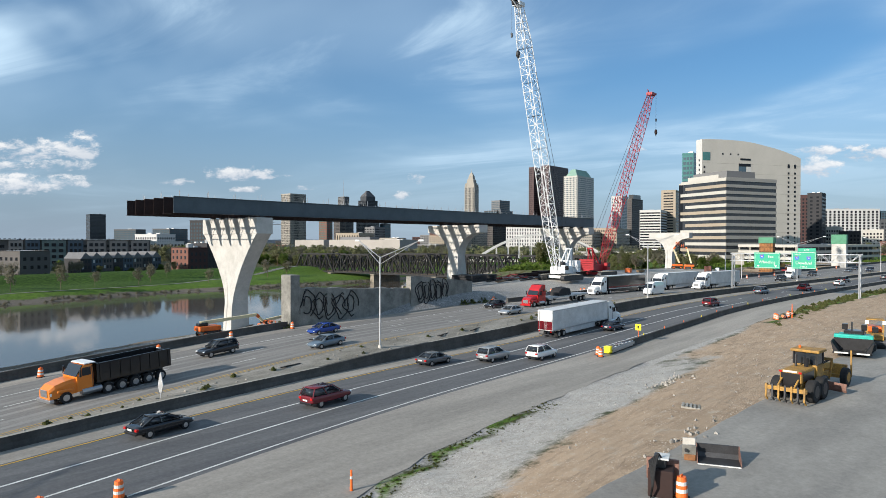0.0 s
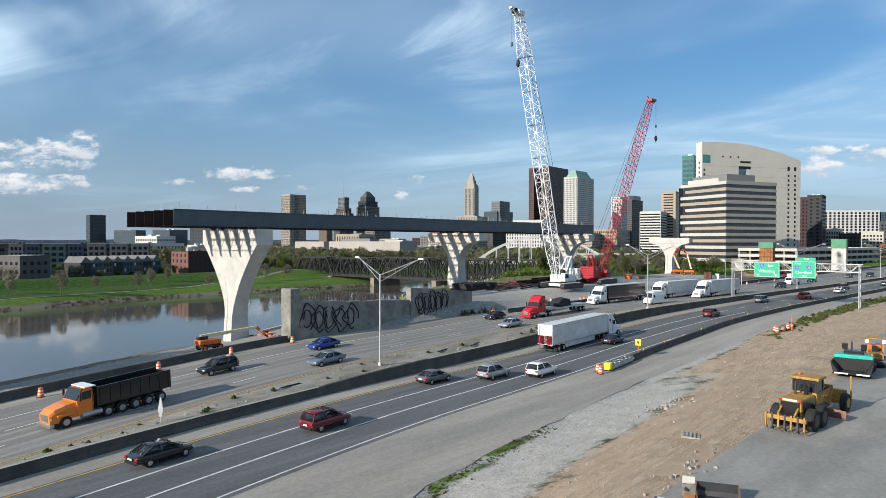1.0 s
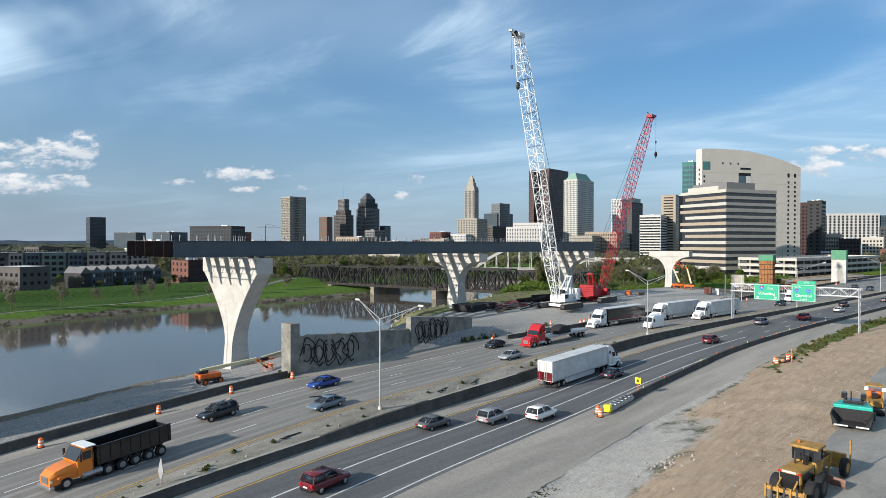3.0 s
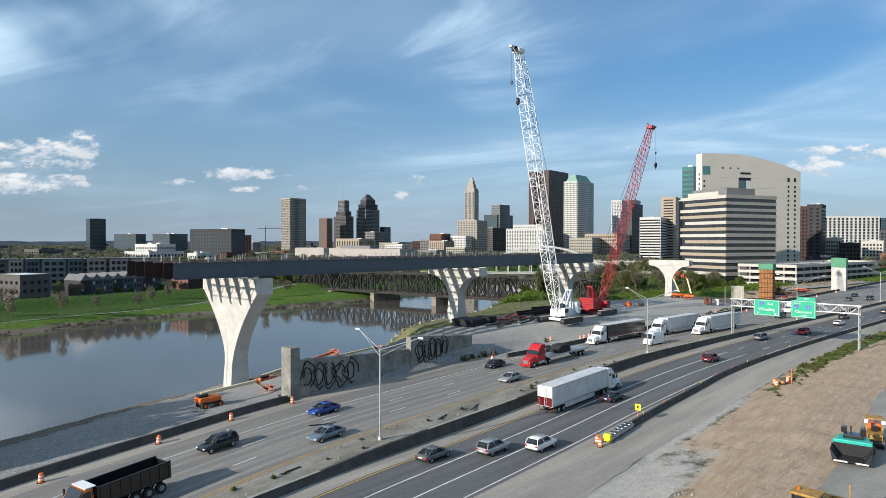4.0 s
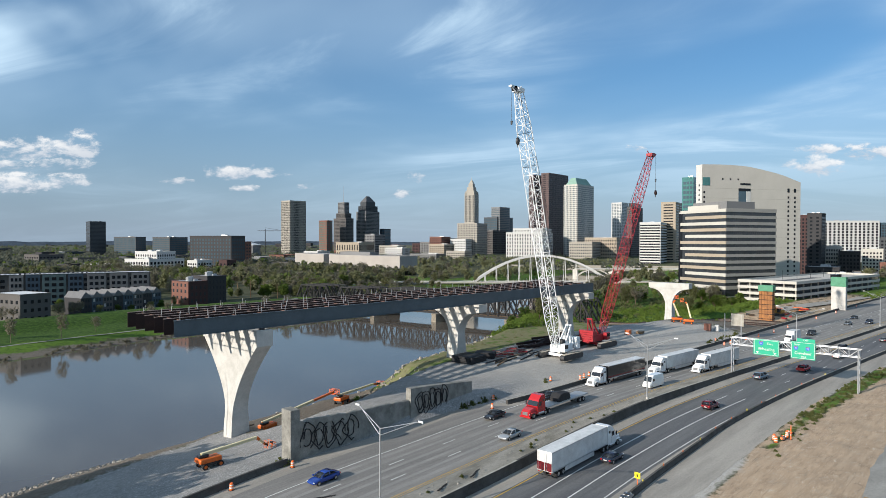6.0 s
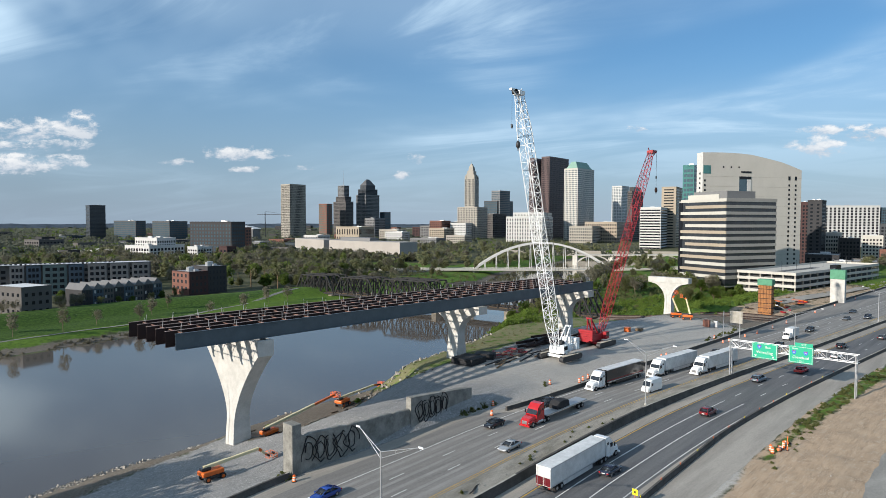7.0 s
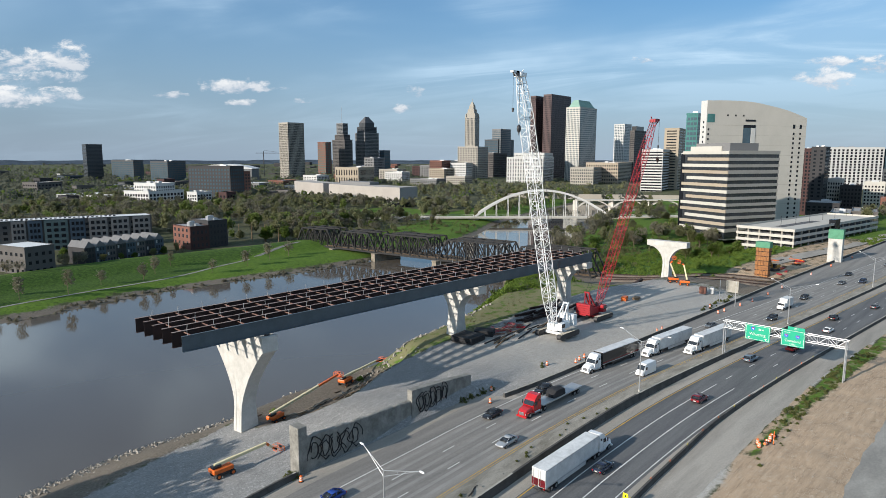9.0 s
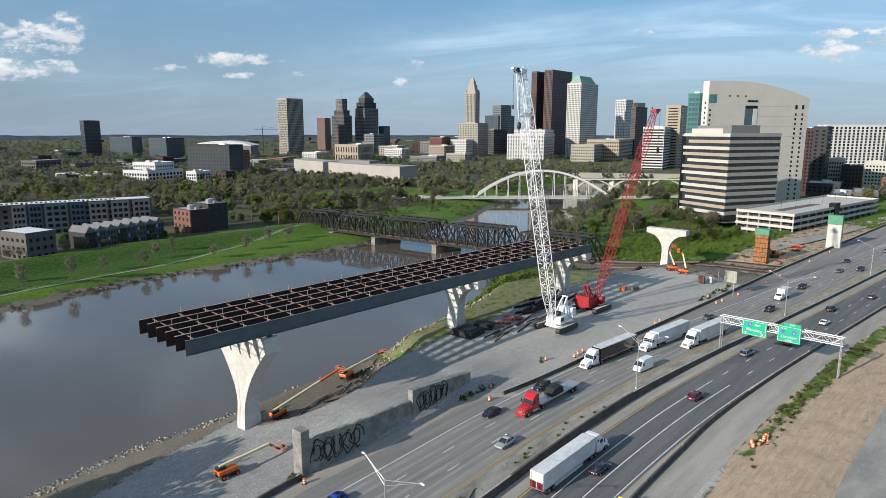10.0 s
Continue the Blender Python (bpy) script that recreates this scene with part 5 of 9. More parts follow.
tagged(part("mullion", bm, M["steel_dark"], t), kind="stuff")
part("corner_glass", box(bmesh.new(), OA - 3.0, OA + 0.1, -4.5, 0.06, 2, OH), W["darkgl"], t)
part("roof", box(bmesh.new(), -0.1, OA, -OB, 0.1, OH, OH + 0.8), W["pale"], t)
part("penthouse", box(bmesh.new(), 6, OA - 6, -32, -7, OH + 0.8, OH + 7), W["greyw"], t, "grey metal rooftop plant room")
part("penthouse", box(bmesh.new(), 12, OA - 2, -14, -6, OH + 0.8, OH + 5), W["pale"], t)
part("base_storey", box(bmesh.new(), 0.6, OA - 0.6, -OB + 0.6, -0.6, -1, 2.6), W["pale"], t)

# parking garage
t = thing("parking_garage", "long pale concrete parking garage of four decks", "parking garage", pose(0, 0, 0))
GX, GY, GA, GB, GROT = 380.0, 97.7, 32.0, 131.0, 82.7
t.matrix_basis = pose(GX, GY, -1.6, 0, 0, GROT)
for k in range(4):
    z = 1.3 + k * 3.4
    part("deck", box(bmesh.new(), 0.4, GA - 0.4, -GB + 0.4, -0.4, z - 0.3, z), W["pale"], t)
    for x0, x1, y0, y1 in ((0, GA, -0.3, 0), (0, 0.3, -GB, -0.3), (GA - 0.3, GA, -GB, -0.3), (0.3, GA - 0.3, -GB, -GB + 0.3)):
        part("spandrel", box(bmesh.new(), x0, x1, y0, y1, z - 0.5, z + 1.05), W["pale"], t)
for i in range(14):
    y = -0.6 - i * (GB - 1.2) / 13
    part("column", box(bmesh.new(), 0.31, 0.9, y - 0.35, y + 0.35, -1.5, 11.2), W["sandy"], t)
    if i % 2 == 0 and i > 0:
        part("lamp_mast", rod(bmesh.new(), (GA / 2, y, 11.6), (GA / 2, y, 17.5), 0.1), M["steel_dark"], t)
for i in range(6):
    x = 0.6 + i * (GA - 1.2) / 5
    part("column", box(bmesh.new(), x - 0.35, x + 0.35, -0.9, -0.31, -1.5, 11.2), W["sandy"], t)
# solid dark block stands for the shade between the decks
part("inner_core", box(bmesh.new(), 3.5, GA - 3.5, -GB + 4, -4, -1.5, 11.0), M["roof_dark"], t, "dark block in place of the shaded interior")
part("stair_tower", box(bmesh.new(), -0.6, 3.0, -62, -55, -1.5, 14.6), W["darkgl"], t, "dark glazed stair tower")
# flat dark sheet on the top deck in place of a cut opening
part("ramp_opening", box(bmesh.new(), GA / 2 - 2.5, GA / 2 + 2.5, -70, -18, 11.56, 11.62), M["roof_dark"], t)

building("dark_brick_tower", "dark red and black brick apartment tower", 690, 167, 93.4, 10, 46, 57, W["brick_dark"], W["darkgl"], 17, 3, 14, 0.55, 0.6)
building("dark_brick_core", "black clad stair core on a brick tower", 688, 156, 93.4, 12, 22, 58.5, W["charcoal"], W["darkgl"], 17, 2, 4, 0.4, 0.5)
building("white_grid_apartments", "white gridded apartment block with dark tall windows", 1196, 191, 128.4, 90, 30, 64, W["whitew"], W["darkgl"], 15, 14, 18, 0.5, 0.75)
building("blue_glass_apartments", "blue glass end of an apartment block", 1222, 163, 128.4, 34, 30, 61, W["bluegl"], W["greygl"], 15, 8, 10, 0.7, 0.6)
for i, (x, y, a, b, h, w) in enumerate(((640, 131, 26, 46, 9, "charcoal"), (760, 118, 18, 30, 24, "pale"), (800, 96, 16, 22, 30, "whitew"), (850, 88, 20, 30, 34, "greyw"), (740, 150, 14, 30, 27, "pale"), (900, 70, 22, 40, 30, "whitew"), (700, 95, 16, 24, 12, "brick"), (960, 60, 22, 40, 28, "greyw"),
                                             (720, 130, 18, 24, 22, "charcoal"), (830, 110, 22, 26, 36, "darkw"), (1010, 110, 30, 44, 40, "whitew"), (930, 120, 20, 30, 33, "tan"), (600, 96, 18, 50, 6, "taupe"), (575, 110, 14, 60, 5, "greyw"), (780, 70, 22, 30, 16, "brick"), (870, 52, 20, 36, 18, "taupe"))):
    building("mid_rise_block", "mid-rise city block with flat roof", x, y, 100, a, b, h, W[w], W["darkgl"], max(2, int(h / 4)), 6, 9, 0.55, 0.55, base=-1)

# west bank
building("lone_tower", "lone dark apartment tower", 528, 1655, 83.4, 44, 34, 76, W["darkw"], W["greygl"], 24, 9, 8, 0.86, 0.5)
building("blue_office_block", "blue-grey glass office block", 585, 1530, 113.4, 66, 30, 39, W["darkw"], W["bluegl"], 9, 16, 7, 0.82, 0.72)
building("blue_office_block", "blue-grey glass office block", 584, 1347, 113.4, 46, 53, 38, W["darkw"], W["bluegl"], 9, 10, 12, 0.82, 0.72)
building("dark_apartments", "charcoal apartment block with rows of windows", 383, 712, 113.4, 62, 26, 37, W["charcoal"], W["bluegl"], 9, 14, 6, 0.5, 0.55)
building("brick_apartments", "brick and charcoal apartment block", 384, 720, 103.4, 12, 36, 30, W["brick"], W["greygl"], 8, 3, 8, 0.5, 0.55)
building("white_modern_apartments", "white modern apartment block with square openings", 283, 704, 108.4, 38, 48, 11, W["whitew"], W["darkgl"], 3, 9, 10, 0.62, 0.66)
building("white_modern_apartments", "white upper apartment wing with square openings", 296, 716, 108.4, 34, 26, 19, W["whitew"], W["darkgl"], 5, 9, 8, 0.5, 0.6)
building("white_modern_apartments", "small white modern block", 330, 690, 108.4, 15, 22, 9, W["whitew"], W["darkgl"], 3, 4, 5, 0.6, 0.6)
building("tan_hall", "tan brick hall with tall windows", 780, 960, 113, 50, 66, 28, W["tan"], W["darkgl"], 2, 9, 14, 0.4, 0.7)
building("grey_gabled_block", "grey stone block with a green gabled roof", 990, 1160, 100, 30, 40, 46, W["greyw"], W["darkgl"], 8, 6, 9, 0.5, 0.5)
# science museum: a long curved white wall
t = thing("white_museum", "long low museum with a curved white concrete wall", "museum", pose(0, 0, -6))
for p0, p1, mid, z in (((497, 538), (506, 684), (494, 612), 20.6), ((509, 700), (532, 802), (515, 750), 20.4)):
    bm = bmesh.new()
    inner, outer = [], []
    for k in range(25):
        u = k / 24
        x = (1 - u) ** 2 * p0[0] + 2 * u * (1 - u) * (2 * mid[0] - (p0[0] + p1[0]) / 2) + u * u * p1[0]
        y = (1 - u) ** 2 * p0[1] + 2 * u * (1 - u) * (2 * mid[1] - (p0[1] + p1[1]) / 2) + u * u * p1[1]
        inner.append((x, y))
        outer.append((x + 34, y + 6))
    loft(bm, [[(*i, 0), (*i, z), (*o, z), (*o, 0)] for i, o in zip(inner, outer)])
    part("curved_wall", bm, W["museum"], t)
part("roof_plant", box(bmesh.new(), 515, 530, 612, 672, 20.6, 24.2), W["greyw"], t)
part("entrance_canopy", box(bmesh.new(), 478, 505, 520, 536, 0, 5), M["black"], t)

# houses behind the levee
t = building("apartment_row", "four-storey taupe and blue-grey apartment row", 166, 411, 166.7, 125, 18, 12.3, W["taupe"], W["darkgl"], 5, 30, 4, 0.5, 0.5, base=-6.5, z0=1.0, roof=M["roof_white"], plant=False, parapet=0.5)
for x0, x1, w in ((1, 11, "taupe_pale"), (13, 23, "taupe_pale"), (25, 35, "taupe_pale"), (37, 45, "slate_blue"), (46, 58, "teal_grey"), (59, 66, "slate_blue"), (67, 74, "taupe_pale")):
    part("facade_bay", box(bmesh.new(), x0, x1, 0.09, 0.9, 0, 19.0), W[w], t, "projecting coloured facade bay")
    bm = bmesh.new()
    facade(bm, (x1, 0.92), (x0, 0.92), 1, 18.2, 5, 3, 0.62, 0.55, 0.06)
    tagged(part("window_glazing", bm, W["darkgl"], t), kind="stuff")
for x0, x1 in ((1, 35), (38, 66), (70, 122)):
    part("white_coping", box(bmesh.new(), x0, x1, -1.2, 1.0, 19.31, 19.6), M["roof_white"], t, "bright white roof edge")
for i in range(34):
    part("condenser_unit", box(bmesh.new(), 20 + i * 2.4, 21.2 + i * 2.4, -2.9, -1.8, 19.06, 20.1), M["steel_dark"], t)
building("white_roofed_block", "taupe brick block with a white roof", 93.2, 347.1, 196.9, 14.1, 21, 7.2, W["taupe"], W["darkgl"], 3, 4, 5, 0.42, 0.4, base=-7.5, z0=1.5, roof=M["roof_white"], plant=False, parapet=0.35)
# saw-tooth row of houses
for i in range(8):
    t = thing("row_house", "dark blue-grey row house with pale gabled roof", "row house", pose(153.5 - i * 5.65, 365.3 - i * 1.45, -7.0, 0, 0, 194.4), "saw-tooth row houses")
    part("wall", box(bmesh.new(), 0, 5.8, -14, 0, 0, 10.2), W[("slate_blue", "charcoal", "taupe")[i % 3]], t)
    bm = bmesh.new()
    prism(bm, [(-0.1, 10.2), (5.9, 10.2), (3.4, 13.4)], -14.3, 0.4)
    part("gable_roof", bm, M["gable_grey"], t)
    for z in (2.0, 5.0, 8.0):
        for x in (0.9, 2.5, 4.1):
            part("window", box(bmesh.new(), x, x + 0.9, -0.1, 0.08, z, z + 1.6), W["greygl"] if (x + z + i) % 2 > 0.35 else M["steel"], t)
    part("door_step", box(bmesh.new(), 2.2, 3.4, 0.0, 1.2, 0, 1.2), M["concrete_dark"], t)
# walls in darker brick for shade, the end wall in lighter for sun
t = building("brick_loft", "brick loft building coloured dark for shade, red end wall for sun", 182, 367, 184, 12, 20, 8.0, W["brick_dark"], W["greygl"], 3, 4, 8, 0.4, 0.5, base=-7, z0=2.0, parapet=0.5)
part("end_wall", box(bmesh.new(), 12.09, 12.3, -19.7, -0.3, 0, 15.0), W["brick"], t, "end wall in lighter red brick for the sun on it")
for k in range(4):
    for z in (4.5, 8.5, 12.0):
        part("window", box(bmesh.new(), 12.2, 12.36, -18.2 + k * 4.6, -16.4 + k * 4.6, z, z + 1.9), W["greygl"], t)
building("brick_loft", "taller dark loft building with flat roof", 195, 369, 184, 12.8, 18, 10.6, W["charcoal"], W["greygl"], 4, 5, 5, 0.4, 0.5, base=-7, z0=2.0, parapet=0.5)
building("school_block", "low white-roofed school hall among trees", 96, 470, 166, 24, 40, 3.0, W["taupe"], W["darkgl"], 2, 4, 8, 0.6, 0.4, base=-7, z0=1.0, roof=M["roof_white"], plant=False)
building("low_school", "low white-roofed school building", 285, 860, 115, 70, 40, 0.0, W["whitew"], W["darkgl"], 2, 14, 8, 0.7, 0.4, base=-7, z0=1.0, roof=M["roof_white"])
for x, y, a, b, h, w in ((905, 800, 40, 30, 18, "sandy"), (960, 905, 36, 44, 30, "tan"), (1010, 960, 30, 40, 46, "brick"), (880, 850, 60, 40, 12, "greyw"), (1060, 1010, 30, 30, 40, "taupe"), (930, 1000, 44, 30, 22, "whitew"), (1120, 1090, 40, 30, 34, "greyw"),
                         (985, 1075, 50, 36, 26, "sandy"), (1180, 1180, 40, 40, 30, "brick_dark"), (1240, 1120, 36, 36, 44, "bluegrey"), (870, 1080, 60, 30, 16, "brick"), (1000, 1250, 50, 40, 24, "taupe"), (1100, 1320, 60, 40, 30, "greyw"), (820, 1150, 40, 40, 14, "whitew")):
    building("city_block", "low city block with rows of windows", x, y, 103, a, b, h - 6, W[w], W["darkgl"], max(2, int(h / 4)), int(a / 5), int(b / 5), 0.55, 0.55, z0=1.0)
rnd = random.Random(12)
for i in range(210):                                        # the low town out to the horizon
    u, d = rnd.uniform(-0.82, 0.75), rnd.choice((rnd.uniform(900, 3800), rnd.uniform(690, 1200)))
    if -0.15 < u < 0.7 and d < 1500 or u > -0.3 and d < 700:
        continue
    x, y = d * (ch + u * sh), d * (sh - u * ch)
    h = rnd.choice((3, 4, 6, 9, 14)) * (1.0 if d < 2200 else 1.4)
    w = W[rnd.choice(("brick", "taupe", "taupe", "greyw", "darkw", "whitew", "charcoal", "brick_dark", "bluegrey"))]
    a, b = (rnd.uniform(15, 48), rnd.uniform(15, 55)) if d > 900 else (rnd.uniform(10, 20), rnd.uniform(10, 26))
    building("town_block", "low town building far off among trees", x, y, rnd.choice((93, 108, 113)), a, b, h - 6 + 2, w, W["darkgl"], max(1, int(h / 4)), int(a / 6) + 1, int(b / 6) + 1, 0.5, 0.5, z0=0.8, roof=M[rnd.choice(("roof_grey", "roof_grey", "roof_white", "roof_dark", "roof_dark"))], plant=False, faces=(0, 1))

t = thing("tower_crane", "slim tower crane far off over the town", "tower crane", pose(910, 1511, -6))
part("mast", rod(bmesh.new(), (0, 0, 0), (0, 0, 69), 1.0, 1.0, 4), M["steel_dark"], t)
part("jib", bar(bmesh.new(), (-14, 15, 64), (30, -30, 64), 1.0, 1.3), M["steel_dark"], t)
part("tie", rod(bmesh.new(), (0, 0, 72), (24, -24, 66.6), 0.35, n=4), M["steel_dark"], t)
t = thing("arena", "broad low hall with a pale vaulted roof", "arena", pose(744, 1396, -6, 0, 0, -46.6))
part("wall", box(bmesh.new(), -66, 66, -30, 30, 0, 27), W["greyw"], t)
bm = bmesh.new()
loft(bm, [[(x, -31, 27), (x, 31, 27), (x, 31, 28 + q), (x, -31, 28 + q)] for x, q in ((-68, 0), (-48, 5), (-22, 8.5), (0, 9.5), (22, 8.5), (48, 5), (68, 0))])
part("vaulted_roof", bm, M["roof_white"], t)


# ---- railway truss bridge over the river ----


rail_bridge = thing("railway_bridge", "old black steel truss railway bridge, two tracks wide", "railway bridge", pose(0, 0, 0))
T_LOW, T_HIGH = -6.4, 4.3
spans = [(353, 319, 6), (318, 285, 6), (284, 241, 7), (240, 196, 7), (195, 152, 7)]
for lane in (0.0, 9.5):
    for m0, m1, n in spans:
        hi = T_HIGH + (0.8 if n == 7 else 0)
        for side in (0.0, 5.6):
            P = lambda m, z: (truss_x(m) + lane + side, m, z)

            def member(a, b, w, h=None, name="diagonal"):
                part(name, bar(bmesh.new(), a, b, w, h or w), M["truss"], rail_bridge)
            d = (m1 - m0) / n
            member(P(m0, T_LOW), P(m1, T_LOW), 0.6, 1.0, "bottom_chord")
            member(P(m0 + d, hi), P(m1 - d, hi), 0.6, 0.75, "top_chord")
            member(P(m0, T_LOW), P(m0 + d, hi), 0.65, 0.65, "end_post")
            member(P(m1, T_LOW), P(m1 - d, hi), 0.65, 0.65, "end_post")
            for k in range(1, n):
                member(P(m0 + d * k, T_LOW), P(m0 + d * k, hi), 0.45, name="vertical_post")
                if k < n - 1:
                    up_first = k < n / 2
                    member(P(m0 + d * k, hi if up_first else T_LOW), P(m0 + d * (k + 1), T_LOW if up_first else hi), 0.45)
                    member(P(m0 + d * k, T_LOW if up_first else hi), P(m0 + d * (k + 1), hi if up_first else T_LOW), 0.22)
        for k in range(1, n):
            m = m0 + (m1 - m0) / n * k
            member((truss_x(m) + lane, m, hi), (truss_x(m) + lane + 5.6, m, hi), 0.3, name="top_strut")
            if k < n - 1:
                m2 = m0 + (m1 - m0) / n * (k + 1)
                member((truss_x(m) + lane, m, hi), (truss_x(m2) + lane + 5.6, m2, hi), 0.16, name="top_brace")
                member((truss_x(m) + lane + 5.6, m, hi), (truss_x(m2) + lane, m2, hi), 0.16, name="top_brace")
        bm = bmesh.new()
        loft(bm, [[(truss_x(m) + lane + 0.3, m, T_LOW), (truss_x(m) + lane + 5.3, m, T_LOW), (truss_x(m) + lane + 5.3, m, T_LOW + 0.35), (truss_x(m) + lane + 0.3, m, T_LOW + 0.35)] for m in (m0, m1)])
        part("deck", bm, M["timber"], rail_bridge)
for m in (319, 284.5, 240.5, 195.5):
    bm = bmesh.new()
    x = truss_x(m)
    loft(bm, [[(x - 2.5 - t, m - 1.4 - t, z), (x + 17.5 + t, m - 1.4 - t, z), (x + 17.5 + t, m + 1.4 + t, z), (x - 2.5 - t, m + 1.4 + t, z)] for z, t in ((-14, 0.5), (-7.6, 0.1), (-7.4, 0.35), (-6.8, 0.35))])
    part("pier", bm, M["river_stone"], rail_bridge, "weathered tan stone river pier")
rnd = random.Random(3)
rail = thing("railway_track", "railway tracks on dark ballast", "railway track", pose(0, 0, 0))
for lane in (-5.5, 0.4, 9.9):
    a, b = (150, 76) if lane >= 0 else (140, 76)
    ms = [a + (b - a) * k / 24 for k in range(25)]
    bm = bmesh.new()
    loft(bm, [[(truss_x(m) + lane, m, rail_z(m) - 0.6), (truss_x(m) + lane + 4.8, m, rail_z(m) - 0.6), (truss_x(m) + lane + 4.2, m, rail_z(m)), (truss_x(m) + lane + 0.6, m, rail_z(m))] for m in ms])
    part("ballast", bm, M["ballast"], rail)
    for k in range(54):
        m = a - 1.0 - k * 1.35
        if m > b:
            part("sleeper", box(bmesh.new(), truss_x(m) + lane + 1.1, truss_x(m) + lane + 3.7, m - 0.14, m + 0.14, rail_z(m) - 0.05, rail_z(m) + 0.07), M["timber"], rail)
    for o in (1.68, 3.12):
        bm = bmesh.new()
        for m0, m1 in zip(ms, ms[1:]):
            bar(bm, (truss_x(m0) + lane + o, m0, rail_z(m0) + 0.16), (truss_x(m1) + lane + o, m1, rail_z(m1) + 0.16), 0.1, 0.18)
        part("steel_rail", bm, M["rust"], rail)
ms = [354 + 12 * k for k in range(12)]
for lane in (0.4, 9.9):
    bm = bmesh.new()
    loft(bm, [[(truss_x(m) + lane - 2, m, -9), (truss_x(m) + lane + 6.8, m, -9), (truss_x(m) + lane + 4.2, m, -6.0), (truss_x(m) + lane + 0.6, m, -6.0)] for m in ms])
    part("embankment", bm, M["concrete_dark"], rail, "ballasted embankment on the west bank")
for k in range(9):
    m = 360 + k * 9
    bm = bmesh.new()
    x = truss_x(m) - 8 - 3 * (k % 3)
    rod(bm, (x, m, -9), (x, m, 4 + (k % 2) * 2), 0.22, 0.14)
    bar(bm, (x - 1.2, m, 3.2), (x + 1.2, m, 3.2), 0.14)
    solid("utility_pole", bm, M["timber"], "weathered timber utility pole by the railway", "utility pole", group="utility poles")

# ---- white arch road bridge upstream ----
arch = thing("arch_bridge", "slender white arch road bridge over the river", "bridge", pose(0, 0, 0))
A0, A1, B0, B1 = Vector((446, 383, -5.0)), Vector((533, 292, -5.0)), Vector((340, 480, -4.5)), Vector((640, 190, -3.0))
dirv = (A1 - A0).normalized()
perp = Vector((-dirv.y, dirv.x, 0))
bm = bmesh.new()
ends = [B0 + (A0 - B0) * k / 6 for k in range(7)] + [A0 + (A1 - A0) * k / 8 for k in range(1, 9)] + [A1 + (B1 - A1) * k / 6 for k in range(1, 7)]
loft(bm, [[p - perp * 7 + Vector((0, 0, -1.1)), p + perp * 7 + Vector((0, 0, -1.1)), p + perp * 7.4, p - perp * 7.4] for p in ends])
part("deck", bm, M["concrete"], arch)
for o in (-7.2, 7.2):
    bm = bmesh.new()
    for p, q in zip(ends, ends[1:]):
        bar(bm, p + perp * o + Vector((0, 0, 0.9)), q + perp * o + Vector((0, 0, 0.9)), 0.25, 0.3)
        bar(bm, p + perp * o, p + perp * o + Vector((0, 0, 0.9)), 0.2)
    part("railing", bm, M["concrete"], arch)
for o, lean in ((-5.5, 5.0), (5.5, -2.0)):
    bm = bmesh.new()
    pts = []
    for k in range(25):
        u = k / 24
        pts.append(A0 + (A1 - A0) * u + perp * (o + lean * 4 * u * (1 - u)) + Vector((0, 0, 24.5 * 4 * u * (1 - u) - 0.4)))
    for p, q in zip(pts, pts[1:]):
        bar(bm, p, q, 1.5, 1.8)
    part("arch_rib", bm, W["whitew"], arch, "white arch rib")
    for k in range(2, 23, 2):
        u = k / 24
        bm = bmesh.new()
        foot = A0 + (A1 - A0) * u + perp * o
        bar(bm, foot, pts[k], 0.5, 0.5)
        part("hanger", bm, W["whitew"], arch)
for p in (A0, A1):
    for q in (Vector((0, 0, 0)),):
        bm = bmesh.new()
        box(bm, p.x - 4, p.x + 4, p.y - 4, p.y + 4, -13, -6, taper=0.8)
        part("pier", bm, M["concrete"], arch)
# flood wall and the older bridge behind it
bm = bmesh.new()
for k in range(5):
    c = Vector((640, 395, -9)) + Vector((28, -30, 0)) * k
    pts = [c + Vector((28, -30, 0)) * (u / 10) + Vector((0, 0, 9 * 4 * (u / 10) * (1 - u / 10))) for u in range(11)]
    for p, q in zip(pts, pts[1:]):
        bar(bm, p, q, 6, 1.2)
    bar(bm, c + Vector((0, 0, 9.5)), c + Vector((28, -30, 9.5)), 9, 1.0)
    bar(bm, c + Vector((0, 0, -3)), c + Vector((0, 0, 9)), 2.5, 6)
solid("old_arch_bridge", bm, M["concrete"], "low pale concrete bridge of small arches", "bridge")
bm = bmesh.new()
for k in range(12):
    p, q = Vector((700 + 14 * k, 560 - 22 * k, -4)), Vector((714 + 14 * k, 538 - 22 * k, -4))
    bar(bm, p, q, 1.0, 7.0)
solid("flood_wall", bm, W["sandy"], "pale stone embankment wall along the river", "wall", kind="structure")


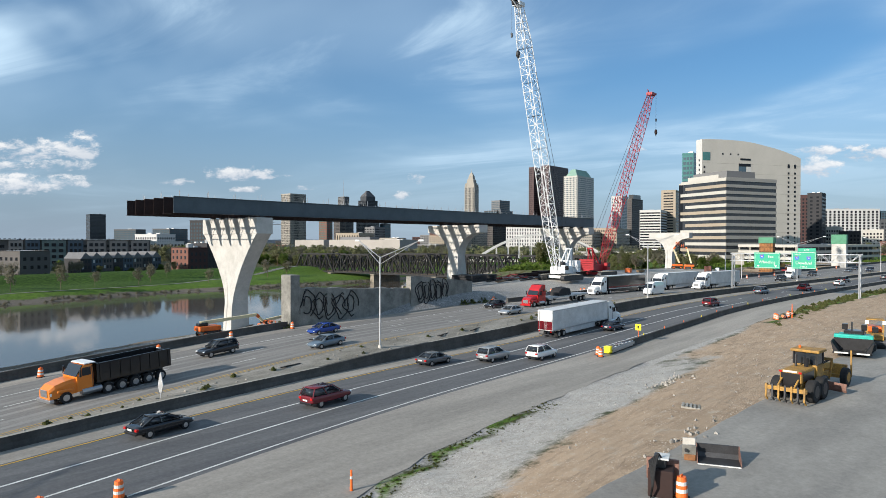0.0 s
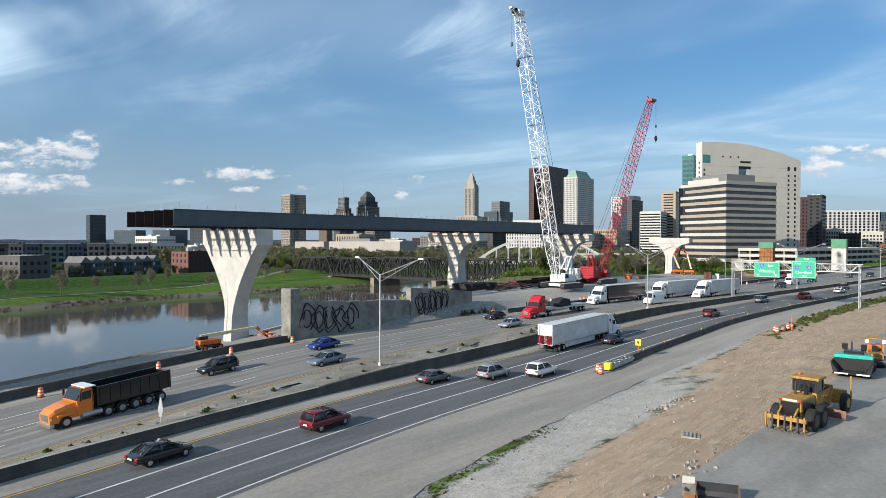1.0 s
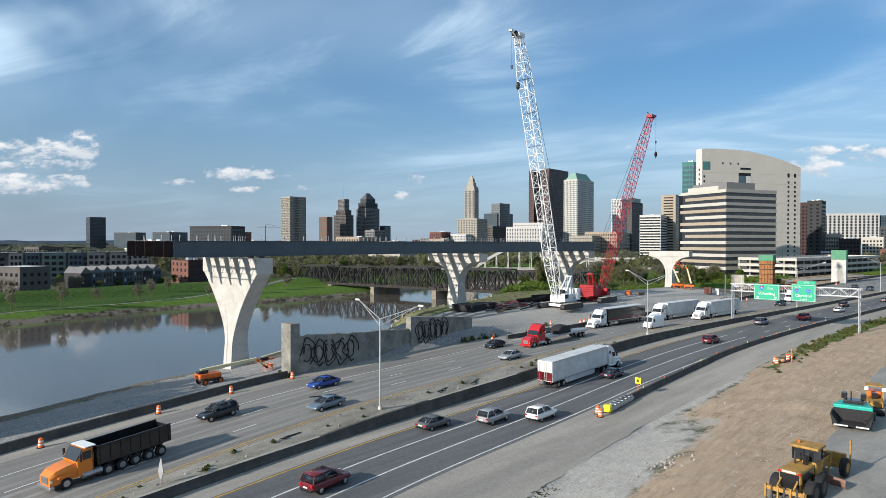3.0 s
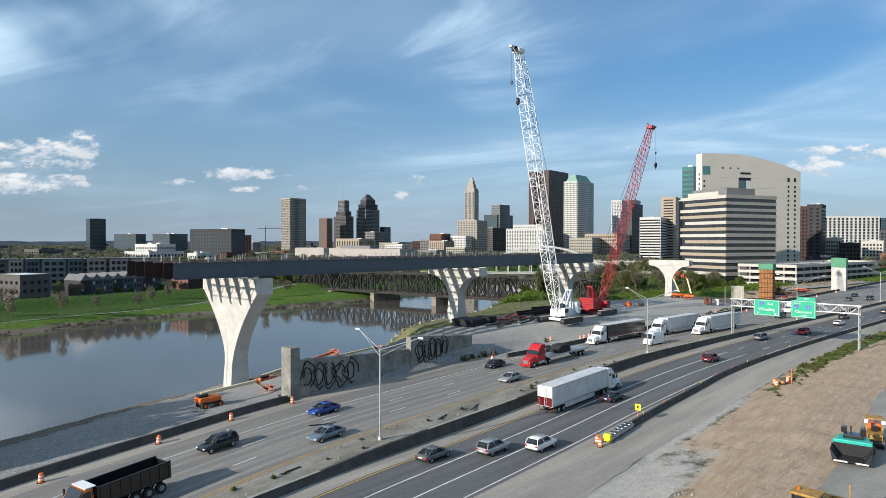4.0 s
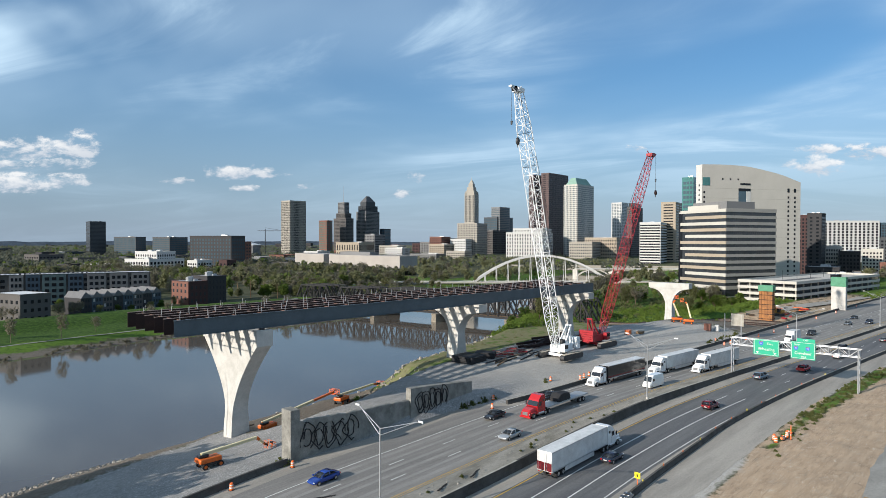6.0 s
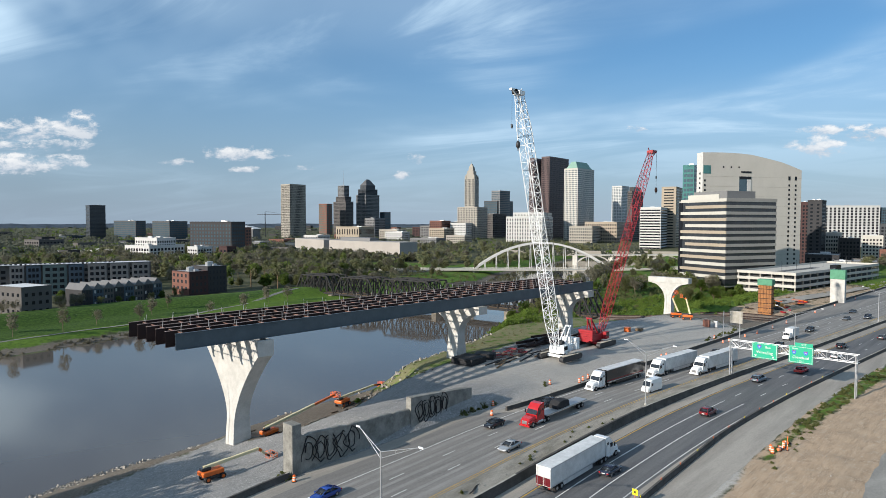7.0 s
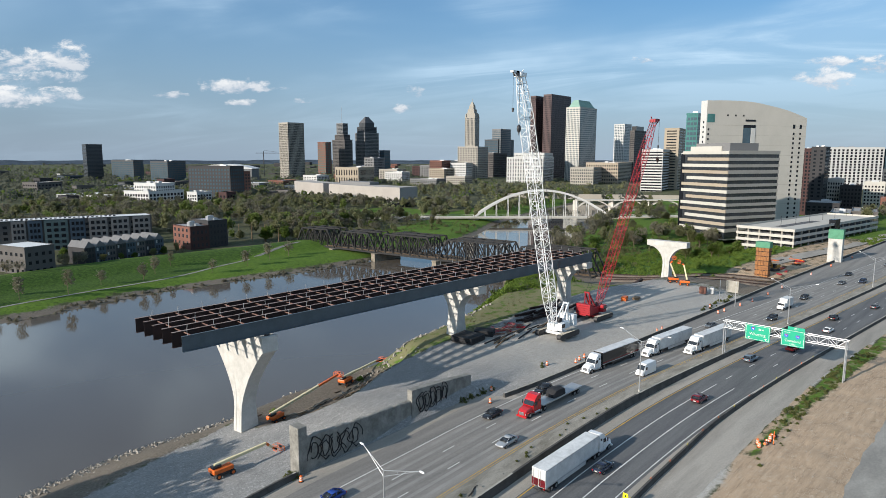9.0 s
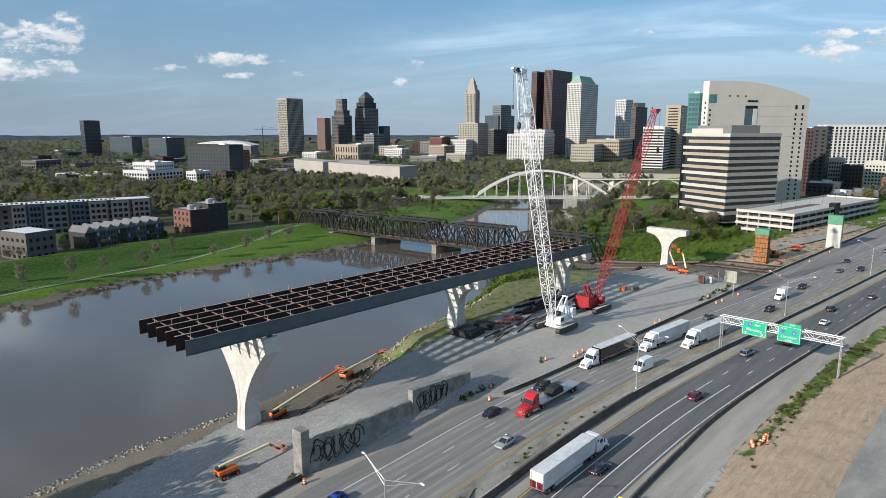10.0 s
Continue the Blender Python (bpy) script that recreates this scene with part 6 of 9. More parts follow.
# ---- trees and bushes ----
def crown_mesh(name, seed, rx, rz, n, leaf, material, base):
    r = random.Random(seed)
    co, fa = [], []
    lobes = [(r.uniform(-0.5, 0.5) * rx, r.uniform(-0.5, 0.5) * rx, base + r.uniform(0.25, 0.85) * 2 * rz, r.uniform(0.38, 0.62)) for _ in range(9)]
    for _ in range(n):
        lx, ly, lz, k = r.choice(lobes)
        while True:
            d = Vector((r.gauss(0, 1), r.gauss(0, 1), r.gauss(0, 1)))
            if d.length > 0.01:
                break
        d.normalize()
        d *= r.uniform(0.45, 1.0)
        p = Vector((lx + d.x * rx * k, ly + d.y * rx * k, lz + d.z * rz * k))
        u = Vector((r.gauss(0, 1), r.gauss(0, 1), r.gauss(0, 1))).normalized()
        v = u.orthogonal().normalized()
        s = leaf * r.uniform(0.6, 1.4)
        i = len(co)
        w = u.cross(v)
        co += [p + u * s, p + v * s * 0.7 + w * s * 0.2, p - u * s * 0.9, p - v * s * 0.7 + w * s * 0.3]
        fa.append((i, i + 1, i + 2, i + 3))
    me = bpy.data.meshes.new(name)
    me.from_pydata([tuple(c) for c in co], [], fa)
    me.materials.append(material)
    return me


def trunk_mesh(seed, h, r0, spread):
    r = random.Random(seed)
    bm = bmesh.new()
    rod(bm, (0, 0, -0.3), (0.05 * h * r.uniform(-1, 1), 0.05 * h * r.uniform(-1, 1), h * 0.5), r0, r0 * 0.65, 7)
    for k in range(8):
        a, z = r.uniform(0, math.tau), h * r.uniform(0.25, 0.5)
        tip = (math.cos(a) * spread * r.uniform(0.5, 0.95), math.sin(a) * spread * r.uniform(0.5, 0.95), h * r.uniform(0.6, 0.95))
        rod(bm, (0, 0, z), tip, r0 * 0.45, r0 * 0.1, 5)
        mid = Vector((tip[0] * 0.6, tip[1] * 0.6, z + (tip[2] - z) * 0.6))
        rod(bm, mid, (mid.x + r.uniform(-1, 1) * spread * 0.4, mid.y + r.uniform(-1, 1) * spread * 0.4, h * r.uniform(0.7, 1.0)), r0 * 0.22, r0 * 0.05, 4)
    return mesh_of("trunk", bm, M["bark"])


TREES = []
SPECIES = [("olive", "leaf_olive", 11.0, 4.4, 900, 0.46, "spring tree with thin olive-brown foliage"), ("green", "leaf_green", 9.0, 4.2, 1000, 0.46, "spring tree in fresh green leaf"),
           ("bare", "leaf_bare", 11.0, 4.6, 700, 0.36, "bare grey-brown tree just budding"), ("young", "leaf_bare", 5.5, 2.0, 300, 0.24, "slim young tree just budding on the lawn")]
for i, (kind, leaf, h, rx, n, ls, label) in enumerate(SPECIES):
    for v in range(2):
        t = thing("tree", label, "tree", pose(0, 0, -200), "trees " + kind)
        tr = new("trunk", trunk_mesh(i * 10 + v, h, 0.22 if kind != "young" else 0.08, rx))
        tr.parent = t
        cr = new("crown", crown_mesh("crown", i * 10 + v + 50, rx, h * 0.4, n, ls, M[leaf], h * 0.2))
        cr.parent = t
        TREES.append((kind, t))


FAR = {}                                                   # leaf clumps and trunks of the trees too far off to count
planted = [0]
FAR_SRC = {kind: [crown_mesh("far_crown", 300 + i * 3 + v, rx * 1.05, h * 0.42, 480, ls * 1.4, M[leaf], h * 0.14) for v in range(3)] for i, (kind, leaf, h, rx, n, ls, label) in enumerate(SPECIES)}


def plant(kind, x, y, scale, rnd, single=False):
    z = land(x, y) if max(abs(x), abs(y)) < 900 else -6.0
    m = pose(x, y, z - 0.1, rnd.uniform(-3, 3), rnd.uniform(-3, 3), rnd.uniform(0, 360))
    full = m @ Matrix.Diagonal((scale, scale, scale * rnd.uniform(0.85, 1.15), 1))
    near = x * ch + y * sh < 420 and planted[0] < 270
    if near or single:
        planted[0] += 1
        c = copy_thing(rnd.choice([t for k, t in TREES if k == kind]), m)
        c.matrix_basis = full
        return
    me = rnd.choice(FAR_SRC[kind])
    co = np.empty(len(me.vertices) * 3, dtype=np.float32)
    me.vertices.foreach_get("co", co)
    k = np.array(full, dtype=np.float32)
    FAR.setdefault(kind, []).append(co.reshape(-1, 3) @ k[:3, :3].T + k[:3, 3])


rnd = random.Random(21)
TOWN_SITES = [
    ("oobbg", 40, 210, 438, 560, 110, 1.1), ("oobbg", 170, 330, 400, 560, 120, 1.15), ("oobbg", 100, 420, 560, 760, 260, 1.2), ("oobg", 250, 480, 700, 900, 150, 1.2), ("gob", 186, 262, 352, 400, 26, 0.9),
    ("gobb", 376, 470, 150, 260, 60, 0.9), ("oogb", 420, 640, 230, 420, 90, 1.0), ("gob", 480, 800, 10, 66, 60, 0.8), ("ob", 520, 700, 60, 130, 40, 0.8)]
BANK_SITES = [# kind weights, x range, y range, count, size
    ("ooggb", 225, 300, 372, 470, 40, 1.0), ("oobgg", 120, 230, 470, 560, 60, 1.0), ("oobgg", 60, 170, 480, 620, 60, 1.0),
    ("ooobbg", 300, 520, 400, 620, 150, 1.05), ("oobg", 330, 540, 560, 800, 110, 1.1), ("oogb", 200, 330, 560, 760, 90, 1.0),
    ("gog", 196, 226, 138, 160, 9, 0.75), ("gob", 300, 372, 175, 240, 16, 0.9), ("ggo", 330, 376, 112, 150, 12, 0.75), ("oobg", 540, 760, 330, 470, 50, 1.0),
    ("oobg", 620, 900, 480, 760, 80, 1.0), ("og", 540, 640, 240, 300, 14, 0.9), ("gob", 395, 470, 168, 215, 12, 0.9),
    ("oobbg", 296, 405, 352, 434, 26, 0.7), ("oobb", 445, 489, 545, 700, 34, 0.9), ("ogb", 268, 330, 372, 440, 30, 0.8), ("oob", 470, 560, 470, 545, 30, 1.0)]
NAMES = {"o": "olive", "g": "green", "b": "bare", "y": "young"}
BLOCKED = [(36, 180, 398, 436), (98, 205, 352, 398), (270, 345, 640, 760), (150, 250, 395, 470), (40, 130, 340, 385), (488, 572, 530, 815), (436, 545, 280, 395)]
for kinds, x0, x1, y0, y1, n, size in TOWN_SITES + BANK_SITES:
    for _ in range(n):
        x, y = rnd.uniform(x0, x1), rnd.uniform(y0, y1)
        if any(a < x < b and c < y < d for a, b, c, d in BLOCKED) and rnd.random() < 0.75:
            continue
        if shore_near(x) - 3 < y < shore_far(x) + 8 or 345 < x < 480 and 434 < y < 526 or 310 < x < 360 and 302 < y < 348:
            continue
        plant(NAMES[rnd.choice(kinds)], x, y, size * rnd.uniform(0.75, 1.2), rnd)
for x, d, sc in ((66, 22, 1.0), (84, 18, 1.1), (100, 24, 0.9), (118, 20, 1.0), (128, 30, 1.0), (150, 16, 0.9), (60, 34, 0.9), (172, 22, 1.1), (190, 30, 1.0), (205, 34, 1.2), (140, 40, 0.8), (46, 26, 1.0)):
    plant("young", x, shore_far(x) + d, sc * 1.55, rnd)
for x, y, sc in ((76, 338, 0.55), (72, 344, 0.6), (103, 348, 0.6), (107, 350, 0.55), (98, 352, 0.7), (117, 353, 0.5), (126, 355, 0.45), (134, 357, 0.5), (145, 360, 0.5), (151, 361, 0.55), (159, 362, 0.5), (163, 362, 0.45), (104, 372, 0.8)):
    plant(rnd.choice(("olive", "bare", "green")), x, y - 0.5, sc, rnd, True)
for i, (kind, t) in enumerate(TREES):                       # the first of each kind stand by the railway
    x, y = 262 + 9 * i, 430 + 7 * (i % 3)
    t.matrix_basis = pose(x, y, land(x, y), 0, 0, 40 * i)
plant("green", 204, 395, 0.8, rnd)
plant("green", 214, 398, 0.7, rnd)
for x, y, sc in ((6, 104, 2.3), (8, 111, 2.4), (5, 118, 2.4), (4, 97, 2.2), (-4, 110, 2.4)):   # unseen trees added out of view to put the gravel in shade
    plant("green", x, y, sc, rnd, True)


LABELS = {"olive": "olive spring trees crowding the town", "green": "fresh green trees among the town", "bare": "grey-brown budding trees among the town", "young": "slim young trees far off"}
for kind, chunks in FAR.items():
    co = np.concatenate(chunks)
    me = bpy.data.meshes.new("town_trees")
    n = len(co)
    me.vertices.add(n)
    me.vertices.foreach_set("co", co.ravel())
    me.loops.add(n)
    me.loops.foreach_set("vertex_index", np.arange(n, dtype=np.int32))
    me.polygons.add(n // 4)
    me.polygons.foreach_set("loop_start", np.arange(0, n, 4, dtype=np.int32))
    me.update(calc_edges=True)
    me.materials.append(M[[q[1] for q in SPECIES if q[0] == kind][0] + "_town"])
    tagged(new("town_trees", me), LABELS[kind], "trees", kind="stuff")


def woods(name, label, count, spread, seed, material, size):
    """Far tree crowns, each a knot of leaf clumps, beyond where single trees can be told apart."""
    r = random.Random(seed)
    co, fa = [], []
    for _ in range(count):
        x, y = spread(r)
        if x is None:
            continue
        h = size * r.uniform(0.7, 1.3)
        for _ in range(26):
            a, q = r.uniform(0, math.tau), r.uniform(0.1, 0.55) * h
            p = Vector((x + math.cos(a) * q, y + math.sin(a) * q, -6 + h * r.uniform(0.15, 0.95)))
            u = Vector((r.gauss(0, 1), r.gauss(0, 1), r.gauss(0, 1))).normalized()
            v = u.orthogonal().normalized()
            s = h * r.uniform(0.1, 0.2)
            i = len(co)
            co += [p + u * s, p + v * s, p - u * s, p - v * s]
            fa.append((i, i + 1, i + 2, i + 3))
    me = bpy.data.meshes.new(name)
    me.from_pydata([tuple(c) for c in co], [], fa)
    me.materials.append(material)
    return tagged(new(name, me), label, "woods", kind="stuff")


def town_wood(r):
    u, d = r.uniform(-0.85, 0.8), 760 * math.exp(r.uniform(0, 1.65))
    x, y = d * (ch + u * sh), d * (sh - u * ch)
    if u > -0.05 and d < 1250 and r.random() < 0.7:
        return None, None
    if u > 0.33 and d < 1500:
        return None, None
    if 480 < x < 580 and 520 < y < 830:
        return None, None
    return x, y


woods("far_woods", "olive and brown spring woods among the town, greyed for haze", 3600, town_wood, 5, M["leaf_far_hazed"], 11.0)
def mid_wood(r):
    """Trees between the museum and downtown."""
    u, d = r.uniform(-0.42, 0.34), r.uniform(640, 1250)
    x, y = d * (ch + u * sh), d * (sh - u * ch)
    if 480 < x < 585 and 520 < y < 830 or 436 < x < 560 and 270 < y < 400 or y < shore_far(min(x, 800)) + 15:
        return None, None
    return x, y


woods("mid_woods", "olive spring trees between the museum and the towers", 620, mid_wood, 12, M["leaf_olive_town"], 9.0)
woods("far_woods_green", "greener far trees among the town", 1500, town_wood, 6, M["leaf_green"], 9.0)


def bushes(name, label, spots, material, seed):
    r = random.Random(seed)
    co, fa = [], []
    for x, y, h in spots:
        z = strip_z(x, y) if 0.2 < y - median(x) < 3 else land(x, y)
        for _ in range(90):
            a, q = r.uniform(0, math.tau), abs(r.gauss(0, 0.45)) * h
            p = Vector((x + math.cos(a) * q, y + math.sin(a) * q, z + h * r.uniform(0.0, 0.9) * max(0.15, 1 - q / h)))
            u = Vector((r.gauss(0, 1), r.gauss(0, 1), r.gauss(0, 1) + 0.6)).normalized()
            v = u.orthogonal().normalized()
            s = r.uniform(0.09, 0.2) * (h ** 0.5)
            i = len(co)
            co += [p + u * s * 1.5, p + v * s, p - u * s, p - v * s]
            fa.append((i, i + 1, i + 2, i + 3))
    me = bpy.data.meshes.new(name)
    me.from_pydata([tuple(c) for c in co], [], fa)
    me.materials.append(material)
    return tagged(new(name, me), label, "bushes", kind="stuff")


r = random.Random(31)
spots = []
for _ in range(260):
    x = r.uniform(146, 262)
    spots.append((x, shore_near(x) - r.uniform(1, 6 + 20 * step(x, 146, 215)), r.uniform(1.2, 3.6)))
for _ in range(620):
    spots.append((r.uniform(274, 376), r.uniform(100, 168), r.uniform(1.0, 2.8)))
for _ in range(90):
    x = r.uniform(425, 560)
    spots.append((x, 72 - 0.12 * (x - 425) + r.uniform(-2, 6), r.uniform(1.0, 2.6)))
for _ in range(190):
    x = r.uniform(164, 228)
    spots.append((x, r.uniform(138 - 6 * step(x, 166, 195), shore_near(x) - 4), r.uniform(1.6, 3.4)))
spots += [(97.5, 121.0, 1.4), (71.5, 118.5, 1.5), (98.4, 121.6, 1.1)]
bushes("bank_bushes", "fresh green bushes along the river bank", spots, M["leaf_fresh"], 8)
spots = [(r.uniform(92, 104), face_y(95) - 0.9 + r.uniform(-1.0, 0.3), r.uniform(0.7, 1.5)) for _ in range(14)]
spots += [(52.6 + r.uniform(-0.5, 0.8), 82.9 + r.uniform(-0.6, 0.6), r.uniform(0.7, 1.5)) for _ in range(5)]
spots += [(r.uniform(108, 190), east_edge(150) - 1.5 + r.uniform(-2.4, 0.6) - 0.03 * 20, r.uniform(0.2, 0.5)) for _ in range(30)]
spots += [(s, east_edge(s) - r.uniform(0.2, 4.0), r.uniform(0.25, 0.75)) for s in [r.uniform(125, 200) for _ in range(150)]]
spots += [(s, east_edge(s) - abs(r.gauss(0.9, 0.5)), r.uniform(0.02, 0.07)) for s in [r.uniform(14, 47) for _ in range(420)]]
spots += [(s, median(s) + r.uniform(0.6, 2.6), r.uniform(0.15, 0.45)) for s in [r.uniform(-5, 110) for _ in range(26)]]
spots += [(x, y, 0.5) for x, y in ((123, 83.8), (124, 84.4), (122.4, 83.2))] + [(s, 77.8 + r.uniform(-0.5, 2.0), r.uniform(0.4, 0.9)) for s in [r.uniform(206, 236) for _ in range(26)]]
bushes("weeds", "ragged weeds along walls and shoulders", spots, M["weeds"], 9)
r = random.Random(77)
far_reeds = [(s, shore_far(s) + r.uniform(-1, 5), r.uniform(0.8, 1.8)) for s in [r.uniform(-60, 250) for _ in range(170)]]
bushes("reeds", "dry brown brush along the far bank", far_reeds, M["leaf_bare"], 10)

r = random.Random(78)
brush = [(x, y, r.uniform(1.0, 2.8)) for x, y in ((r.uniform(290, 420), r.uniform(150, 262)) for _ in range(420)) if y < shore_near(x) - 4]
brush += [(s, shore_near(s) - r.uniform(4, 12), r.uniform(0.6, 1.6)) for s in [r.uniform(150, 240) for _ in range(90)]]
brush += [(x, y, r.uniform(0.8, 2.6)) for x, y in ((r.uniform(292, 425), r.uniform(300, 434)) for _ in range(420)) if y > shore_far(x) + 6 and not (310 < x < 360 and 302 < y < 348)]
bushes("brush", "olive spring brush on the river bank", brush, M["leaf_olive"], 14)
tufts = [(s, bank_top(s) - r.uniform(-1, 10), r.uniform(0.08, 0.2)) for s in [r.uniform(104, 200) for _ in range(260)]]
bushes("dry_grass", "dry pale grass tufts on the bank", tufts, M["dry_leaf"], 15)


# ---- cranes ----
def lattice(parent, foot, tip, width, material, chord, lace, panel, flare=9.0, name="boom_section"):
    """A four-chord boom from foot to tip, narrowing at both ends; one part for each length of about 8 m."""
    foot, tip = Vector(foot), Vector(tip)
    axis_ = tip - foot
    length = axis_.length
    d = axis_.normalized()
    side = Vector((0, 1, 0))
    nrm = side.cross(d).normalized()

    def half(s):
        return width / 2 * (0.42 + 0.58 * min(1, s / flare, 1.0)) * (0.55 + 0.45 * min(1, (length - s) / flare))
    n = int(length / panel)
    node = []
    for k in range(n + 1):
        s = length * k / n
        h = half(s)
        c = foot + d * s
        node.append([c + side * (i * h) + nrm * (j * h) for i, j in ((-1, -1), (1, -1), (1, 1), (-1, 1))])
    per = max(1, int(8 / panel))
    for k0 in range(0, n, per):
        k1 = min(n, k0 + per)
        lacing = bmesh.new()
        for c in range(4):
            rod(lacing, node[k0][c], node[k0][(c + 1) % 4], lace, n=4)
            chords = bmesh.new()
            for k in range(k0, k1):
                a, b = node[k], node[k + 1]
                rod(chords, a[c], b[c], chord, n=5)
                rod(lacing, b[c], b[(c + 1) % 4], lace, n=4)
                if k % 2:
                    rod(lacing, a[c], b[(c + 1) % 4], lace, n=4)
                else:
                    rod(lacing, a[(c + 1) % 4], b[c], lace, n=4)
            part("boom_chord", chords, material, parent)
        tagged(part("boom_lacing", lacing, material, parent), kind="stuff")


def crawler(parent, x, y0, y1, z, length, material):
    for y in (y0, y1):
        bm = bmesh.new()
        pts = []
        for k in range(20):
            a = k / 20 * math.tau
            pts.append((x + math.copysign(length / 2 - 0.75, math.cos(a)) + 0.75 * math.cos(a), z + 0.75 + 0.75 * math.sin(a)))
        prism(bm, pts, y - 0.6, y + 0.6)
        tr = part("crawler_track", bm, M["steel_dark"], parent, "muddy steel crawler track")
        bm = bmesh.new()
        for k in range(int(length / 0.5)):
            xx = x - length / 2 + 0.6 + k * 0.5
            if xx < x + length / 2 - 0.6:
                box(bm, xx - 0.12, xx + 0.12, y - 0.64, y + 0.64, z + 1.49, z + 1.58)
        tagged(part("track_shoe", bm, M["barrier_top"], tr), kind="stuff")
    part("car_body", box(bmesh.new(), x - 1.6, x + 1.6, min(y0, y1) + 0.6, max(y0, y1) - 0.6, z + 0.55, z + 1.25), material, parent)


def crane(label, x, y, z, way, tip, width, paint, hook_drop, chord, lace, red):
    """A crawler crane; way: +1 or -1, the side to which the boom leans along the road."""
    c = thing("crawler_crane", label, "crane", pose(0, 0, 0), "crawler cranes")
    crawler(c, x, y - 3.4, y + 3.4, z, 9.4, paint)
    part("turntable", rod(bmesh.new(), (x, y, z + 1.25), (x, y, z + 1.7), 1.6, n=20), M["steel_dark"], c)
    bm = bbox(x - 3.4 if way > 0 else x - 2.6, x + 2.6 if way > 0 else x + 3.4, y - 1.6, y + 1.6, z + 1.7, z + 3.6, 0.12)
    part("machinery_house", bm, paint, c)
    part("cab", bbox(x + way * 1.6 - 0.9, x + way * 1.6 + 0.9, y - 2.9, y - 1.62, z + 1.9, z + 4.0, 0.12), paint, c)
    part("cab_glass", box(bmesh.new(), x + way * 1.7 - 0.8, x + way * 1.7 + 0.8, y - 2.95, y - 2.88, z + 2.8, z + 3.8), M["glass"], c)
    for k in range(5):
        zz = z + 2.0 + k * 0.62
        part("counterweight", bbox(x - way * 5.2 - 0.75, x - way * 5.2 + 0.75, y - 2.3, y + 2.3, zz, zz + 0.58, 0.05), paint, c)
    part("counterweight_tray", box(bmesh.new(), x - way * 5.8 - 0.4, x - way * 2.6, y - 1.2, y + 1.2, z + 1.7, z + 2.0), paint, c)
    foot = Vector((x + way * 1.8, y, z + 1.9))
    lattice(c, foot, tip, width, paint, chord, lace, 2.0)
    # gantry mast
    mast = Vector((x - way * 3.9, y, z + 8.2))
    bm = bmesh.new()
    for s in (-1.0, 1.0):
        bar(bm, (x - way * 0.6, y + s, z + 3.4), mast + Vector((0, s * 0.6, 0)), 0.34)
        bar(bm, (x - way * 3.4, y + s, z + 3.4), mast + Vector((0, s * 0.6, 0)), 0.28)
    bar(bm, mast + Vector((0, -0.9, 0)), mast + Vector((0, 0.9, 0)), 0.4)
    part("gantry_mast", bm, paint, c)
    drum = rod(bmesh.new(), (x, y - 1.0, z + 4.2), (x, y + 1.0, z + 4.2), 0.7, n=14)
    part("winch_drum", drum, M["steel_dark"], c)
    tip = Vector(tip)
    head = bmesh.new()
    box(head, tip.x - 1.1, tip.x + 1.1, tip.y - 1.0, tip.y + 1.0, tip.z - 0.4, tip.z + 0.5)
    box(head, min(tip.x, tip.x + way * 3.4), max(tip.x, tip.x + way * 3.4), tip.y - 0.5, tip.y + 0.3, tip.z + 0.3, tip.z + 0.75)
    bar(head, tip + Vector((0, -0.4, -1.6)), tip + Vector((way * 3.2, -0.4, 0.4)), 0.2)
    bar(head, tip + Vector((-way * 0.4, 0.3, 0.3)), tip + Vector((-way * 1.6, 0.3, 1.3)), 0.22)
    hd = part("boom_head", head, M["crane_red"] if red else M["crane_white"], c)
    part("sheave", rod(bmesh.new(), tip + Vector((way * 1.6, -0.5, 0.2)), tip + Vector((way * 1.6, 0.5, 0.2)), 0.6, n=14), M["steel_dark"], hd)
    for s in (-0.5, 0.5):
        part("pendant_line", rod(bmesh.new(), mast + Vector((0, s, 0)), tip + Vector((-way * 1.0, s, 0.3)), 0.045, n=4), M["steel_dark"], c)
    hx = tip.x + way * 1.7
    part("hoist_line", rod(bmesh.new(), (hx, tip.y - 1.1, tip.z), (hx, tip.y - 1.1, tip.z - hook_drop), 0.05, n=4), M["steel_dark"], c)
    blk = bmesh.new()
    bmesh.ops.create_uvsphere(blk, u_segments=12, v_segments=8, radius=0.75, matrix=Matrix.Translation((hx, tip.y - 1.1, tip.z - hook_drop - 0.5)) @ Matrix.Diagonal((0.8, 0.6, 1.25, 1)))
    hb = part("hook_block", blk, M["steel_dark"] if not red else M["rust"], c)
    part("hook", rod(bmesh.new(), (hx, tip.y - 1.1, tip.z - hook_drop - 1.3), (hx, tip.y - 1.1, tip.z - hook_drop - 2.0), 0.16, 0.08), M["steel_dark"], hb)
    part("whip_line", rod(bmesh.new(), (hx + way * 1.5, tip.y - 0.4, tip.z + 0.3), (hx + way * 1.5, tip.y - 0.4, tip.z - hook_drop * 0.65), 0.035, n=4), M["steel_dark"], c)
    part("headache_ball", rod(bmesh.new(), (hx + way * 1.5, tip.y - 0.4, tip.z - hook_drop * 0.65), (hx + way * 1.5, tip.y - 0.4, tip.z - hook_drop * 0.65 - 0.9), 0.28, 0.2, 8), M["steel_dark"], c)
    return c


crane("white crawler crane with a tall lattice boom on gravel", 142.9, 92.6, 2.1, -1, (123.0, 91.7, 68.4), 2.6, M["crane_white"], 11.8, 0.105, 0.055, False)
crane("red crawler crane with a lattice boom on gravel", 166.3, 95.4, 2.1, 1, (202.2, 96.3, 61.3), 2.2, M["crane_red"], 12.0, 0.1, 0.055, True)

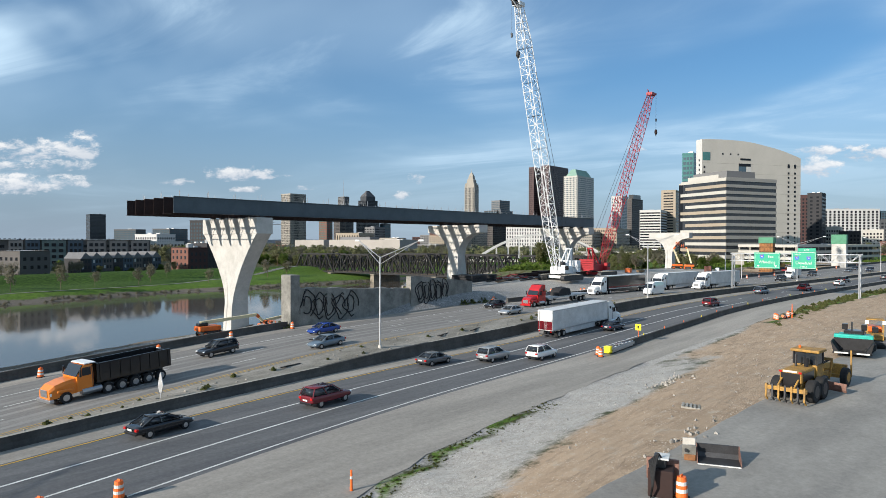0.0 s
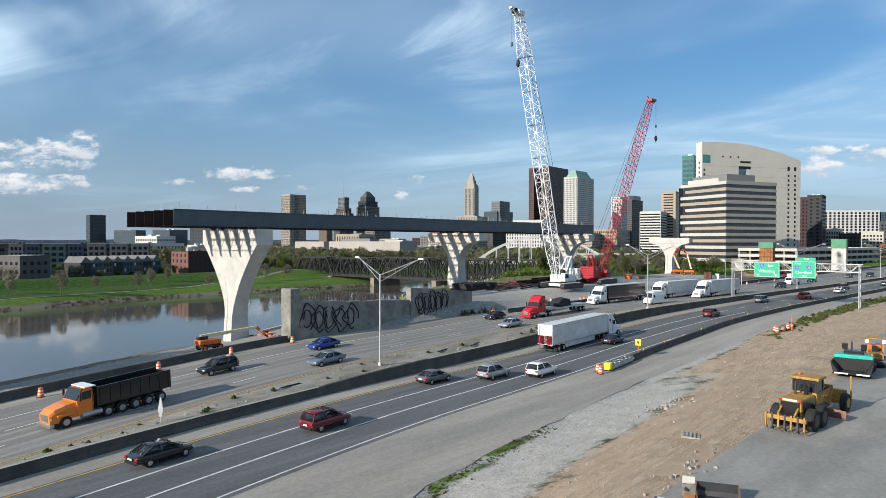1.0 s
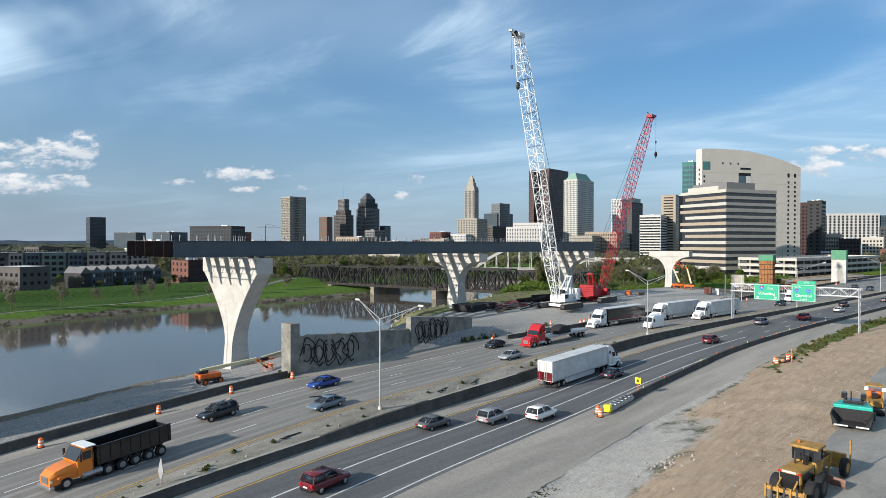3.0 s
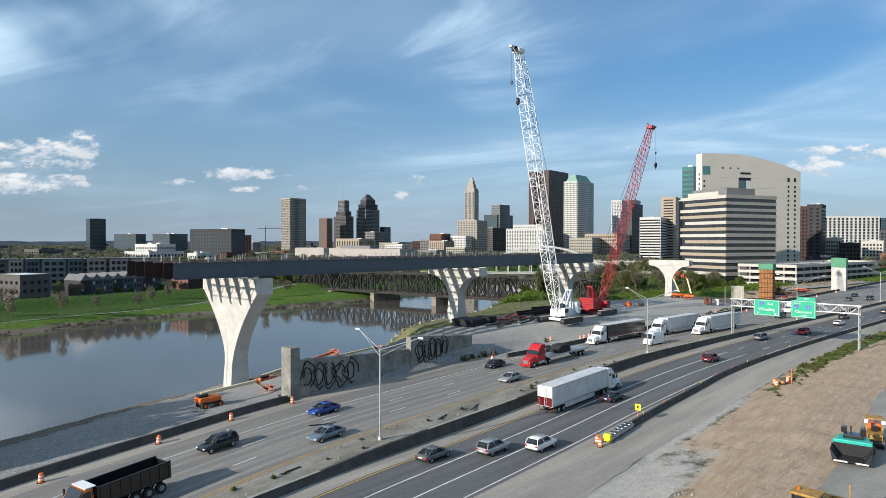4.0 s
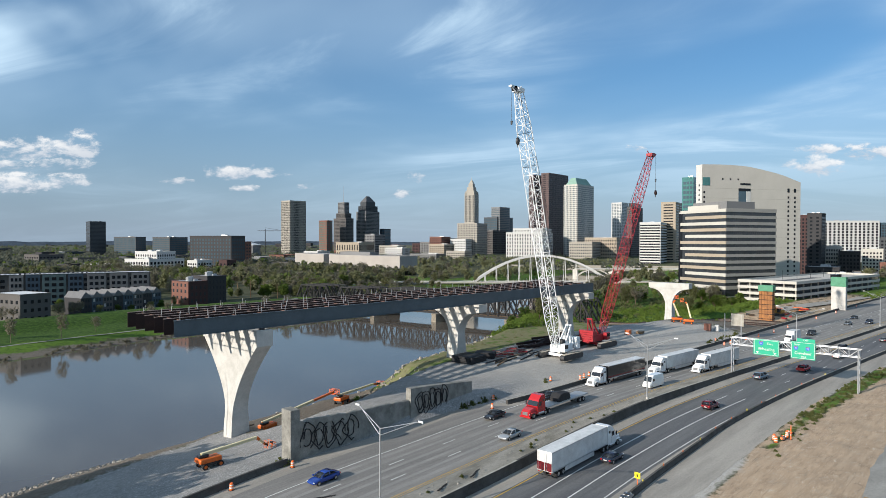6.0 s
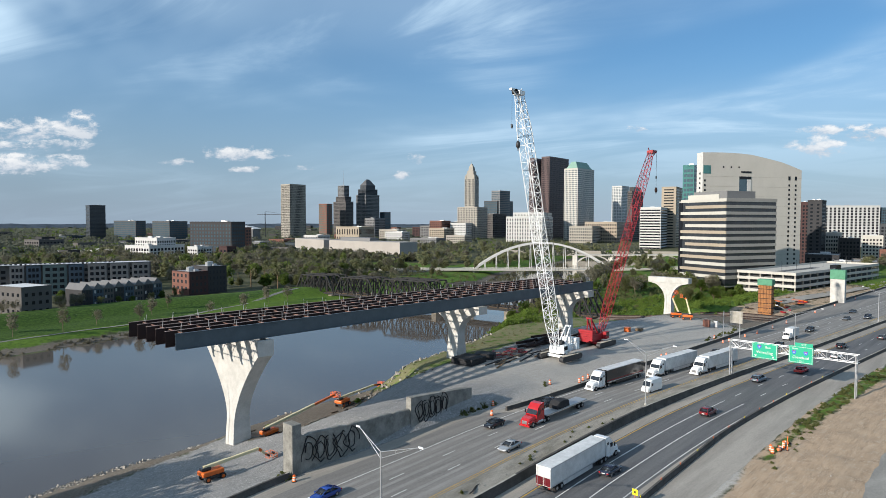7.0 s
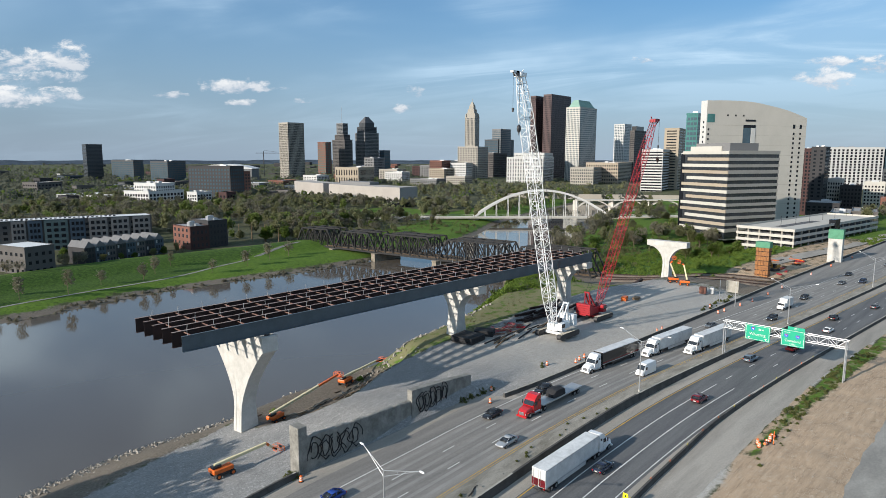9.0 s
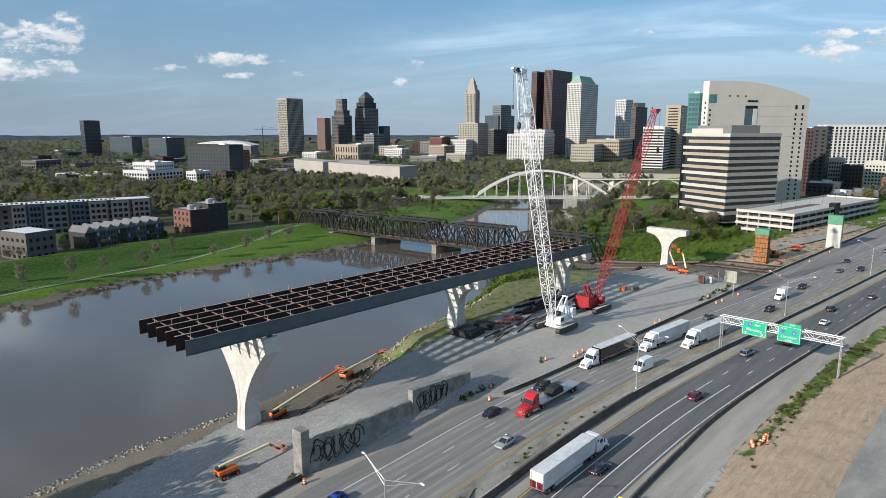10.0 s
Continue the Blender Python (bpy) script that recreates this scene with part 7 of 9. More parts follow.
# ---- sign gantry over the eastbound lanes ----
gantry = thing("sign_gantry", "galvanised truss gantry with two green road signs", "sign gantry", pose(161.3, 0, 0))
GL, GR = 55.4, 29.2
for y in (GL, GR):
    for dx in (-0.75, 0.75):
        part("post", rod(bmesh.new(), (dx, y, -0.6), (dx, y, 9.5), 0.16, 0.14, 10), M["steel"], gantry)
    bm = bmesh.new()
    for k in range(5):
        z = 1.4 + k * 1.6
        rod(bm, (-0.75, y, z), (0.75, y, z + 1.2), 0.06, n=5)
    part("post_lacing", bm, M["steel"], gantry)
for dx in (-0.75, 0.75):
    for z in (7.7, 9.4):
        part("chord", rod(bmesh.new(), (dx, GR - 0.4, z), (dx, GL + 0.4, z), 0.11, n=8), M["steel"], gantry)
n = 14
for k in range(n):
    y0, y1 = GR + (GL - GR) * k / n, GR + (GL - GR) * (k + 1) / n
    for dx in (-0.75, 0.75):
        part("post_tie", rod(bmesh.new(), (dx, y0, 7.7), (dx, y0, 9.4), 0.055, n=5), M["steel"], gantry)
        part("diagonal", rod(bmesh.new(), (dx, y0, 7.7 if k % 2 else 9.4), (dx, y1, 9.4 if k % 2 else 7.7), 0.055, n=5), M["steel"], gantry)
    for z in (7.7, 9.4):
        part("cross_brace", rod(bmesh.new(), (-0.75, y0, z), (0.75, y1, z), 0.05, n=5), M["steel"], gantry)


def sign_panel(y0, y1, z0, z1):
    """A green panel on the side that drivers see, with a white border set into it."""
    bm = bbox(-1.12, -1.0, y1, y0, z0, z1, 0.03)
    p = part("sign_panel", bm, M["sign_green"], gantry, "green road sign with white border")
    w, i = 0.07, 0.16
    for a, b, c, d in ((y1 + i, y0 - i, z0 + i, z0 + i + w), (y1 + i, y0 - i, z1 - i - w, z1 - i), (y1 + i, y1 + i + w, z0 + i + w, z1 - i - w), (y0 - i - w, y0 - i, z0 + i + w, z1 - i - w)):
        part("border_line", box(bmesh.new(), -1.128, -1.12, a, b, c, d), M["line_white"], p)
    for y in (y1 + 0.8, y0 - 0.8):
        part("hanger", box(bmesh.new(), -1.0, -0.86, y - 0.06, y + 0.06, z0 + 0.1, z1 - 0.1), M["steel"], p)
    return p


def words(text, parent, y, z, size, material):
    cu = bpy.data.curves.new("lettering", "FONT")
    cu.body, cu.size, cu.align_x, cu.align_y, cu.extrude = text, size, "CENTER", "CENTER", 0.004
    cu.materials.append(material)
    ob = new("lettering", cu)
    ob.parent = parent
    ob.matrix_basis = Matrix.Translation((-1.132, y, z)) @ Matrix(((0, 0, -1), (-1, 0, 0), (0, 1, 0))).to_4x4()
    return ob


def shield(parent, y, z, size, number="70"):
    bm = bmesh.new()
    pts = [(-0.5, 0.25), (-0.35, 0.5), (0, 0.42), (0.35, 0.5), (0.5, 0.25), (0.42, -0.2), (0, -0.55), (-0.42, -0.2)]
    lo = [bm.verts.new((-1.124, y + a * size, z + b * size)) for a, b in pts]
    hi = [bm.verts.new((-1.136, y + a * size, z + b * size)) for a, b in pts]
    for k in range(8):
        bm.faces.new((lo[k], lo[(k + 1) % 8], hi[(k + 1) % 8], hi[k]))
    bm.faces.new(hi)
    part("route_shield", bm, SHIELD_BLUE, parent, "blue route shield")
    part("shield_band", box(bmesh.new(), -1.142, -1.136, y - 0.3 * size, y + 0.3 * size, z + 0.26 * size, z + 0.4 * size), M["tail"], parent)
    words(number, parent, y, z - 0.05 * size, 0.45 * size, M["line_white"]).location.x = -1.146


SHIELD_BLUE = mat("shield_blue", (0.03, 0.12, 0.5), 0.5, vary=0.05)
s1 = sign_panel(50.3, 44.7, 6.0, 9.7)
shield(s1, 48.6, 8.75, 1.0)
words("East", s1, 46.7, 8.75, 0.75, M["line_white"])
words("Wheeling", s1, 47.5, 7.45, 0.95, M["line_white"])
for y in (49.4, 45.6):
    bm = bmesh.new()
    loft(bm, [[(x, y - 0.3, 6.75), (x, y + 0.3, 6.75), (x, y, 6.3)] for x in (-1.124, -1.134)])
    part("lane_arrow", bm, M["line_white"], s1)
s2 = sign_panel(42.3, 37.3, 6.1, 10.0)
shield(s2, 41.2, 8.5, 0.95, "71")
shield(s2, 38.8, 8.5, 0.95)
words("North", s2, 41.0, 9.35, 0.5, M["line_white"])
words("Cleveland", s2, 39.8, 7.4, 0.85, M["line_white"])
words("1 MILE", s2, 39.8, 6.6, 0.5, M["line_white"])
tab = part("exit_tab", bbox(-1.12, -1.0, 37.4, 41.0, 10.02, 10.75, 0.02), M["sign_green"], gantry)
words("EXIT", tab, 39.2, 10.38, 0.5, M["line_white"])

# ---- road lighting ----
def road_lamp(x, y, z, h, west, east):
    t = thing("street_lamp", "tall steel motorway lamp with two slim arms", "street lamp", pose(x, y, z), "motorway lamps")
    part("pole", rod(bmesh.new(), (0, 0, -0.2), (0, 0, h), 0.14, 0.09, 10), M["steel"], t)
    part("base_plate", rod(bmesh.new(), (0, 0, -0.15), (0, 0, 0.35), 0.26, 0.22, 10), M["concrete"], t)
    for side, reach in ((1, west), (-1, east)):
        bm = bmesh.new()
        rod(bm, (0, 0, h - 0.1), (0.3, side * reach, h + 1.9), 0.05, n=6)
        rod(bm, (0, 0, h - 0.9), (0.3, side * reach * 0.92, h + 1.75), 0.04, n=6)
        rod(bm, (0.1, side * reach * 0.4, h + 0.25), (0.1, side * reach * 0.4, h + 0.7), 0.03, n=5)
        part("arm", bm, M["steel"], t)
        hd = bmesh.new()
        loft(hd, [[(0.3 + a * w, side * (reach + q), h + 1.9 + b) for a, b in ((-1, 0), (-0.6, 0.13), (0.6, 0.13), (1, 0), (0.6, -0.07), (-0.6, -0.07))] for q, w in ((-0.15, 0.06), (0.0, 0.14), (0.4, 0.14), (0.6, 0.05))])
        part("lamp_head", hd, M["white"], t)
    return t


for x, y, w, e in ((50.3, 57.9, 4.4, 6.4), (122.2, 58.6, 4.4, 5.6), (203.5, median(203.5) + 0.9, 5.0, 6.5), (285, median(285) + 0.9, 5.0, 6.5), (365, median(365) + 0.9, 5.0, 6.5), (-22, median(-22) + 0.9, 5, 6)):
    road_lamp(x, y, strip_z(x, y), 10.9, w, e)

# ---- traffic barrels and the crash cushion ----
barrel_src = None


def barrel(x, y, z, tilt=0.0, turn=0.0):
    global barrel_src
    m = pose(x, y, z, tilt, 0, turn)
    if barrel_src is not None:
        return copy_thing(barrel_src, m)
    t = thing("traffic_barrel", "orange and white striped traffic barrel", "traffic barrel", m, "traffic barrels")
    for z0, z1, r0, r1, mt in ((0.08, 0.3, 0.29, 0.28, "hi_orange"), (0.3, 0.47, 0.275, 0.27, "line_white"), (0.47, 0.63, 0.265, 0.26, "hi_orange"), (0.63, 0.8, 0.252, 0.245, "line_white"), (0.8, 1.0, 0.24, 0.21, "hi_orange")):
        part("band", rod(bmesh.new(), (0, 0, z0), (0, 0, z1), r0, r1, 14), M[mt], t)
    part("rubber_base", rod(bmesh.new(), (0, 0, 0), (0, 0, 0.08), 0.42, 0.38, 14), M["rubber"], t)
    part("handle", box(bmesh.new(), -0.1, 0.1, -0.03, 0.03, 1.0, 1.09), M["hi_orange"], t)
    barrel_src = t
    return t


for x, y in ((53, 80.6), (42.9, 79.9), (32.6, 78.4), (19.5, 76.2), (124.3, 83.2), (131, 79.4), (133.3, 79.8), (135.9, 80.0), (97.2, 78.6), (103, 83.0), (170.8, 77.4), (174, 77.4), (212, 78.2), (205.2, 73.0), (209.4, 72.6), (221, 71.6), (230.7, 70.8), (246, 70.4), (262, 70.2), (300, 69.6), (330, 68.8), (365, 67.4), (5.0, 73.0)):
    z = z_west(x, y) if y < west_edge(x) else land(x, y)
    barrel(x, y, z, 0, x * 31)
for x, y in ((70.0, 39.6), (70.9, 40.5), (13.2, 37.0), (9.5, 37.5)):
    barrel(x, y, profile_east(x), 0, x * 50)
barrel(28.5, 12.0, 0.4)
for x, y, tl in ((115.5, 32.6, 0), (117.0, 31.9, 78), (116.6, 33.2, 0), (118.4, 32.6, 85), (119.5, 32.0, 0), (120.6, 31.4, 70)):
    barrel(x, y, land(x, y) + (0.25 if tl else 0), tl, x * 70)
for x, y in ((22.7, 28.6), (118.0, 31.0)):
    t = thing("delineator_post", "slim orange channelizer post with white bands", "traffic post", pose(x, y, land(x, y)), "delineator posts")
    part("post", rod(bmesh.new(), (0, 0, 0.06), (0, 0, 1.25 if x < 50 else 2.4), 0.09, 0.06, 10), M["hi_orange"], t)
    part("white_band", rod(bmesh.new(), (0, 0, 0.75), (0, 0, 0.9), 0.088, 0.086, 10), M["line_white"], t)
    part("rubber_base", rod(bmesh.new(), (0, 0, 0), (0, 0, 0.06), 0.25, 0.22, 8), M["rubber"], t)
for k in range(14):                                       # small markers on the east barrier
    s = 84 + k * 7.5
    part_bm = box(bmesh.new(), s - 0.05, s + 0.05, east_barrier(s) - 0.05, east_barrier(s) + 0.05, profile_east(s) + 0.85, profile_east(s) + 1.15)
    solid("barrier_marker", part_bm, M["hi_orange"] if k % 3 else M["sign_yellow"], "small reflective marker on the barrier top", "road marker", group="barrier markers")

cush = thing("crash_cushion", "yellow-nosed crash cushion with black ribs", "crash cushion", pose(71.8, 39.75, profile_east(75), 0, -1.0, 5.5))
part("nose", bbox(0, 0.7, -0.45, 0.45, 0.12, 1.0, 0.08), M["sign_yellow"], cush, "yellow nose panel")
for k in range(6):
    x = 0.75 + k * 1.15
    part("bay", bbox(x, x + 1.05, -0.42, 0.42, 0.1, 0.78, 0.04), M["steel"], cush, "grey steel bay")
    part("rib", box(bmesh.new(), x + 0.1, x + 0.5, -0.44, 0.44, 0.785, 0.86), M["black"], cush, "black cross rib")
part("rail", box(bmesh.new(), 0.7, 7.8, 0.425, 0.5, 0.3, 0.6), M["steel"], cush)
part("rail", box(bmesh.new(), 0.7, 7.8, -0.5, -0.425, 0.3, 0.6), M["steel"], cush)
t = thing("marker_sign", "small yellow marker sign on an orange post", "road sign", pose(82.2, 40.75, profile_east(82) + 0.84))
part("post", rod(bmesh.new(), (0, 0, 0), (0, 0, 0.95), 0.05, n=8), M["hi_orange"], t)
part("plate", bbox(-0.03, 0.03, -0.42, 0.42, 0.9, 1.75, 0.01), M["sign_yellow"], t, "yellow plate")
part("plate_mark", box(bmesh.new(), -0.036, -0.031, -0.12, 0.12, 1.15, 1.5), M["black"], t)


# ---- wheels ----
def wheel(parent, x, y, z, r, w, n=18, rim=0.58, rim_mat="chrome"):
    """A wheel across the vehicle: tyre with a rounded shoulder, and a dished rim."""
    bm = bmesh.new()
    prof = [(-w / 2, r * rim), (-w / 2, r * 0.9), (-w * 0.36, r), (w * 0.36, r), (w / 2, r * 0.9), (w / 2, r * rim)]
    loft(bm, [[(x + q * math.cos(k * math.tau / n), y + p, z + q * math.sin(k * math.tau / n)) for k in range(n)] for p, q in prof], cap=True)
    wh = part("wheel", bm, M["rubber"], parent, "black rubber tyre")
    for s in (-1, 1):
        bm = bmesh.new()
        loft(bm, [[(x + q * math.cos(k * math.tau / 12), y + s * p, z + q * math.sin(k * math.tau / 12)) for k in range(12)] for p, q in ((w / 2 + 0.006, r * rim * 0.97), (w / 2 - 0.03, r * rim * 0.7), (w / 2 + 0.01, r * rim * 0.3))])
        part("rim", bm, M[rim_mat], wh)
    return wh


# ---- boom lifts ----
def boom_lift(label, x, y, z, yaw, boom, paint="orange", inner="cream"):
    """A wheeled boom lift; boom: joints (x, z) from the turntable outwards, the basket at the last."""
    t = thing("boom_lift", label, "boom lift", pose(x, y, z, 0, 0, yaw), "boom lifts")
    part("chassis", bbox(-1.6, 1.6, -0.85, 0.85, 0.5, 0.95, 0.06), M["steel_dark"], t)
    for a in (-1.25, 1.25):
        for b in (-0.95, 0.95):
            wheel(t, a, b, 0.5, 0.5, 0.36, rim_mat=paint)
    bm = bbox(-2.1, 1.5, -1.05, 1.05, 0.98, 1.75, 0.18)
    part("turntable_cover", bm, M[paint], t)
    part("engine_cover", bbox(-2.0, -0.4, -0.5, 0.5, 1.75, 2.25, 0.12), M["black"], t)
    pts = [Vector((a, 0.0, b)) for a, b in boom]
    for k, (a, b) in enumerate(zip(pts, pts[1:])):
        last = k == len(pts) - 2
        bm = bar(bmesh.new(), a, b, 0.42 - 0.07 * k, 0.46 - 0.08 * k)
        part("boom", bm, M["black"] if last and len(pts) > 2 else M[inner], t, "long telescopic boom")
        part("boom_sleeve", bar(bmesh.new(), a, a + (b - a) * (0.4 if inner == "cream" else 0.68), 0.5 - 0.07 * k, 0.54 - 0.08 * k), M["cream"] if k == 0 and paint == "orange" else M[paint], t)
    e = pts[-1]
    bk = bmesh.new()
    w = 0.06
    for dz in (0.0, 0.55, 1.1):
        for a, b in (((0, -1.1), (0, 1.1)), ((0.9, -1.1), (0.9, 1.1)), ((0, -1.1), (0.9, -1.1)), ((0, 1.1), (0.9, 1.1))):
            bar(bk, (e.x + a[0], a[1], e.z - 0.6 + dz), (e.x + b[0], b[1], e.z - 0.6 + dz), w)
    for a in (0, 0.9):
        for b in (-1.1, 0, 1.1):
            bar(bk, (e.x + a, b, e.z - 0.6), (e.x + a, b, e.z + 0.5), w)
    box(bk, e.x, e.x + 0.9, -1.1, 1.1, e.z - 0.66, e.z - 0.6)
    part("basket", bk, M["hi_orange"], t, "orange work basket")
    part("control_box", box(bmesh.new(), e.x + 0.62, e.x + 0.85, -0.3, 0.3, e.z + 0.1, e.z + 0.5), M["black"], t)
    return t


boom_lift("orange boom lift with a folded arm on gravel", 47.4, 95.0, land(47.4, 95.0) - 0.02, 1, [(-1.5, 2.2), (8.2, 2.75), (9.4, 1.6), (10.3, 1.0)])
boom_lift("orange boom lift with a long lowered boom", 69.5, 114.3, land(69.5, 114.3) - 0.02, 17, [(-1.8, 2.2), (22.0, 3.4)], inner="orange")
boom_lift("orange boom lift stretched along the bank", 93.6, 121.4, land(93.6, 121.4) - 0.02, 17, [(-1.6, 2.2), (13.5, 1.9), (17, 1.3)])
boom_lift("orange boom lift with its arm raised to the pier", 235.5, 101.5, land(235.5, 101.5), 130, [(-1.0, 2.2), (1.2, 7.4), (-0.6, 9.6)])
boom_lift("orange boom lift with its arm raised to the pier", 233.0, 96.0, land(233, 96.0), 110, [(-1.0, 2.2), (0.4, 7.6), (1.6, 8.8)])
t = thing("yellow_excavator", "yellow excavator beside the rusty column", "excavator", pose(300, 84, land(300, 84), 0, 0, 160))
part("track_frame", bbox(-2, 2, -1.5, 1.5, 0, 1.0, 0.2), M["steel_dark"], t)
part("house", bbox(-2.2, 1.2, -1.3, 1.3, 1.05, 2.6, 0.15), M["yellow"], t)
part("cab", bbox(0.2, 1.6, 0.2, 1.3, 1.5, 3.3, 0.1), M["glass"], t)
part("boom", bar(bmesh.new(), (1.2, 0, 2.0), (5.0, 0, 6.5), 0.5, 0.7), M["yellow"], t)
part("stick", bar(bmesh.new(), (5.0, 0, 6.5), (8.0, 0, 4.5), 0.4, 0.5), M["yellow"], t)

# ---- motor grader in the yard ----
g = thing("motor_grader", "dusty yellow motor grader with rear rippers", "motor grader", pose(54.6, 13.3, 0.4, 0, 0, -4) @ Matrix.Diagonal((1.1, 1.12, 1.08, 1)))
for x in (-2.2, -0.6):
    for y in (-1.05, 1.05):
        wheel(g, x, y, 0.76, 0.76, 0.56, rim_mat="steel_dark")
for y in (-1.0, 1.0):
    wheel(g, 5.0, y, 0.7, 0.7, 0.42, rim_mat="yellow")
part("rear_frame", bbox(-3.0, 0.6, -0.62, 0.62, 0.7, 1.25, 0.06), M["yellow"], g)
bm = bbox(-3.1, -0.4, -0.68, 0.68, 1.25, 2.15, 0.14)
part("engine_hood", bm, M["yellow"], g)
part("rear_grille", box(bmesh.new(), -3.14, -3.1, -0.58, 0.58, 0.95, 1.96), M["black"], g)
for y in (-0.8, 0.8):
    part("tandem_case", bbox(-2.7, -0.1, y - 0.16, y + 0.16, 0.55, 1.0, 0.08), M["steel_dark"], g)
    part("side_tank", bbox(-0.35, 0.9, y - 0.14, y + 0.14, 0.75, 1.3, 0.06), M["steel_dark"], g)
    part("engine_louvre", box(bmesh.new(), -2.8, -0.8, y * 0.86 - 0.012, y * 0.86 + 0.012, 1.4, 1.95), M["black"], g)
    for k in range(3):
        part("hydraulic_hose", rod(bmesh.new(), (1.0, y * 0.4, 1.7 + 0.1 * k), (2.2, y * (0.7 + 0.15 * k), 2.3), 0.03, n=5), M["rubber"], g)
part("roof_beacon", rod(bmesh.new(), (0.2, 0.5, 3.25), (0.2, 0.5, 3.45), 0.08, n=10), M["orange"], g)
part("number_plate", box(bmesh.new(), -3.16, -3.13, -0.42, 0.42, 2.02, 2.14), M["line_white"], g)
for y in (-0.6, 0.6):
    part("tail_light", box(bmesh.new(), -3.15, -3.1, y - 0.09, y + 0.09, 1.98, 2.1), M["tail"], g)
cab = part("cab", bbox(-0.35, 1.0, -0.75, 0.75, 1.3, 2.2, 0.06), M["yellow"], g)
part("cab_glass", bbox(-0.3, 0.95, -0.72, 0.72, 2.2, 3.05, 0.05), M["glass"], cab)
for x in (-0.33, 0.95):
    for y in (-0.72, 0.72):
        part("cab_pillar", bar(bmesh.new(), (x, y, 2.2), (x, y, 3.1), 0.1), M["black"], cab)
part("cab_roof", bbox(-0.5, 1.15, -0.9, 0.9, 3.05, 3.25, 0.06), M["yellow"], cab)
part("exhaust", rod(bmesh.new(), (-1.2, 0.3, 2.1), (-1.2, 0.3, 3.0), 0.07), M["steel_dark"], g)
part("air_cleaner", rod(bmesh.new(), (-0.9, -0.25, 2.1), (-0.9, -0.25, 2.75), 0.15, n=10), M["black"], g)
part("front_frame", bar(bmesh.new(), (0.8, 0, 1.9), (5.2, 0, 1.45), 0.32, 0.4), M["yellow"], g)
part("front_axle", bar(bmesh.new(), (5.0, -0.9, 0.7), (5.0, 0.9, 0.7), 0.2, 0.25), M["yellow"], g)
part("drawbar", bar(bmesh.new(), (4.8, 0, 1.0), (2.2, 0, 0.9), 0.3, 0.2), M["yellow"], g)
part("circle", rod(bmesh.new(), (2.3, 0, 0.85), (2.3, 0, 1.0), 0.75, n=20), M["steel_dark"], g)
bl = bmesh.new()
loft(bl, [[(2.3 + 0.25 * y + a, y, b) for a, b in ((0.12, 0.12), (0.0, 0.3), (-0.02, 0.5), (0.08, 0.75), (0.12, 0.75), (0.03, 0.5), (0.05, 0.3), (0.17, 0.12))] for y in (-1.9, 1.9)])
part("blade", bl, M["rust_light"], g, "long worn steel blade")
for y in (-0.7, 0.7):
    part("lift_cylinder", rod(bmesh.new(), (2.2, y * 1.3, 2.35), (2.3, y, 0.9), 0.07), M["yellow"], g)
part("lift_yoke", bar(bmesh.new(), (2.2, -0.95, 2.35), (2.2, 0.95, 2.35), 0.2), M["yellow"], g)
rp = part("ripper_beam", bar(bmesh.new(), (-3.9, -1.25, 1.0), (-3.9, 1.25, 1.0), 0.22, 0.26), M["yellow"], g)
for k in range(7):
    y = -1.15 + k * 0.383
    bm = bmesh.new()
    bar(bm, (-3.98, y, 1.25), (-4.05, y, 0.35), 0.1, 0.14)
    bar(bm, (-4.05, y, 0.38), (-3.75, y, 0.12), 0.08, 0.1)
    part("ripper_shank", bm, M["yellow"] if k % 2 == 0 else M["steel_dark"], rp)
for y in (-0.5, 0.5):
    part("ripper_arm", bar(bmesh.new(), (-3.0, y, 0.9), (-3.9, y, 1.0), 0.16, 0.2), M["yellow"], g)
    part("ripper_arm", bar(bmesh.new(), (-3.05, y, 1.6), (-3.85, y, 1.15), 0.1), M["yellow"], g)
part("scarifier", bbox(5.6, 5.9, -0.9, 0.9, 0.6, 1.5, 0.05), M["yellow"], g)
part("marker_mast", bar(bmesh.new(), (5.8, -1.15, 0.6), (5.8, -1.15, 2.6), 0.1), M["yellow"], g)

# ---- asphalt paver and the machine behind it ----
p = thing("asphalt_paver", "teal asphalt paver with an open black hopper", "asphalt paver", pose(76.4, 14.4, 0.4, 0, 0, 8))
hp = bmesh.new()
box(hp, -1.2, 0.9, -1.7, 1.7, 0.35, 0.5)
part("hopper_floor", hp, M["black"], p)
for s in (-1, 1):
    bm = bmesh.new()
    loft(bm, [[(x, s * (1.1 + 0.0), 0.5), (x, s * 1.75, 1.55), (x, s * 1.85, 1.55), (x, s * 1.6, 0.45)] for x in (-1.5, 0.9)])
    part("hopper_wing", bm, M["net"], p, "black tarred hopper wing")
part("hopper_back", bbox(0.9, 1.05, -1.75, 1.75, 0.45, 1.7, 0.03), M["net"], p)
part("hopper_lip", box(bmesh.new(), -1.55, -1.45, -1.5, -0.4, 0.42, 0.56), M["line_white"], p)
part("hopper_lip", box(bmesh.new(), -1.55, -1.45, 0.3, 1.5, 0.42, 0.56), M["line_white"], p)
part("body", bbox(1.06, 3.8, -1.45, 1.45, 0.75, 1.95, 0.1), M["teal"], p)
part("front_cowl", bbox(1.0, 1.9, -1.75, 1.75, 1.2, 2.05, 0.1), M["teal"], p)
part("hood", bbox(1.9, 3.4, -0.9, 0.9, 1.95, 2.4, 0.1), M["black"], p)
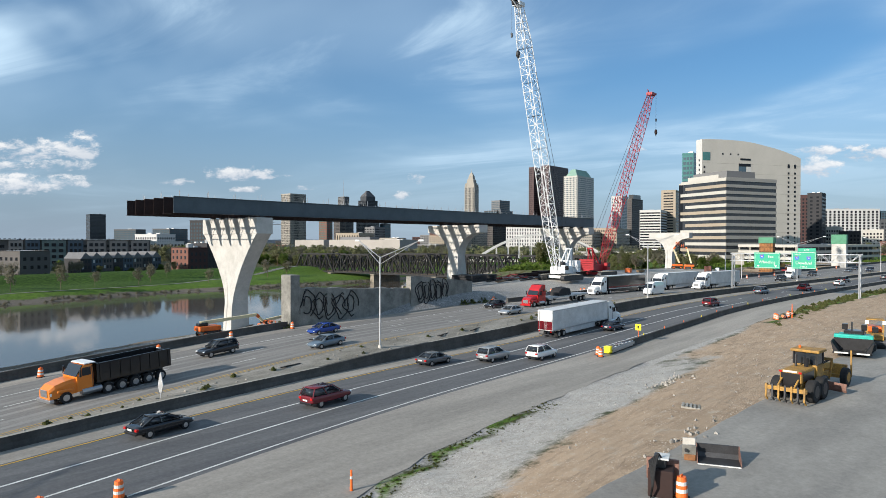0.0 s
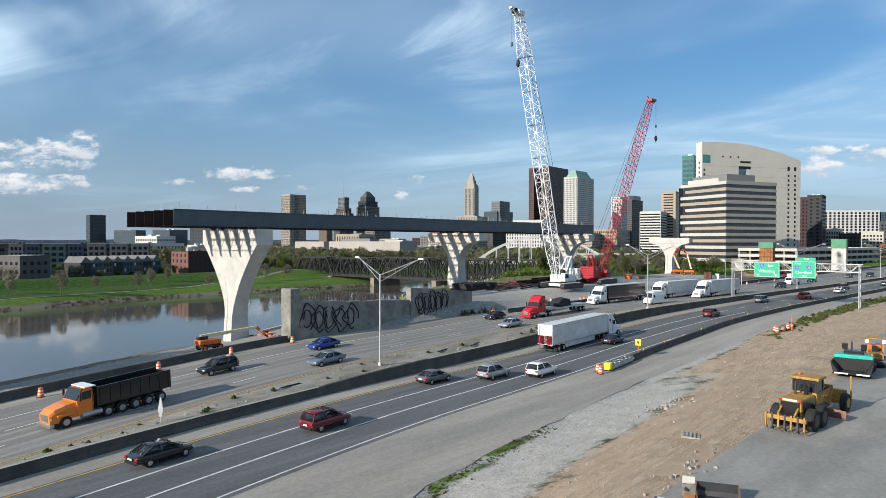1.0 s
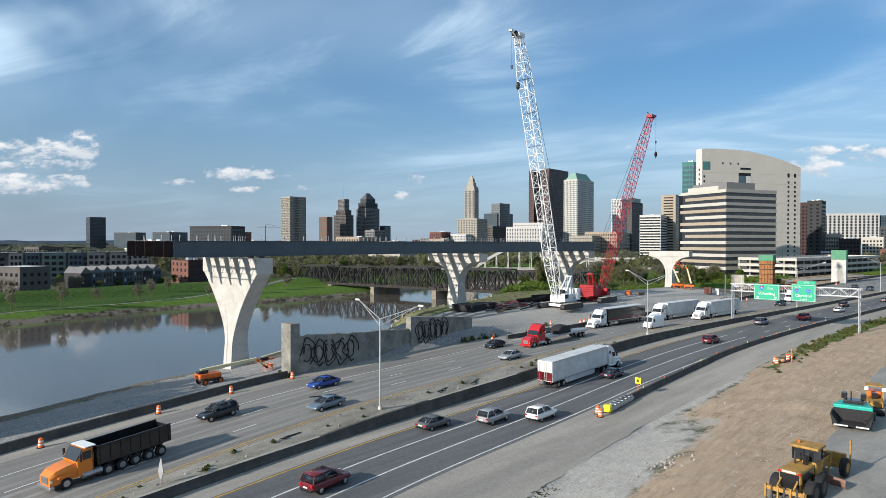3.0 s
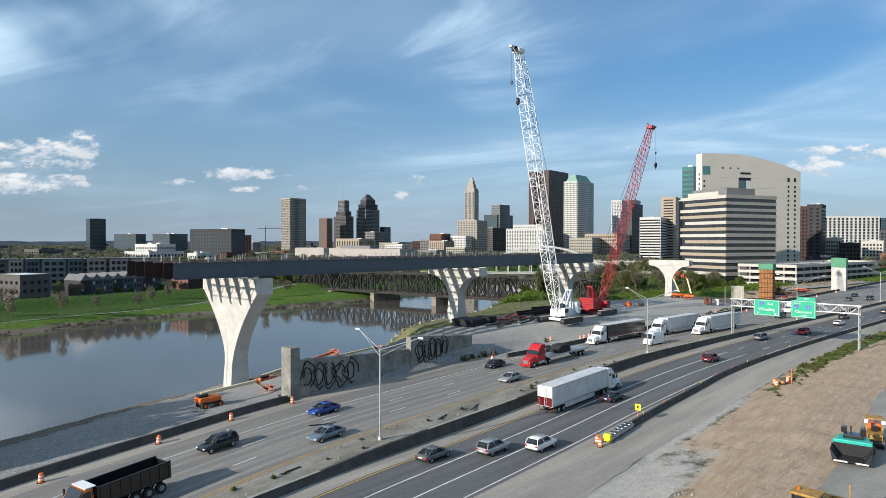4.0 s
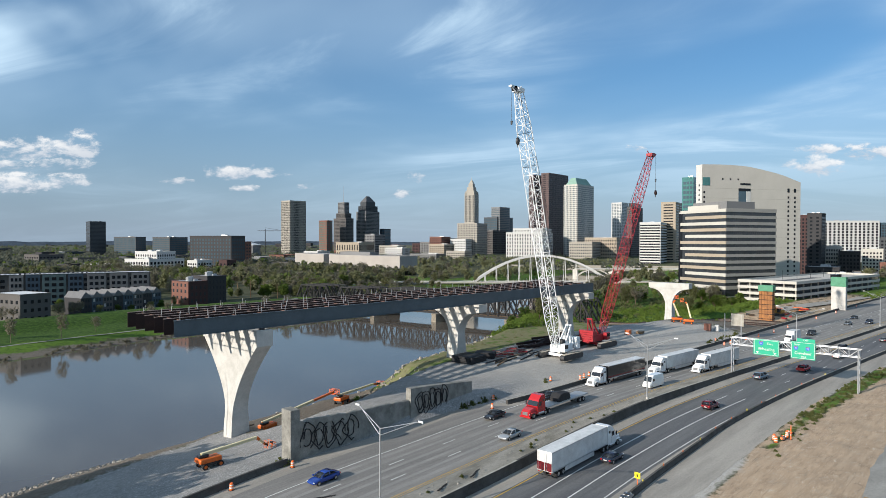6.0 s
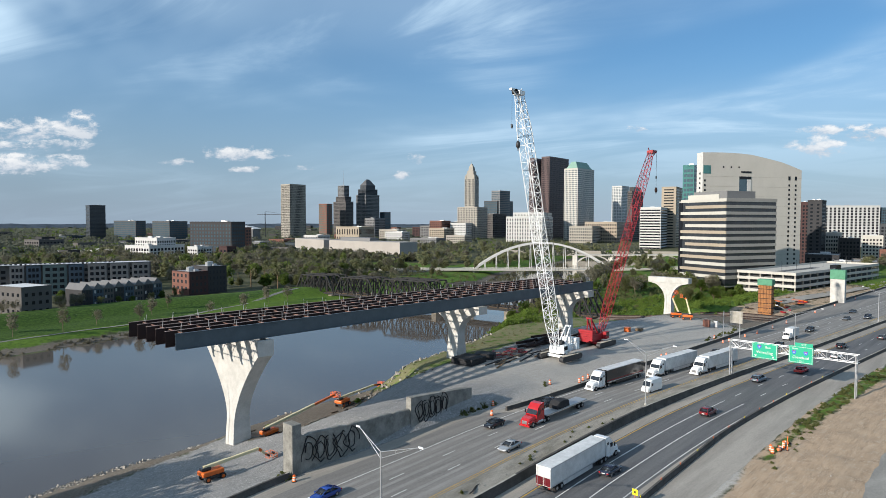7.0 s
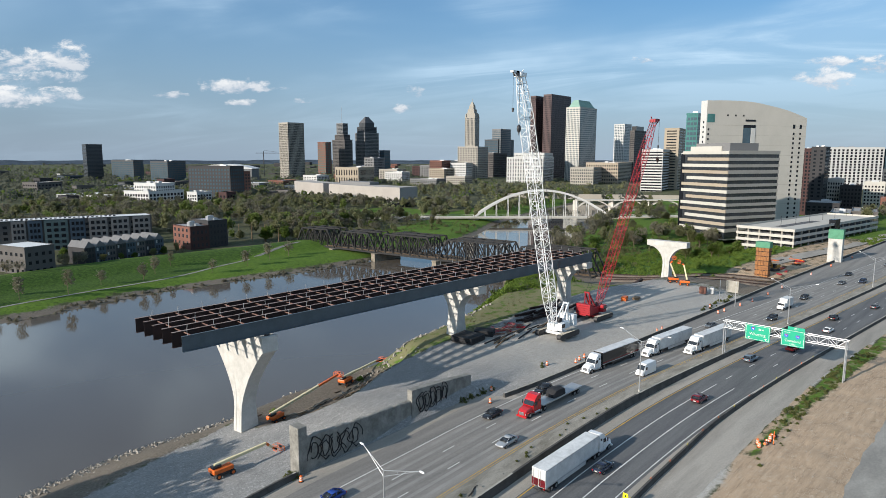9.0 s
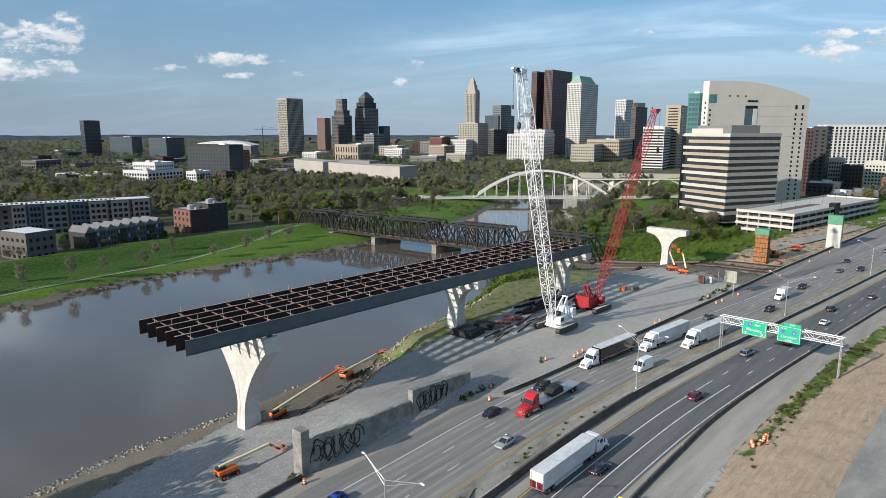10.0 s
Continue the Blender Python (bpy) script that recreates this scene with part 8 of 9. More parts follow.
for y in (-1.15, 1.15):
    part("crawler_track", bbox(0.4, 3.9, y - 0.22, y + 0.22, 0.02, 0.8, 0.25), M["rubber"], p)
    part("seat", bbox(3.2, 3.7, y * 0.75 - 0.25, y * 0.75 + 0.25, 2.4, 2.95, 0.06), M["black"], p)
    part("console", bbox(2.6, 2.8, y * 0.75 - 0.25, y * 0.75 + 0.25, 2.4, 3.0, 0.04), M["black"], p)
part("exhaust", rod(bmesh.new(), (2.2, 0.2, 2.4), (2.2, 0.2, 3.3), 0.08), M["steel_dark"], p)
part("screed", bbox(4.0, 5.1, -1.9, 1.9, 0.1, 0.8, 0.06), M["steel_dark"], p)
q = thing("road_roller", "orange and tan road roller parked behind the paver", "road roller", pose(85.5, 14.0, 0.4, 0, 0, 12))
part("drum", rod(bmesh.new(), (-1.6, -0.9, 0.65), (-1.6, 0.9, 0.65), 0.65, n=22), M["steel_dark"], q)
part("drum", rod(bmesh.new(), (1.8, -0.9, 0.65), (1.8, 0.9, 0.65), 0.65, n=22), M["steel_dark"], q)
part("frame", bbox(-2.3, 2.5, -0.75, 0.75, 0.95, 1.55, 0.1), M["yellow"], q)
part("hood", bbox(0.4, 2.3, -0.7, 0.7, 1.55, 2.2, 0.14), M["orange"], q)
part("seat", bbox(-0.7, -0.2, -0.3, 0.3, 1.55, 2.2, 0.06), M["black"], q)
part("canopy", bbox(-1.3, 0.5, -0.85, 0.85, 3.05, 3.15, 0.03), M["yellow"], q)
for x in (-1.2, 0.4):
    for y in (-0.75, 0.75):
        part("canopy_post", bar(bmesh.new(), (x, y, 1.5), (x, y, 3.05), 0.08), M["yellow"], q)
for y in (-0.8, 0.8):
    part("work_lamp", bbox(-1.42, -1.3, y - 0.18, y + 0.18, 2.6, 3.0, 0.03), M["white"], q)

# ---- attachments by the yard's edge ----
t = thing("breaker_attachment", "rusty steel breaker attachment with black hoses", "machine attachment", pose(28.4, 12.9, 0.4, 0, 0, 20))
part("frame", bbox(-0.6, 0.7, -0.55, 0.55, 0.0, 1.25, 0.05), M["rust"], t)
part("side_plate", bbox(0.35, 0.55, -0.75, 0.7, 0.5, 1.5, 0.03), M["rust_light"], t)
part("mount", bbox(-0.3, 0.5, -0.2, 0.35, 1.25, 1.75, 0.05), M["steel_dark"], t)
part("cap_plate", bbox(-0.5, 0.4, -0.35, 0.2, 1.7, 1.78, 0.02), M["line_white"], t)
for k in range(5):
    bm = bmesh.new()
    pts = [Vector((-0.2 + 0.1 * k, -0.1 + 0.1 * k, 1.6)), Vector((-0.5, 0.1 + 0.1 * k, 2.0 - 0.1 * k)), Vector((-0.9 + 0.05 * k, 0.2 + 0.06 * k, 1.5)), Vector((-1.0, 0.3, 0.6)), Vector((-0.8, 0.4, 0.05))]
    for a, b in zip(pts, pts[1:]):
        rod(bm, a, b, 0.045, n=6)
    part("hydraulic_hose", bm, M["rubber"], t, "black looped hydraulic hose")
t = thing("bucket_attachment", "white and rusty loader bucket lying on asphalt", "machine attachment", pose(34.6, 12.6, 0.4, 0, 0, 205))
bm = bmesh.new()
loft(bm, [[(a, y, b) for a, b in ((-0.5, 0.0), (0.7, 0.02), (0.7, 0.06), (-0.42, 0.06), (-0.52, 0.3), (-0.5, 0.75), (-0.56, 0.76), (-0.6, 0.3))] for y in (-1.05, 1.05)])
part("shell", bm, M["steel_dark"], t)
for y in (-1.07, 1.05):
    bm = bmesh.new()
    prism(bm, [(-0.55, 0.0), (0.7, 0.02), (0.6, 0.2), (-0.4, 0.78), (-0.56, 0.76)], y, y + 0.04)
    part("side_plate", bm, M["rust_light"], t)
part("cutting_edge", box(bmesh.new(), 0.66, 0.76, -1.05, 1.05, 0.0, 0.05), M["line_white"], t)
part("coupler", bbox(-0.35, 0.2, -1.55, -1.12, 0.35, 0.7, 0.06), M["concrete"], t, "pale worn coupler block")
part("coupler_plate", bbox(-0.5, -0.4, -1.75, -1.1, 0.1, 1.0, 0.02), M["concrete"], t)
part("coupler_plate", bbox(0.15, 0.25, -1.8, -1.1, 0.1, 0.8, 0.02), M["concrete_dark"], t)
part("pin", rod(bmesh.new(), (-0.6, -1.6, 0.55), (0.4, -1.6, 0.55), 0.09), M["steel_dark"], t)
part("coupler_base", bbox(-0.5, 0.3, -1.7, -1.12, 0.0, 0.32, 0.04), M["formwork"], t)

# ---- the work yard by the cranes ----
t = thing("rusty_column", "rust-brown formwork round a new column", "formwork", pose(289, 85.6, land(289, 85.6)))
part("form_panel", bbox(-1.6, 1.6, -2.6, 2.6, -1, 12.5, 0.05), M["formwork"], t)
for k in range(6):
    part("waler", bbox(-1.75, 1.75, -2.75, 2.75, 0.8 + k * 2.0, 1.05 + k * 2.0, 0.02), M["rust"], t)
for y in (-1.7, -0.6, 0.6, 1.7):
    part("strongback", box(bmesh.new(), -1.82, -1.6, y - 0.1, y + 0.1, 0.2, 12.4), M["formwork"], t)
part("green_guard", bbox(-1.9, 1.9, -2.9, 2.9, 12.5, 15.0, 0.05), M["green_form"], t, "green safety sheeting on top")
t = thing("white_column", "new white concrete column wrapped green on top", "bridge column", pose(347.5, 71.2, land(347.5, 71.2)))
part("shaft", bbox(-1.6, 1.6, -3.0, 3.0, -1, 11.2, 0.1), M["pier"], t)
part("green_guard", bbox(-1.75, 1.75, -3.15, 3.15, 11.2, 15.6, 0.05), M["green_form"], t, "green sheeting on top")
rnd = random.Random(9)
t = thing("steel_mat", "stack of black steel crane mats at the pier foot", "crane mat", pose(122.5, 106.5, land(122.5, 106.5), 0, 0, 6))
for k in range(3):
    for j in range(5):
        x = -3.4 + j * 1.3
        part("mat", bbox(x, x + 1.2, -3.2, 3.2, k * 0.55, k * 0.55 + 0.5, 0.04), M["net"], t)
t = thing("steel_mat", "stack of black steel crane mats beside the pier", "crane mat", pose(129.5, 107.0, land(129.5, 107.0), 0, 0, 30))
for k in range(3):
    for j in range(3):
        x = -1.9 + j * 1.3
        part("mat", bbox(x, x + 1.2, -2.6, 2.6, k * 0.5, k * 0.5 + 0.45, 0.04), M["net"], t)
for i in range(26):                                        # bundles of red bracing and rusty beams
    x, y = rnd.uniform(131, 142), rnd.uniform(103.5, 109)
    bm = bmesh.new()
    l, a = rnd.uniform(1.5, 3.2), rnd.uniform(0, 180)
    for s in (-0.3, 0.3):
        bar(bm, (-l / 2, s, 0.1), (l / 2, s, 0.1), 0.14)
    for k in range(4):
        bar(bm, (-l / 2 + k * l / 3, -0.3, 0.1), (-l / 2 + k * l / 3, 0.3, 0.1), 0.1)
    solid("brace_frame", bm, M["rust_light"] if i % 3 else M["crane_red"], "red-brown steel brace frame lying in a pile", "steel brace", pose(x, y, land(x, y) + rnd.uniform(0, 1.0), rnd.uniform(-12, 12), rnd.uniform(-8, 8), a), group="brace frames")
for i in range(22):
    x, y = rnd.uniform(146, 176), rnd.uniform(104, 113)
    bm = bmesh.new()
    l = rnd.uniform(4, 9)
    for z0, z1, w in ((0, 0.06, 0.22), (0.06, 0.6, 0.03), (0.6, 0.66, 0.22)):
        box(bm, -l / 2, l / 2, -w, w, z0, z1)
    solid("steel_beam", bm, M["rust"], "rusty steel beam stacked on the gravel", "steel beam", pose(x, y, land(x, y) + rnd.uniform(0, 0.7), 0, 0, rnd.uniform(-15, 25)), group="steel beams")
for i in range(16):
    bm = bmesh.new()
    l = rnd.uniform(5, 11)
    box(bm, -l / 2, l / 2, -0.15, 0.15, 0, 0.25)
    x, y = rnd.uniform(124, 150), rnd.uniform(98.5, 103)
    solid("timber_beam", bm, M["net"] if i % 2 else M["timber"], "dark timber lying on the gravel", "timber", pose(x, y, land(x, y) + 0.02, 0, 0, rnd.uniform(2, 22)), group="timber beams")
for i in range(90):                                        # broken timber and pipe below the pier
    bm = bmesh.new()
    l = rnd.uniform(1.2, 5.5)
    box(bm, -l / 2, l / 2, -0.13, 0.13, 0, 0.2)
    x, y = rnd.uniform(66, 102), 0.0
    y = torn_edge(x) + rnd.uniform(2, 12)
    solid("timber_offcut", bm, M["timber_dark"] if i % 3 == 1 else (M["timber"] if i % 3 else M["river_stone"]), "muddy timber offcut on the torn bank", "timber", pose(x, y, land(x, y) + 0.05, rnd.uniform(-8, 8), rnd.uniform(-6, 6), rnd.uniform(-10, 40)), group="timber offcuts")
for x, y, sx, sy, sz, mt, nm, lb in ((227, 86.5, 2.4, 2.2, 2.4, "brick", "storage_crate", "pink-brown shrink-wrapped pallet load"), (230.5, 84.6, 1.3, 1.3, 2.3, "steel", "portable_toilet", "grey portable toilet on gravel"), (193.5, 99.5, 2.6, 1.6, 1.5, "orange", "generator", "orange generator on the gravel yard"), (240, 118, 13, 1.2, 1.0, "rust", "beam_stack", "long rusty beam stack by the railway"), (198, 97.5, 3, 2, 0.8, "timber", "scrap_pile", "brown scrap pile beside the generator")):
    t = thing(nm, lb, nm.replace("_", " "), pose(x, y, land(x, y), 0, 0, 12))
    part("body", bbox(-sx / 2, sx / 2, -sy / 2, sy / 2, 0, sz, 0.08), (W["brick"] if mt == "brick" else M[mt]), t)
    part("skid", bbox(-sx / 2 - 0.05, sx / 2 + 0.05, -sy / 2 + 0.1, sy / 2 - 0.1, -0.05, 0.12), M["steel_dark"], t)
t = thing("blank_sign", "back of a grey road sign on two posts", "road sign", pose(219, 75.2, 0.2))
for y in (2.6, -2.6):
    part("post", rod(bmesh.new(), (0, y, -0.3), (0, y, 8.4), 0.13), M["steel"], t)
part("panel", bbox(-0.1, 0.02, -3.4, 0.6, 4.6, 8.6, 0.02), M["barrier_top"], t, "grey panel back")
# loose stones along the water's edge and on the banks
stones = []
for k in range(3):
    bm = bmesh.new()
    bmesh.ops.create_icosphere(bm, subdivisions=1, radius=0.5)
    for v in bm.verts:
        v.co *= rnd.uniform(0.65, 1.2)
    stones.append(mesh_of("boulder", bm, M["rock"]))
rip = thing("riprap", "pale boulders strewn along the water's edge", "boulders", pose(0, 0, 0))
for i in range(290):
    s = rnd.uniform(4, 160)
    edge = min(shore_near(s), bank_top(s) + 16.4)
    y = edge - rnd.uniform(-0.3, 2.6) if i % 4 else edge - rnd.uniform(2, 9)
    ob = new("boulder", stones[i % 3])
    ob.parent = rip
    sc = rnd.uniform(0.35, 1.3)
    ob.matrix_basis = pose(s, y, land(s, y) + 0.05 * sc, rnd.uniform(0, 360), rnd.uniform(0, 360), rnd.uniform(0, 360)) @ Matrix.Diagonal((sc, sc * 0.8, sc * 0.6, 1))
r = random.Random(19)
co, fa = [], []
for i in range(1500):                                      # broken rock packed along the waterline
    s = r.uniform(2, 170)
    edge = min(shore_near(s), bank_top(s) + 16.4)
    y = edge - abs(r.gauss(0, 1.1)) + 0.3 if i % 3 else edge - r.uniform(0, 4.5)
    c, q = Vector((s, y, land(s, y))), r.uniform(0.12, 0.5) * (1.5 if i % 9 == 0 else 1.0)
    k = len(co)
    for u in ((1, 0, -0.2), (0, 1, -0.2), (-1, 0, -0.2), (0, -1, -0.2), (0.25, 0.2, 0.75), (-0.3, -0.2, 0.6)):
        co.append(tuple(c + Vector(u) * q * r.uniform(0.7, 1.3)))
    fa += [(k, k + 1, k + 4), (k + 1, k + 2, k + 5, k + 4), (k + 2, k + 3, k + 5), (k + 3, k, k + 4, k + 5)]
me = bpy.data.meshes.new("shore_stones")
me.from_pydata(co, [], fa)
me.materials.append(M["rock"])
tagged(new("shore_stones", me), "broken grey stone packed along the waterline", "stones", kind="stuff")
crest = thing("rock_edge", "pale broken rock along the crest of the bank", "rubble", pose(0, 0, 0))
for i in range(150):
    s = rnd.uniform(99, 160)
    y = bank_top(s) + rnd.gauss(0.6, 0.7)
    ob = new("boulder", stones[i % 3])
    ob.parent = crest
    sc = rnd.uniform(0.4, 1.3)
    ob.matrix_basis = pose(s, y, land(s, y) + 0.05, rnd.uniform(0, 360), rnd.uniform(0, 360), 0) @ Matrix.Diagonal((sc * 1.3, sc, sc * 0.6, 1))
rip2 = thing("rubble", "grey rubble heaped beside the lift", "rubble", pose(0, 0, 0))
for i in range(110):
    s, y = 100 + rnd.gauss(0, 4.0), 115.5 + rnd.gauss(0, 2.0)
    ob = new("boulder", stones[i % 3])
    ob.parent = rip2
    sc = rnd.uniform(0.3, 0.9)
    ob.matrix_basis = pose(s, y, land(s, y) + 0.1, rnd.uniform(0, 360), rnd.uniform(0, 360), 0) @ Matrix.Diagonal((sc, sc, sc * 0.7, 1))
clods = thing("dirt_clods", "dirt clods and broken concrete on the bank", "rubble", pose(0, 0, 0))
for i in range(230):
    if i < 50:
        s, y = 57 + rnd.gauss(0, 1.6), 25.2 + rnd.gauss(0, 0.9)
    elif i < 80:
        s, y = 38 + rnd.gauss(0, 2.5), 15.6 + rnd.gauss(0, 0.5)
    else:
        s, y = rnd.uniform(20, 125), rnd.uniform(17.5, 30)
    ob = new("clod", stones[i % 3])
    ob.parent = clods
    sc = rnd.uniform(0.12, 0.5) if i < 80 else rnd.uniform(0.08, 0.26)
    ob.matrix_basis = pose(s, y, land(s, y) + 0.03, rnd.uniform(0, 360), rnd.uniform(0, 360), 0) @ Matrix.Diagonal((sc, sc, sc * 0.6, 1))
t = thing("broken_pallet", "broken pale timber pallet on the dirt", "pallet", pose(45.3, 18.4, land(45.3, 18.4), 3, 2, 20))
for k in range(5):
    part("board", bbox(-0.7, 0.7, -0.6 + k * 0.27, -0.45 + k * 0.27, 0.12, 0.16, 0.005), M["barrier_top"], t)
for x in (-0.6, 0, 0.6):
    part("bearer", bbox(x - 0.05, x + 0.05, -0.62, 0.66, 0.0, 0.12), M["barrier_top"], t)
scrawl(56.0, 67.0, 0.2, 4.3, 5, -0.05)
scrawl(81.8, 90.5, 1.0, 5.0, 8, -0.33)

# gear strewn over the dirt round the new columns
rnd = random.Random(55)
for i in range(46):
    x, y = rnd.uniform(272, 345), rnd.uniform(78, 95)
    if abs(x - 289) < 4 and abs(y - 85.6) < 5:
        continue
    mt, nm, lb = rnd.choice((("crane_red", "rebar_bundle", "red-brown bundle of steel bars on dirt"), ("timber", "timber_stack", "stack of sawn timber on dirt"), ("steel_dark", "steel_plate", "dark steel plates on dirt"), ("orange", "barrier_board", "orange barrier board lying on dirt"), ("timber_dark", "timber_stack", "stack of dark timber on dirt")))
    t = thing(nm, lb, nm.replace("_", " "), pose(x, y, land(x, y), 0, 0, rnd.uniform(0, 180)), nm.replace("_", " ") + "s by the columns")
    l, w = rnd.uniform(1.2, 4.5), rnd.uniform(0.5, 1.4)
    for j in range(2):
        for k in range(3):
            part("piece", box(bmesh.new(), -l / 2 + rnd.uniform(-0.2, 0.2), l / 2 + rnd.uniform(-0.2, 0.2), -w / 2 + k * w / 3 + 0.02, -w / 2 + (k + 1) * w / 3 - 0.02, j * 0.27, j * 0.27 + 0.24), M[mt], t)


# ---- vehicles, each built round its own origin on the road, nose towards +x ----
PAINT = dict(
    white=mat("car_white", (0.75, 0.75, 0.74), 0.25, vary=0.04, scale=1, coat=0.6), black=mat("car_black", (0.012, 0.012, 0.015), 0.22, vary=0.1, scale=1, coat=0.7),
    grey=mat("car_grey", (0.13, 0.135, 0.14), 0.28, 0.4, vary=0.06, scale=1, coat=0.6), silver=mat("car_silver", (0.42, 0.43, 0.44), 0.3, 0.5, vary=0.06, scale=1, coat=0.6),
    maroon=mat("car_maroon", (0.14, 0.012, 0.018), 0.25, vary=0.06, scale=1, coat=0.6), blue=mat("car_blue", (0.012, 0.045, 0.24), 0.25, vary=0.06, scale=1, coat=0.6),
    navy=mat("car_navy", (0.012, 0.018, 0.04), 0.25, vary=0.06, scale=1, coat=0.6), steelblue=mat("car_steel_blue", (0.16, 0.21, 0.26), 0.28, 0.4, vary=0.06, scale=1, coat=0.6),
    red=mat("car_red", (0.42, 0.012, 0.015), 0.25, vary=0.06, scale=1, coat=0.6), amber=mat("truck_orange", (0.72, 0.2, 0.02), 0.35, vary=0.08, scale=1, coat=0.4))

FORMS = {   # body stations: x, half width, sill height, shoulder height; then cabin: x of the four corners, shoulder and roof heights
    "sedan": ([(-2.38, 0.7, 0.42, 0.86), (-2.25, 0.84, 0.3, 0.98), (-1.7, 0.9, 0.22, 1.0), (-0.9, 0.91, 0.2, 0.97), (0.7, 0.91, 0.2, 0.95), (1.5, 0.9, 0.22, 0.88), (2.15, 0.84, 0.28, 0.74), (2.4, 0.66, 0.38, 0.6)], (-1.95, -1.05, 0.25, 1.25), 0.94, 1.44),
    "suv": ([(-2.38, 0.78, 0.5, 1.0), (-2.3, 0.9, 0.4, 1.1), (-1.7, 0.95, 0.3, 1.12), (-0.9, 0.96, 0.28, 1.1), (0.8, 0.96, 0.28, 1.08), (1.5, 0.94, 0.3, 1.04), (2.2, 0.88, 0.36, 0.92), (2.4, 0.72, 0.46, 0.74)], (-2.3, -2.0, 0.15, 1.1), 1.06, 1.74),
    "minivan": ([(-2.55, 0.8, 0.48, 1.0), (-2.45, 0.94, 0.36, 1.06), (-1.7, 0.98, 0.26, 1.08), (0.0, 0.99, 0.24, 1.06), (1.2, 0.98, 0.24, 1.0), (1.9, 0.94, 0.28, 0.92), (2.4, 0.84, 0.36, 0.78), (2.55, 0.66, 0.44, 0.64)], (-2.5, -2.2, 0.55, 1.6), 1.0, 1.74)}


def ring(w, z0, z1):
    return [(-w * 0.92, z0), (-w, z0 + (z1 - z0) * 0.35), (-w * 0.985, z0 + (z1 - z0) * 0.8), (-w * 0.9, z1), (w * 0.9, z1), (w * 0.985, z0 + (z1 - z0) * 0.8), (w, z0 + (z1 - z0) * 0.35), (w * 0.92, z0)]


def soften(ob, levels):
    """Round a car panel: smooth shading and, for the body, a subdivided skin."""
    ob.data.polygons.foreach_set("use_smooth", [True] * len(ob.data.polygons))
    if levels:
        mod = ob.modifiers.new("skin", "SUBSURF")
        mod.levels = mod.render_levels = levels
    return ob


def car(form, paint, label, m, category="car"):
    t = thing({"sedan": "sedan", "suv": "suv", "minivan": "minivan"}[form], label, category, m, "cars on the motorway")
    body, (r0, r1, f1, f0), zs, zr = FORMS[form]
    bm = loft(bmesh.new(), [[(x, y, z) for y, z in ring(w, a, b)] for x, w, a, b in body])
    soften(part("body", bm, PAINT[paint], t), 2)
    w0, w1 = body[3][1] * 0.9, body[3][1] * 0.72
    bm = bmesh.new()
    lo = [(r0, w0), (f0, w0 * 0.94), (f0, -w0 * 0.94), (r0, -w0)]
    hi = [(r1, w1), (f1, w1), (f1, -w1), (r1, -w1)]
    loft(bm, [[(x, y, zs) for x, y in lo], [(x, y, zr - 0.05) for x, y in hi]])
    bmesh.ops.bevel(bm, geom=bm.edges[:], offset=0.1, segments=2, affect="EDGES")
    soften(part("cabin_glass", bm, M["glass"], t), 0)
    bm = bmesh.new()
    loft(bm, [[(x, y * 1.01, zr - 0.06) for x, y in hi], [(x * 0.98, y * 0.93, zr) for x, y in hi]])
    bmesh.ops.bevel(bm, geom=[e for e in bm.edges if e.calc_face_angle(0) > 0.5], offset=0.04, segments=2, affect="EDGES")
    soften(part("roof", bm, PAINT[paint], t), 0)
    for s in (-1, 1):
        for xa, xb in ((r0, r1), ((r0 + f0) / 2 - 0.1, (r1 + f1) / 2 - 0.1), (f0, f1)):
            part("pillar", bar(bmesh.new(), (xa, s * w0 * 0.97, zs), (xb, s * w1 * 1.005, zr - 0.05), 0.08, 0.07), PAINT[paint], t)
        part("mirror", bbox(f0 - 0.35, f0 - 0.12, s * (w0 + 0.12) - 0.09, s * (w0 + 0.12) + 0.09, zs, zs + 0.15, 0.03), PAINT[paint], t)
        fx, fz = body[-2][0], body[-2][3]
        part("headlight", bbox(fx - 0.06, fx + 0.12, s * 0.66 - 0.14, s * 0.66 + 0.14, fz - 0.22, fz - 0.08, 0.02), M["lamp"], t)
        part("tail_light", bbox(body[0][0] - 0.03, body[1][0] + 0.02, s * 0.7 - 0.13, s * 0.7 + 0.13, body[0][3] - 0.2, body[0][3] - 0.02, 0.02), M["tail"], t)
    part("bumper", bbox(body[0][0] - 0.04, body[0][0] + 0.15, -0.72, 0.72, 0.36, 0.56, 0.04), M["black"], t)
    part("number_plate", box(bmesh.new(), body[0][0] - 0.06, body[0][0] - 0.045, -0.26, 0.26, 0.66, 0.8), M["line_white"], t)
    r = 0.33 if form == "sedan" else 0.37
    for x in (-1.42, 1.45):
        for y in (-0.8, 0.8):
            wheel(t, x, y, r, r, 0.23)
    return t


def pickup(paint, label, m):
    t = car("suv", paint, label, m, "pickup truck")
    t.name = "pickup_truck"
    part("cargo_bed", bbox(-3.2, -2.2, -0.93, 0.93, 0.5, 1.12, 0.05), PAINT[paint], t)
    return t


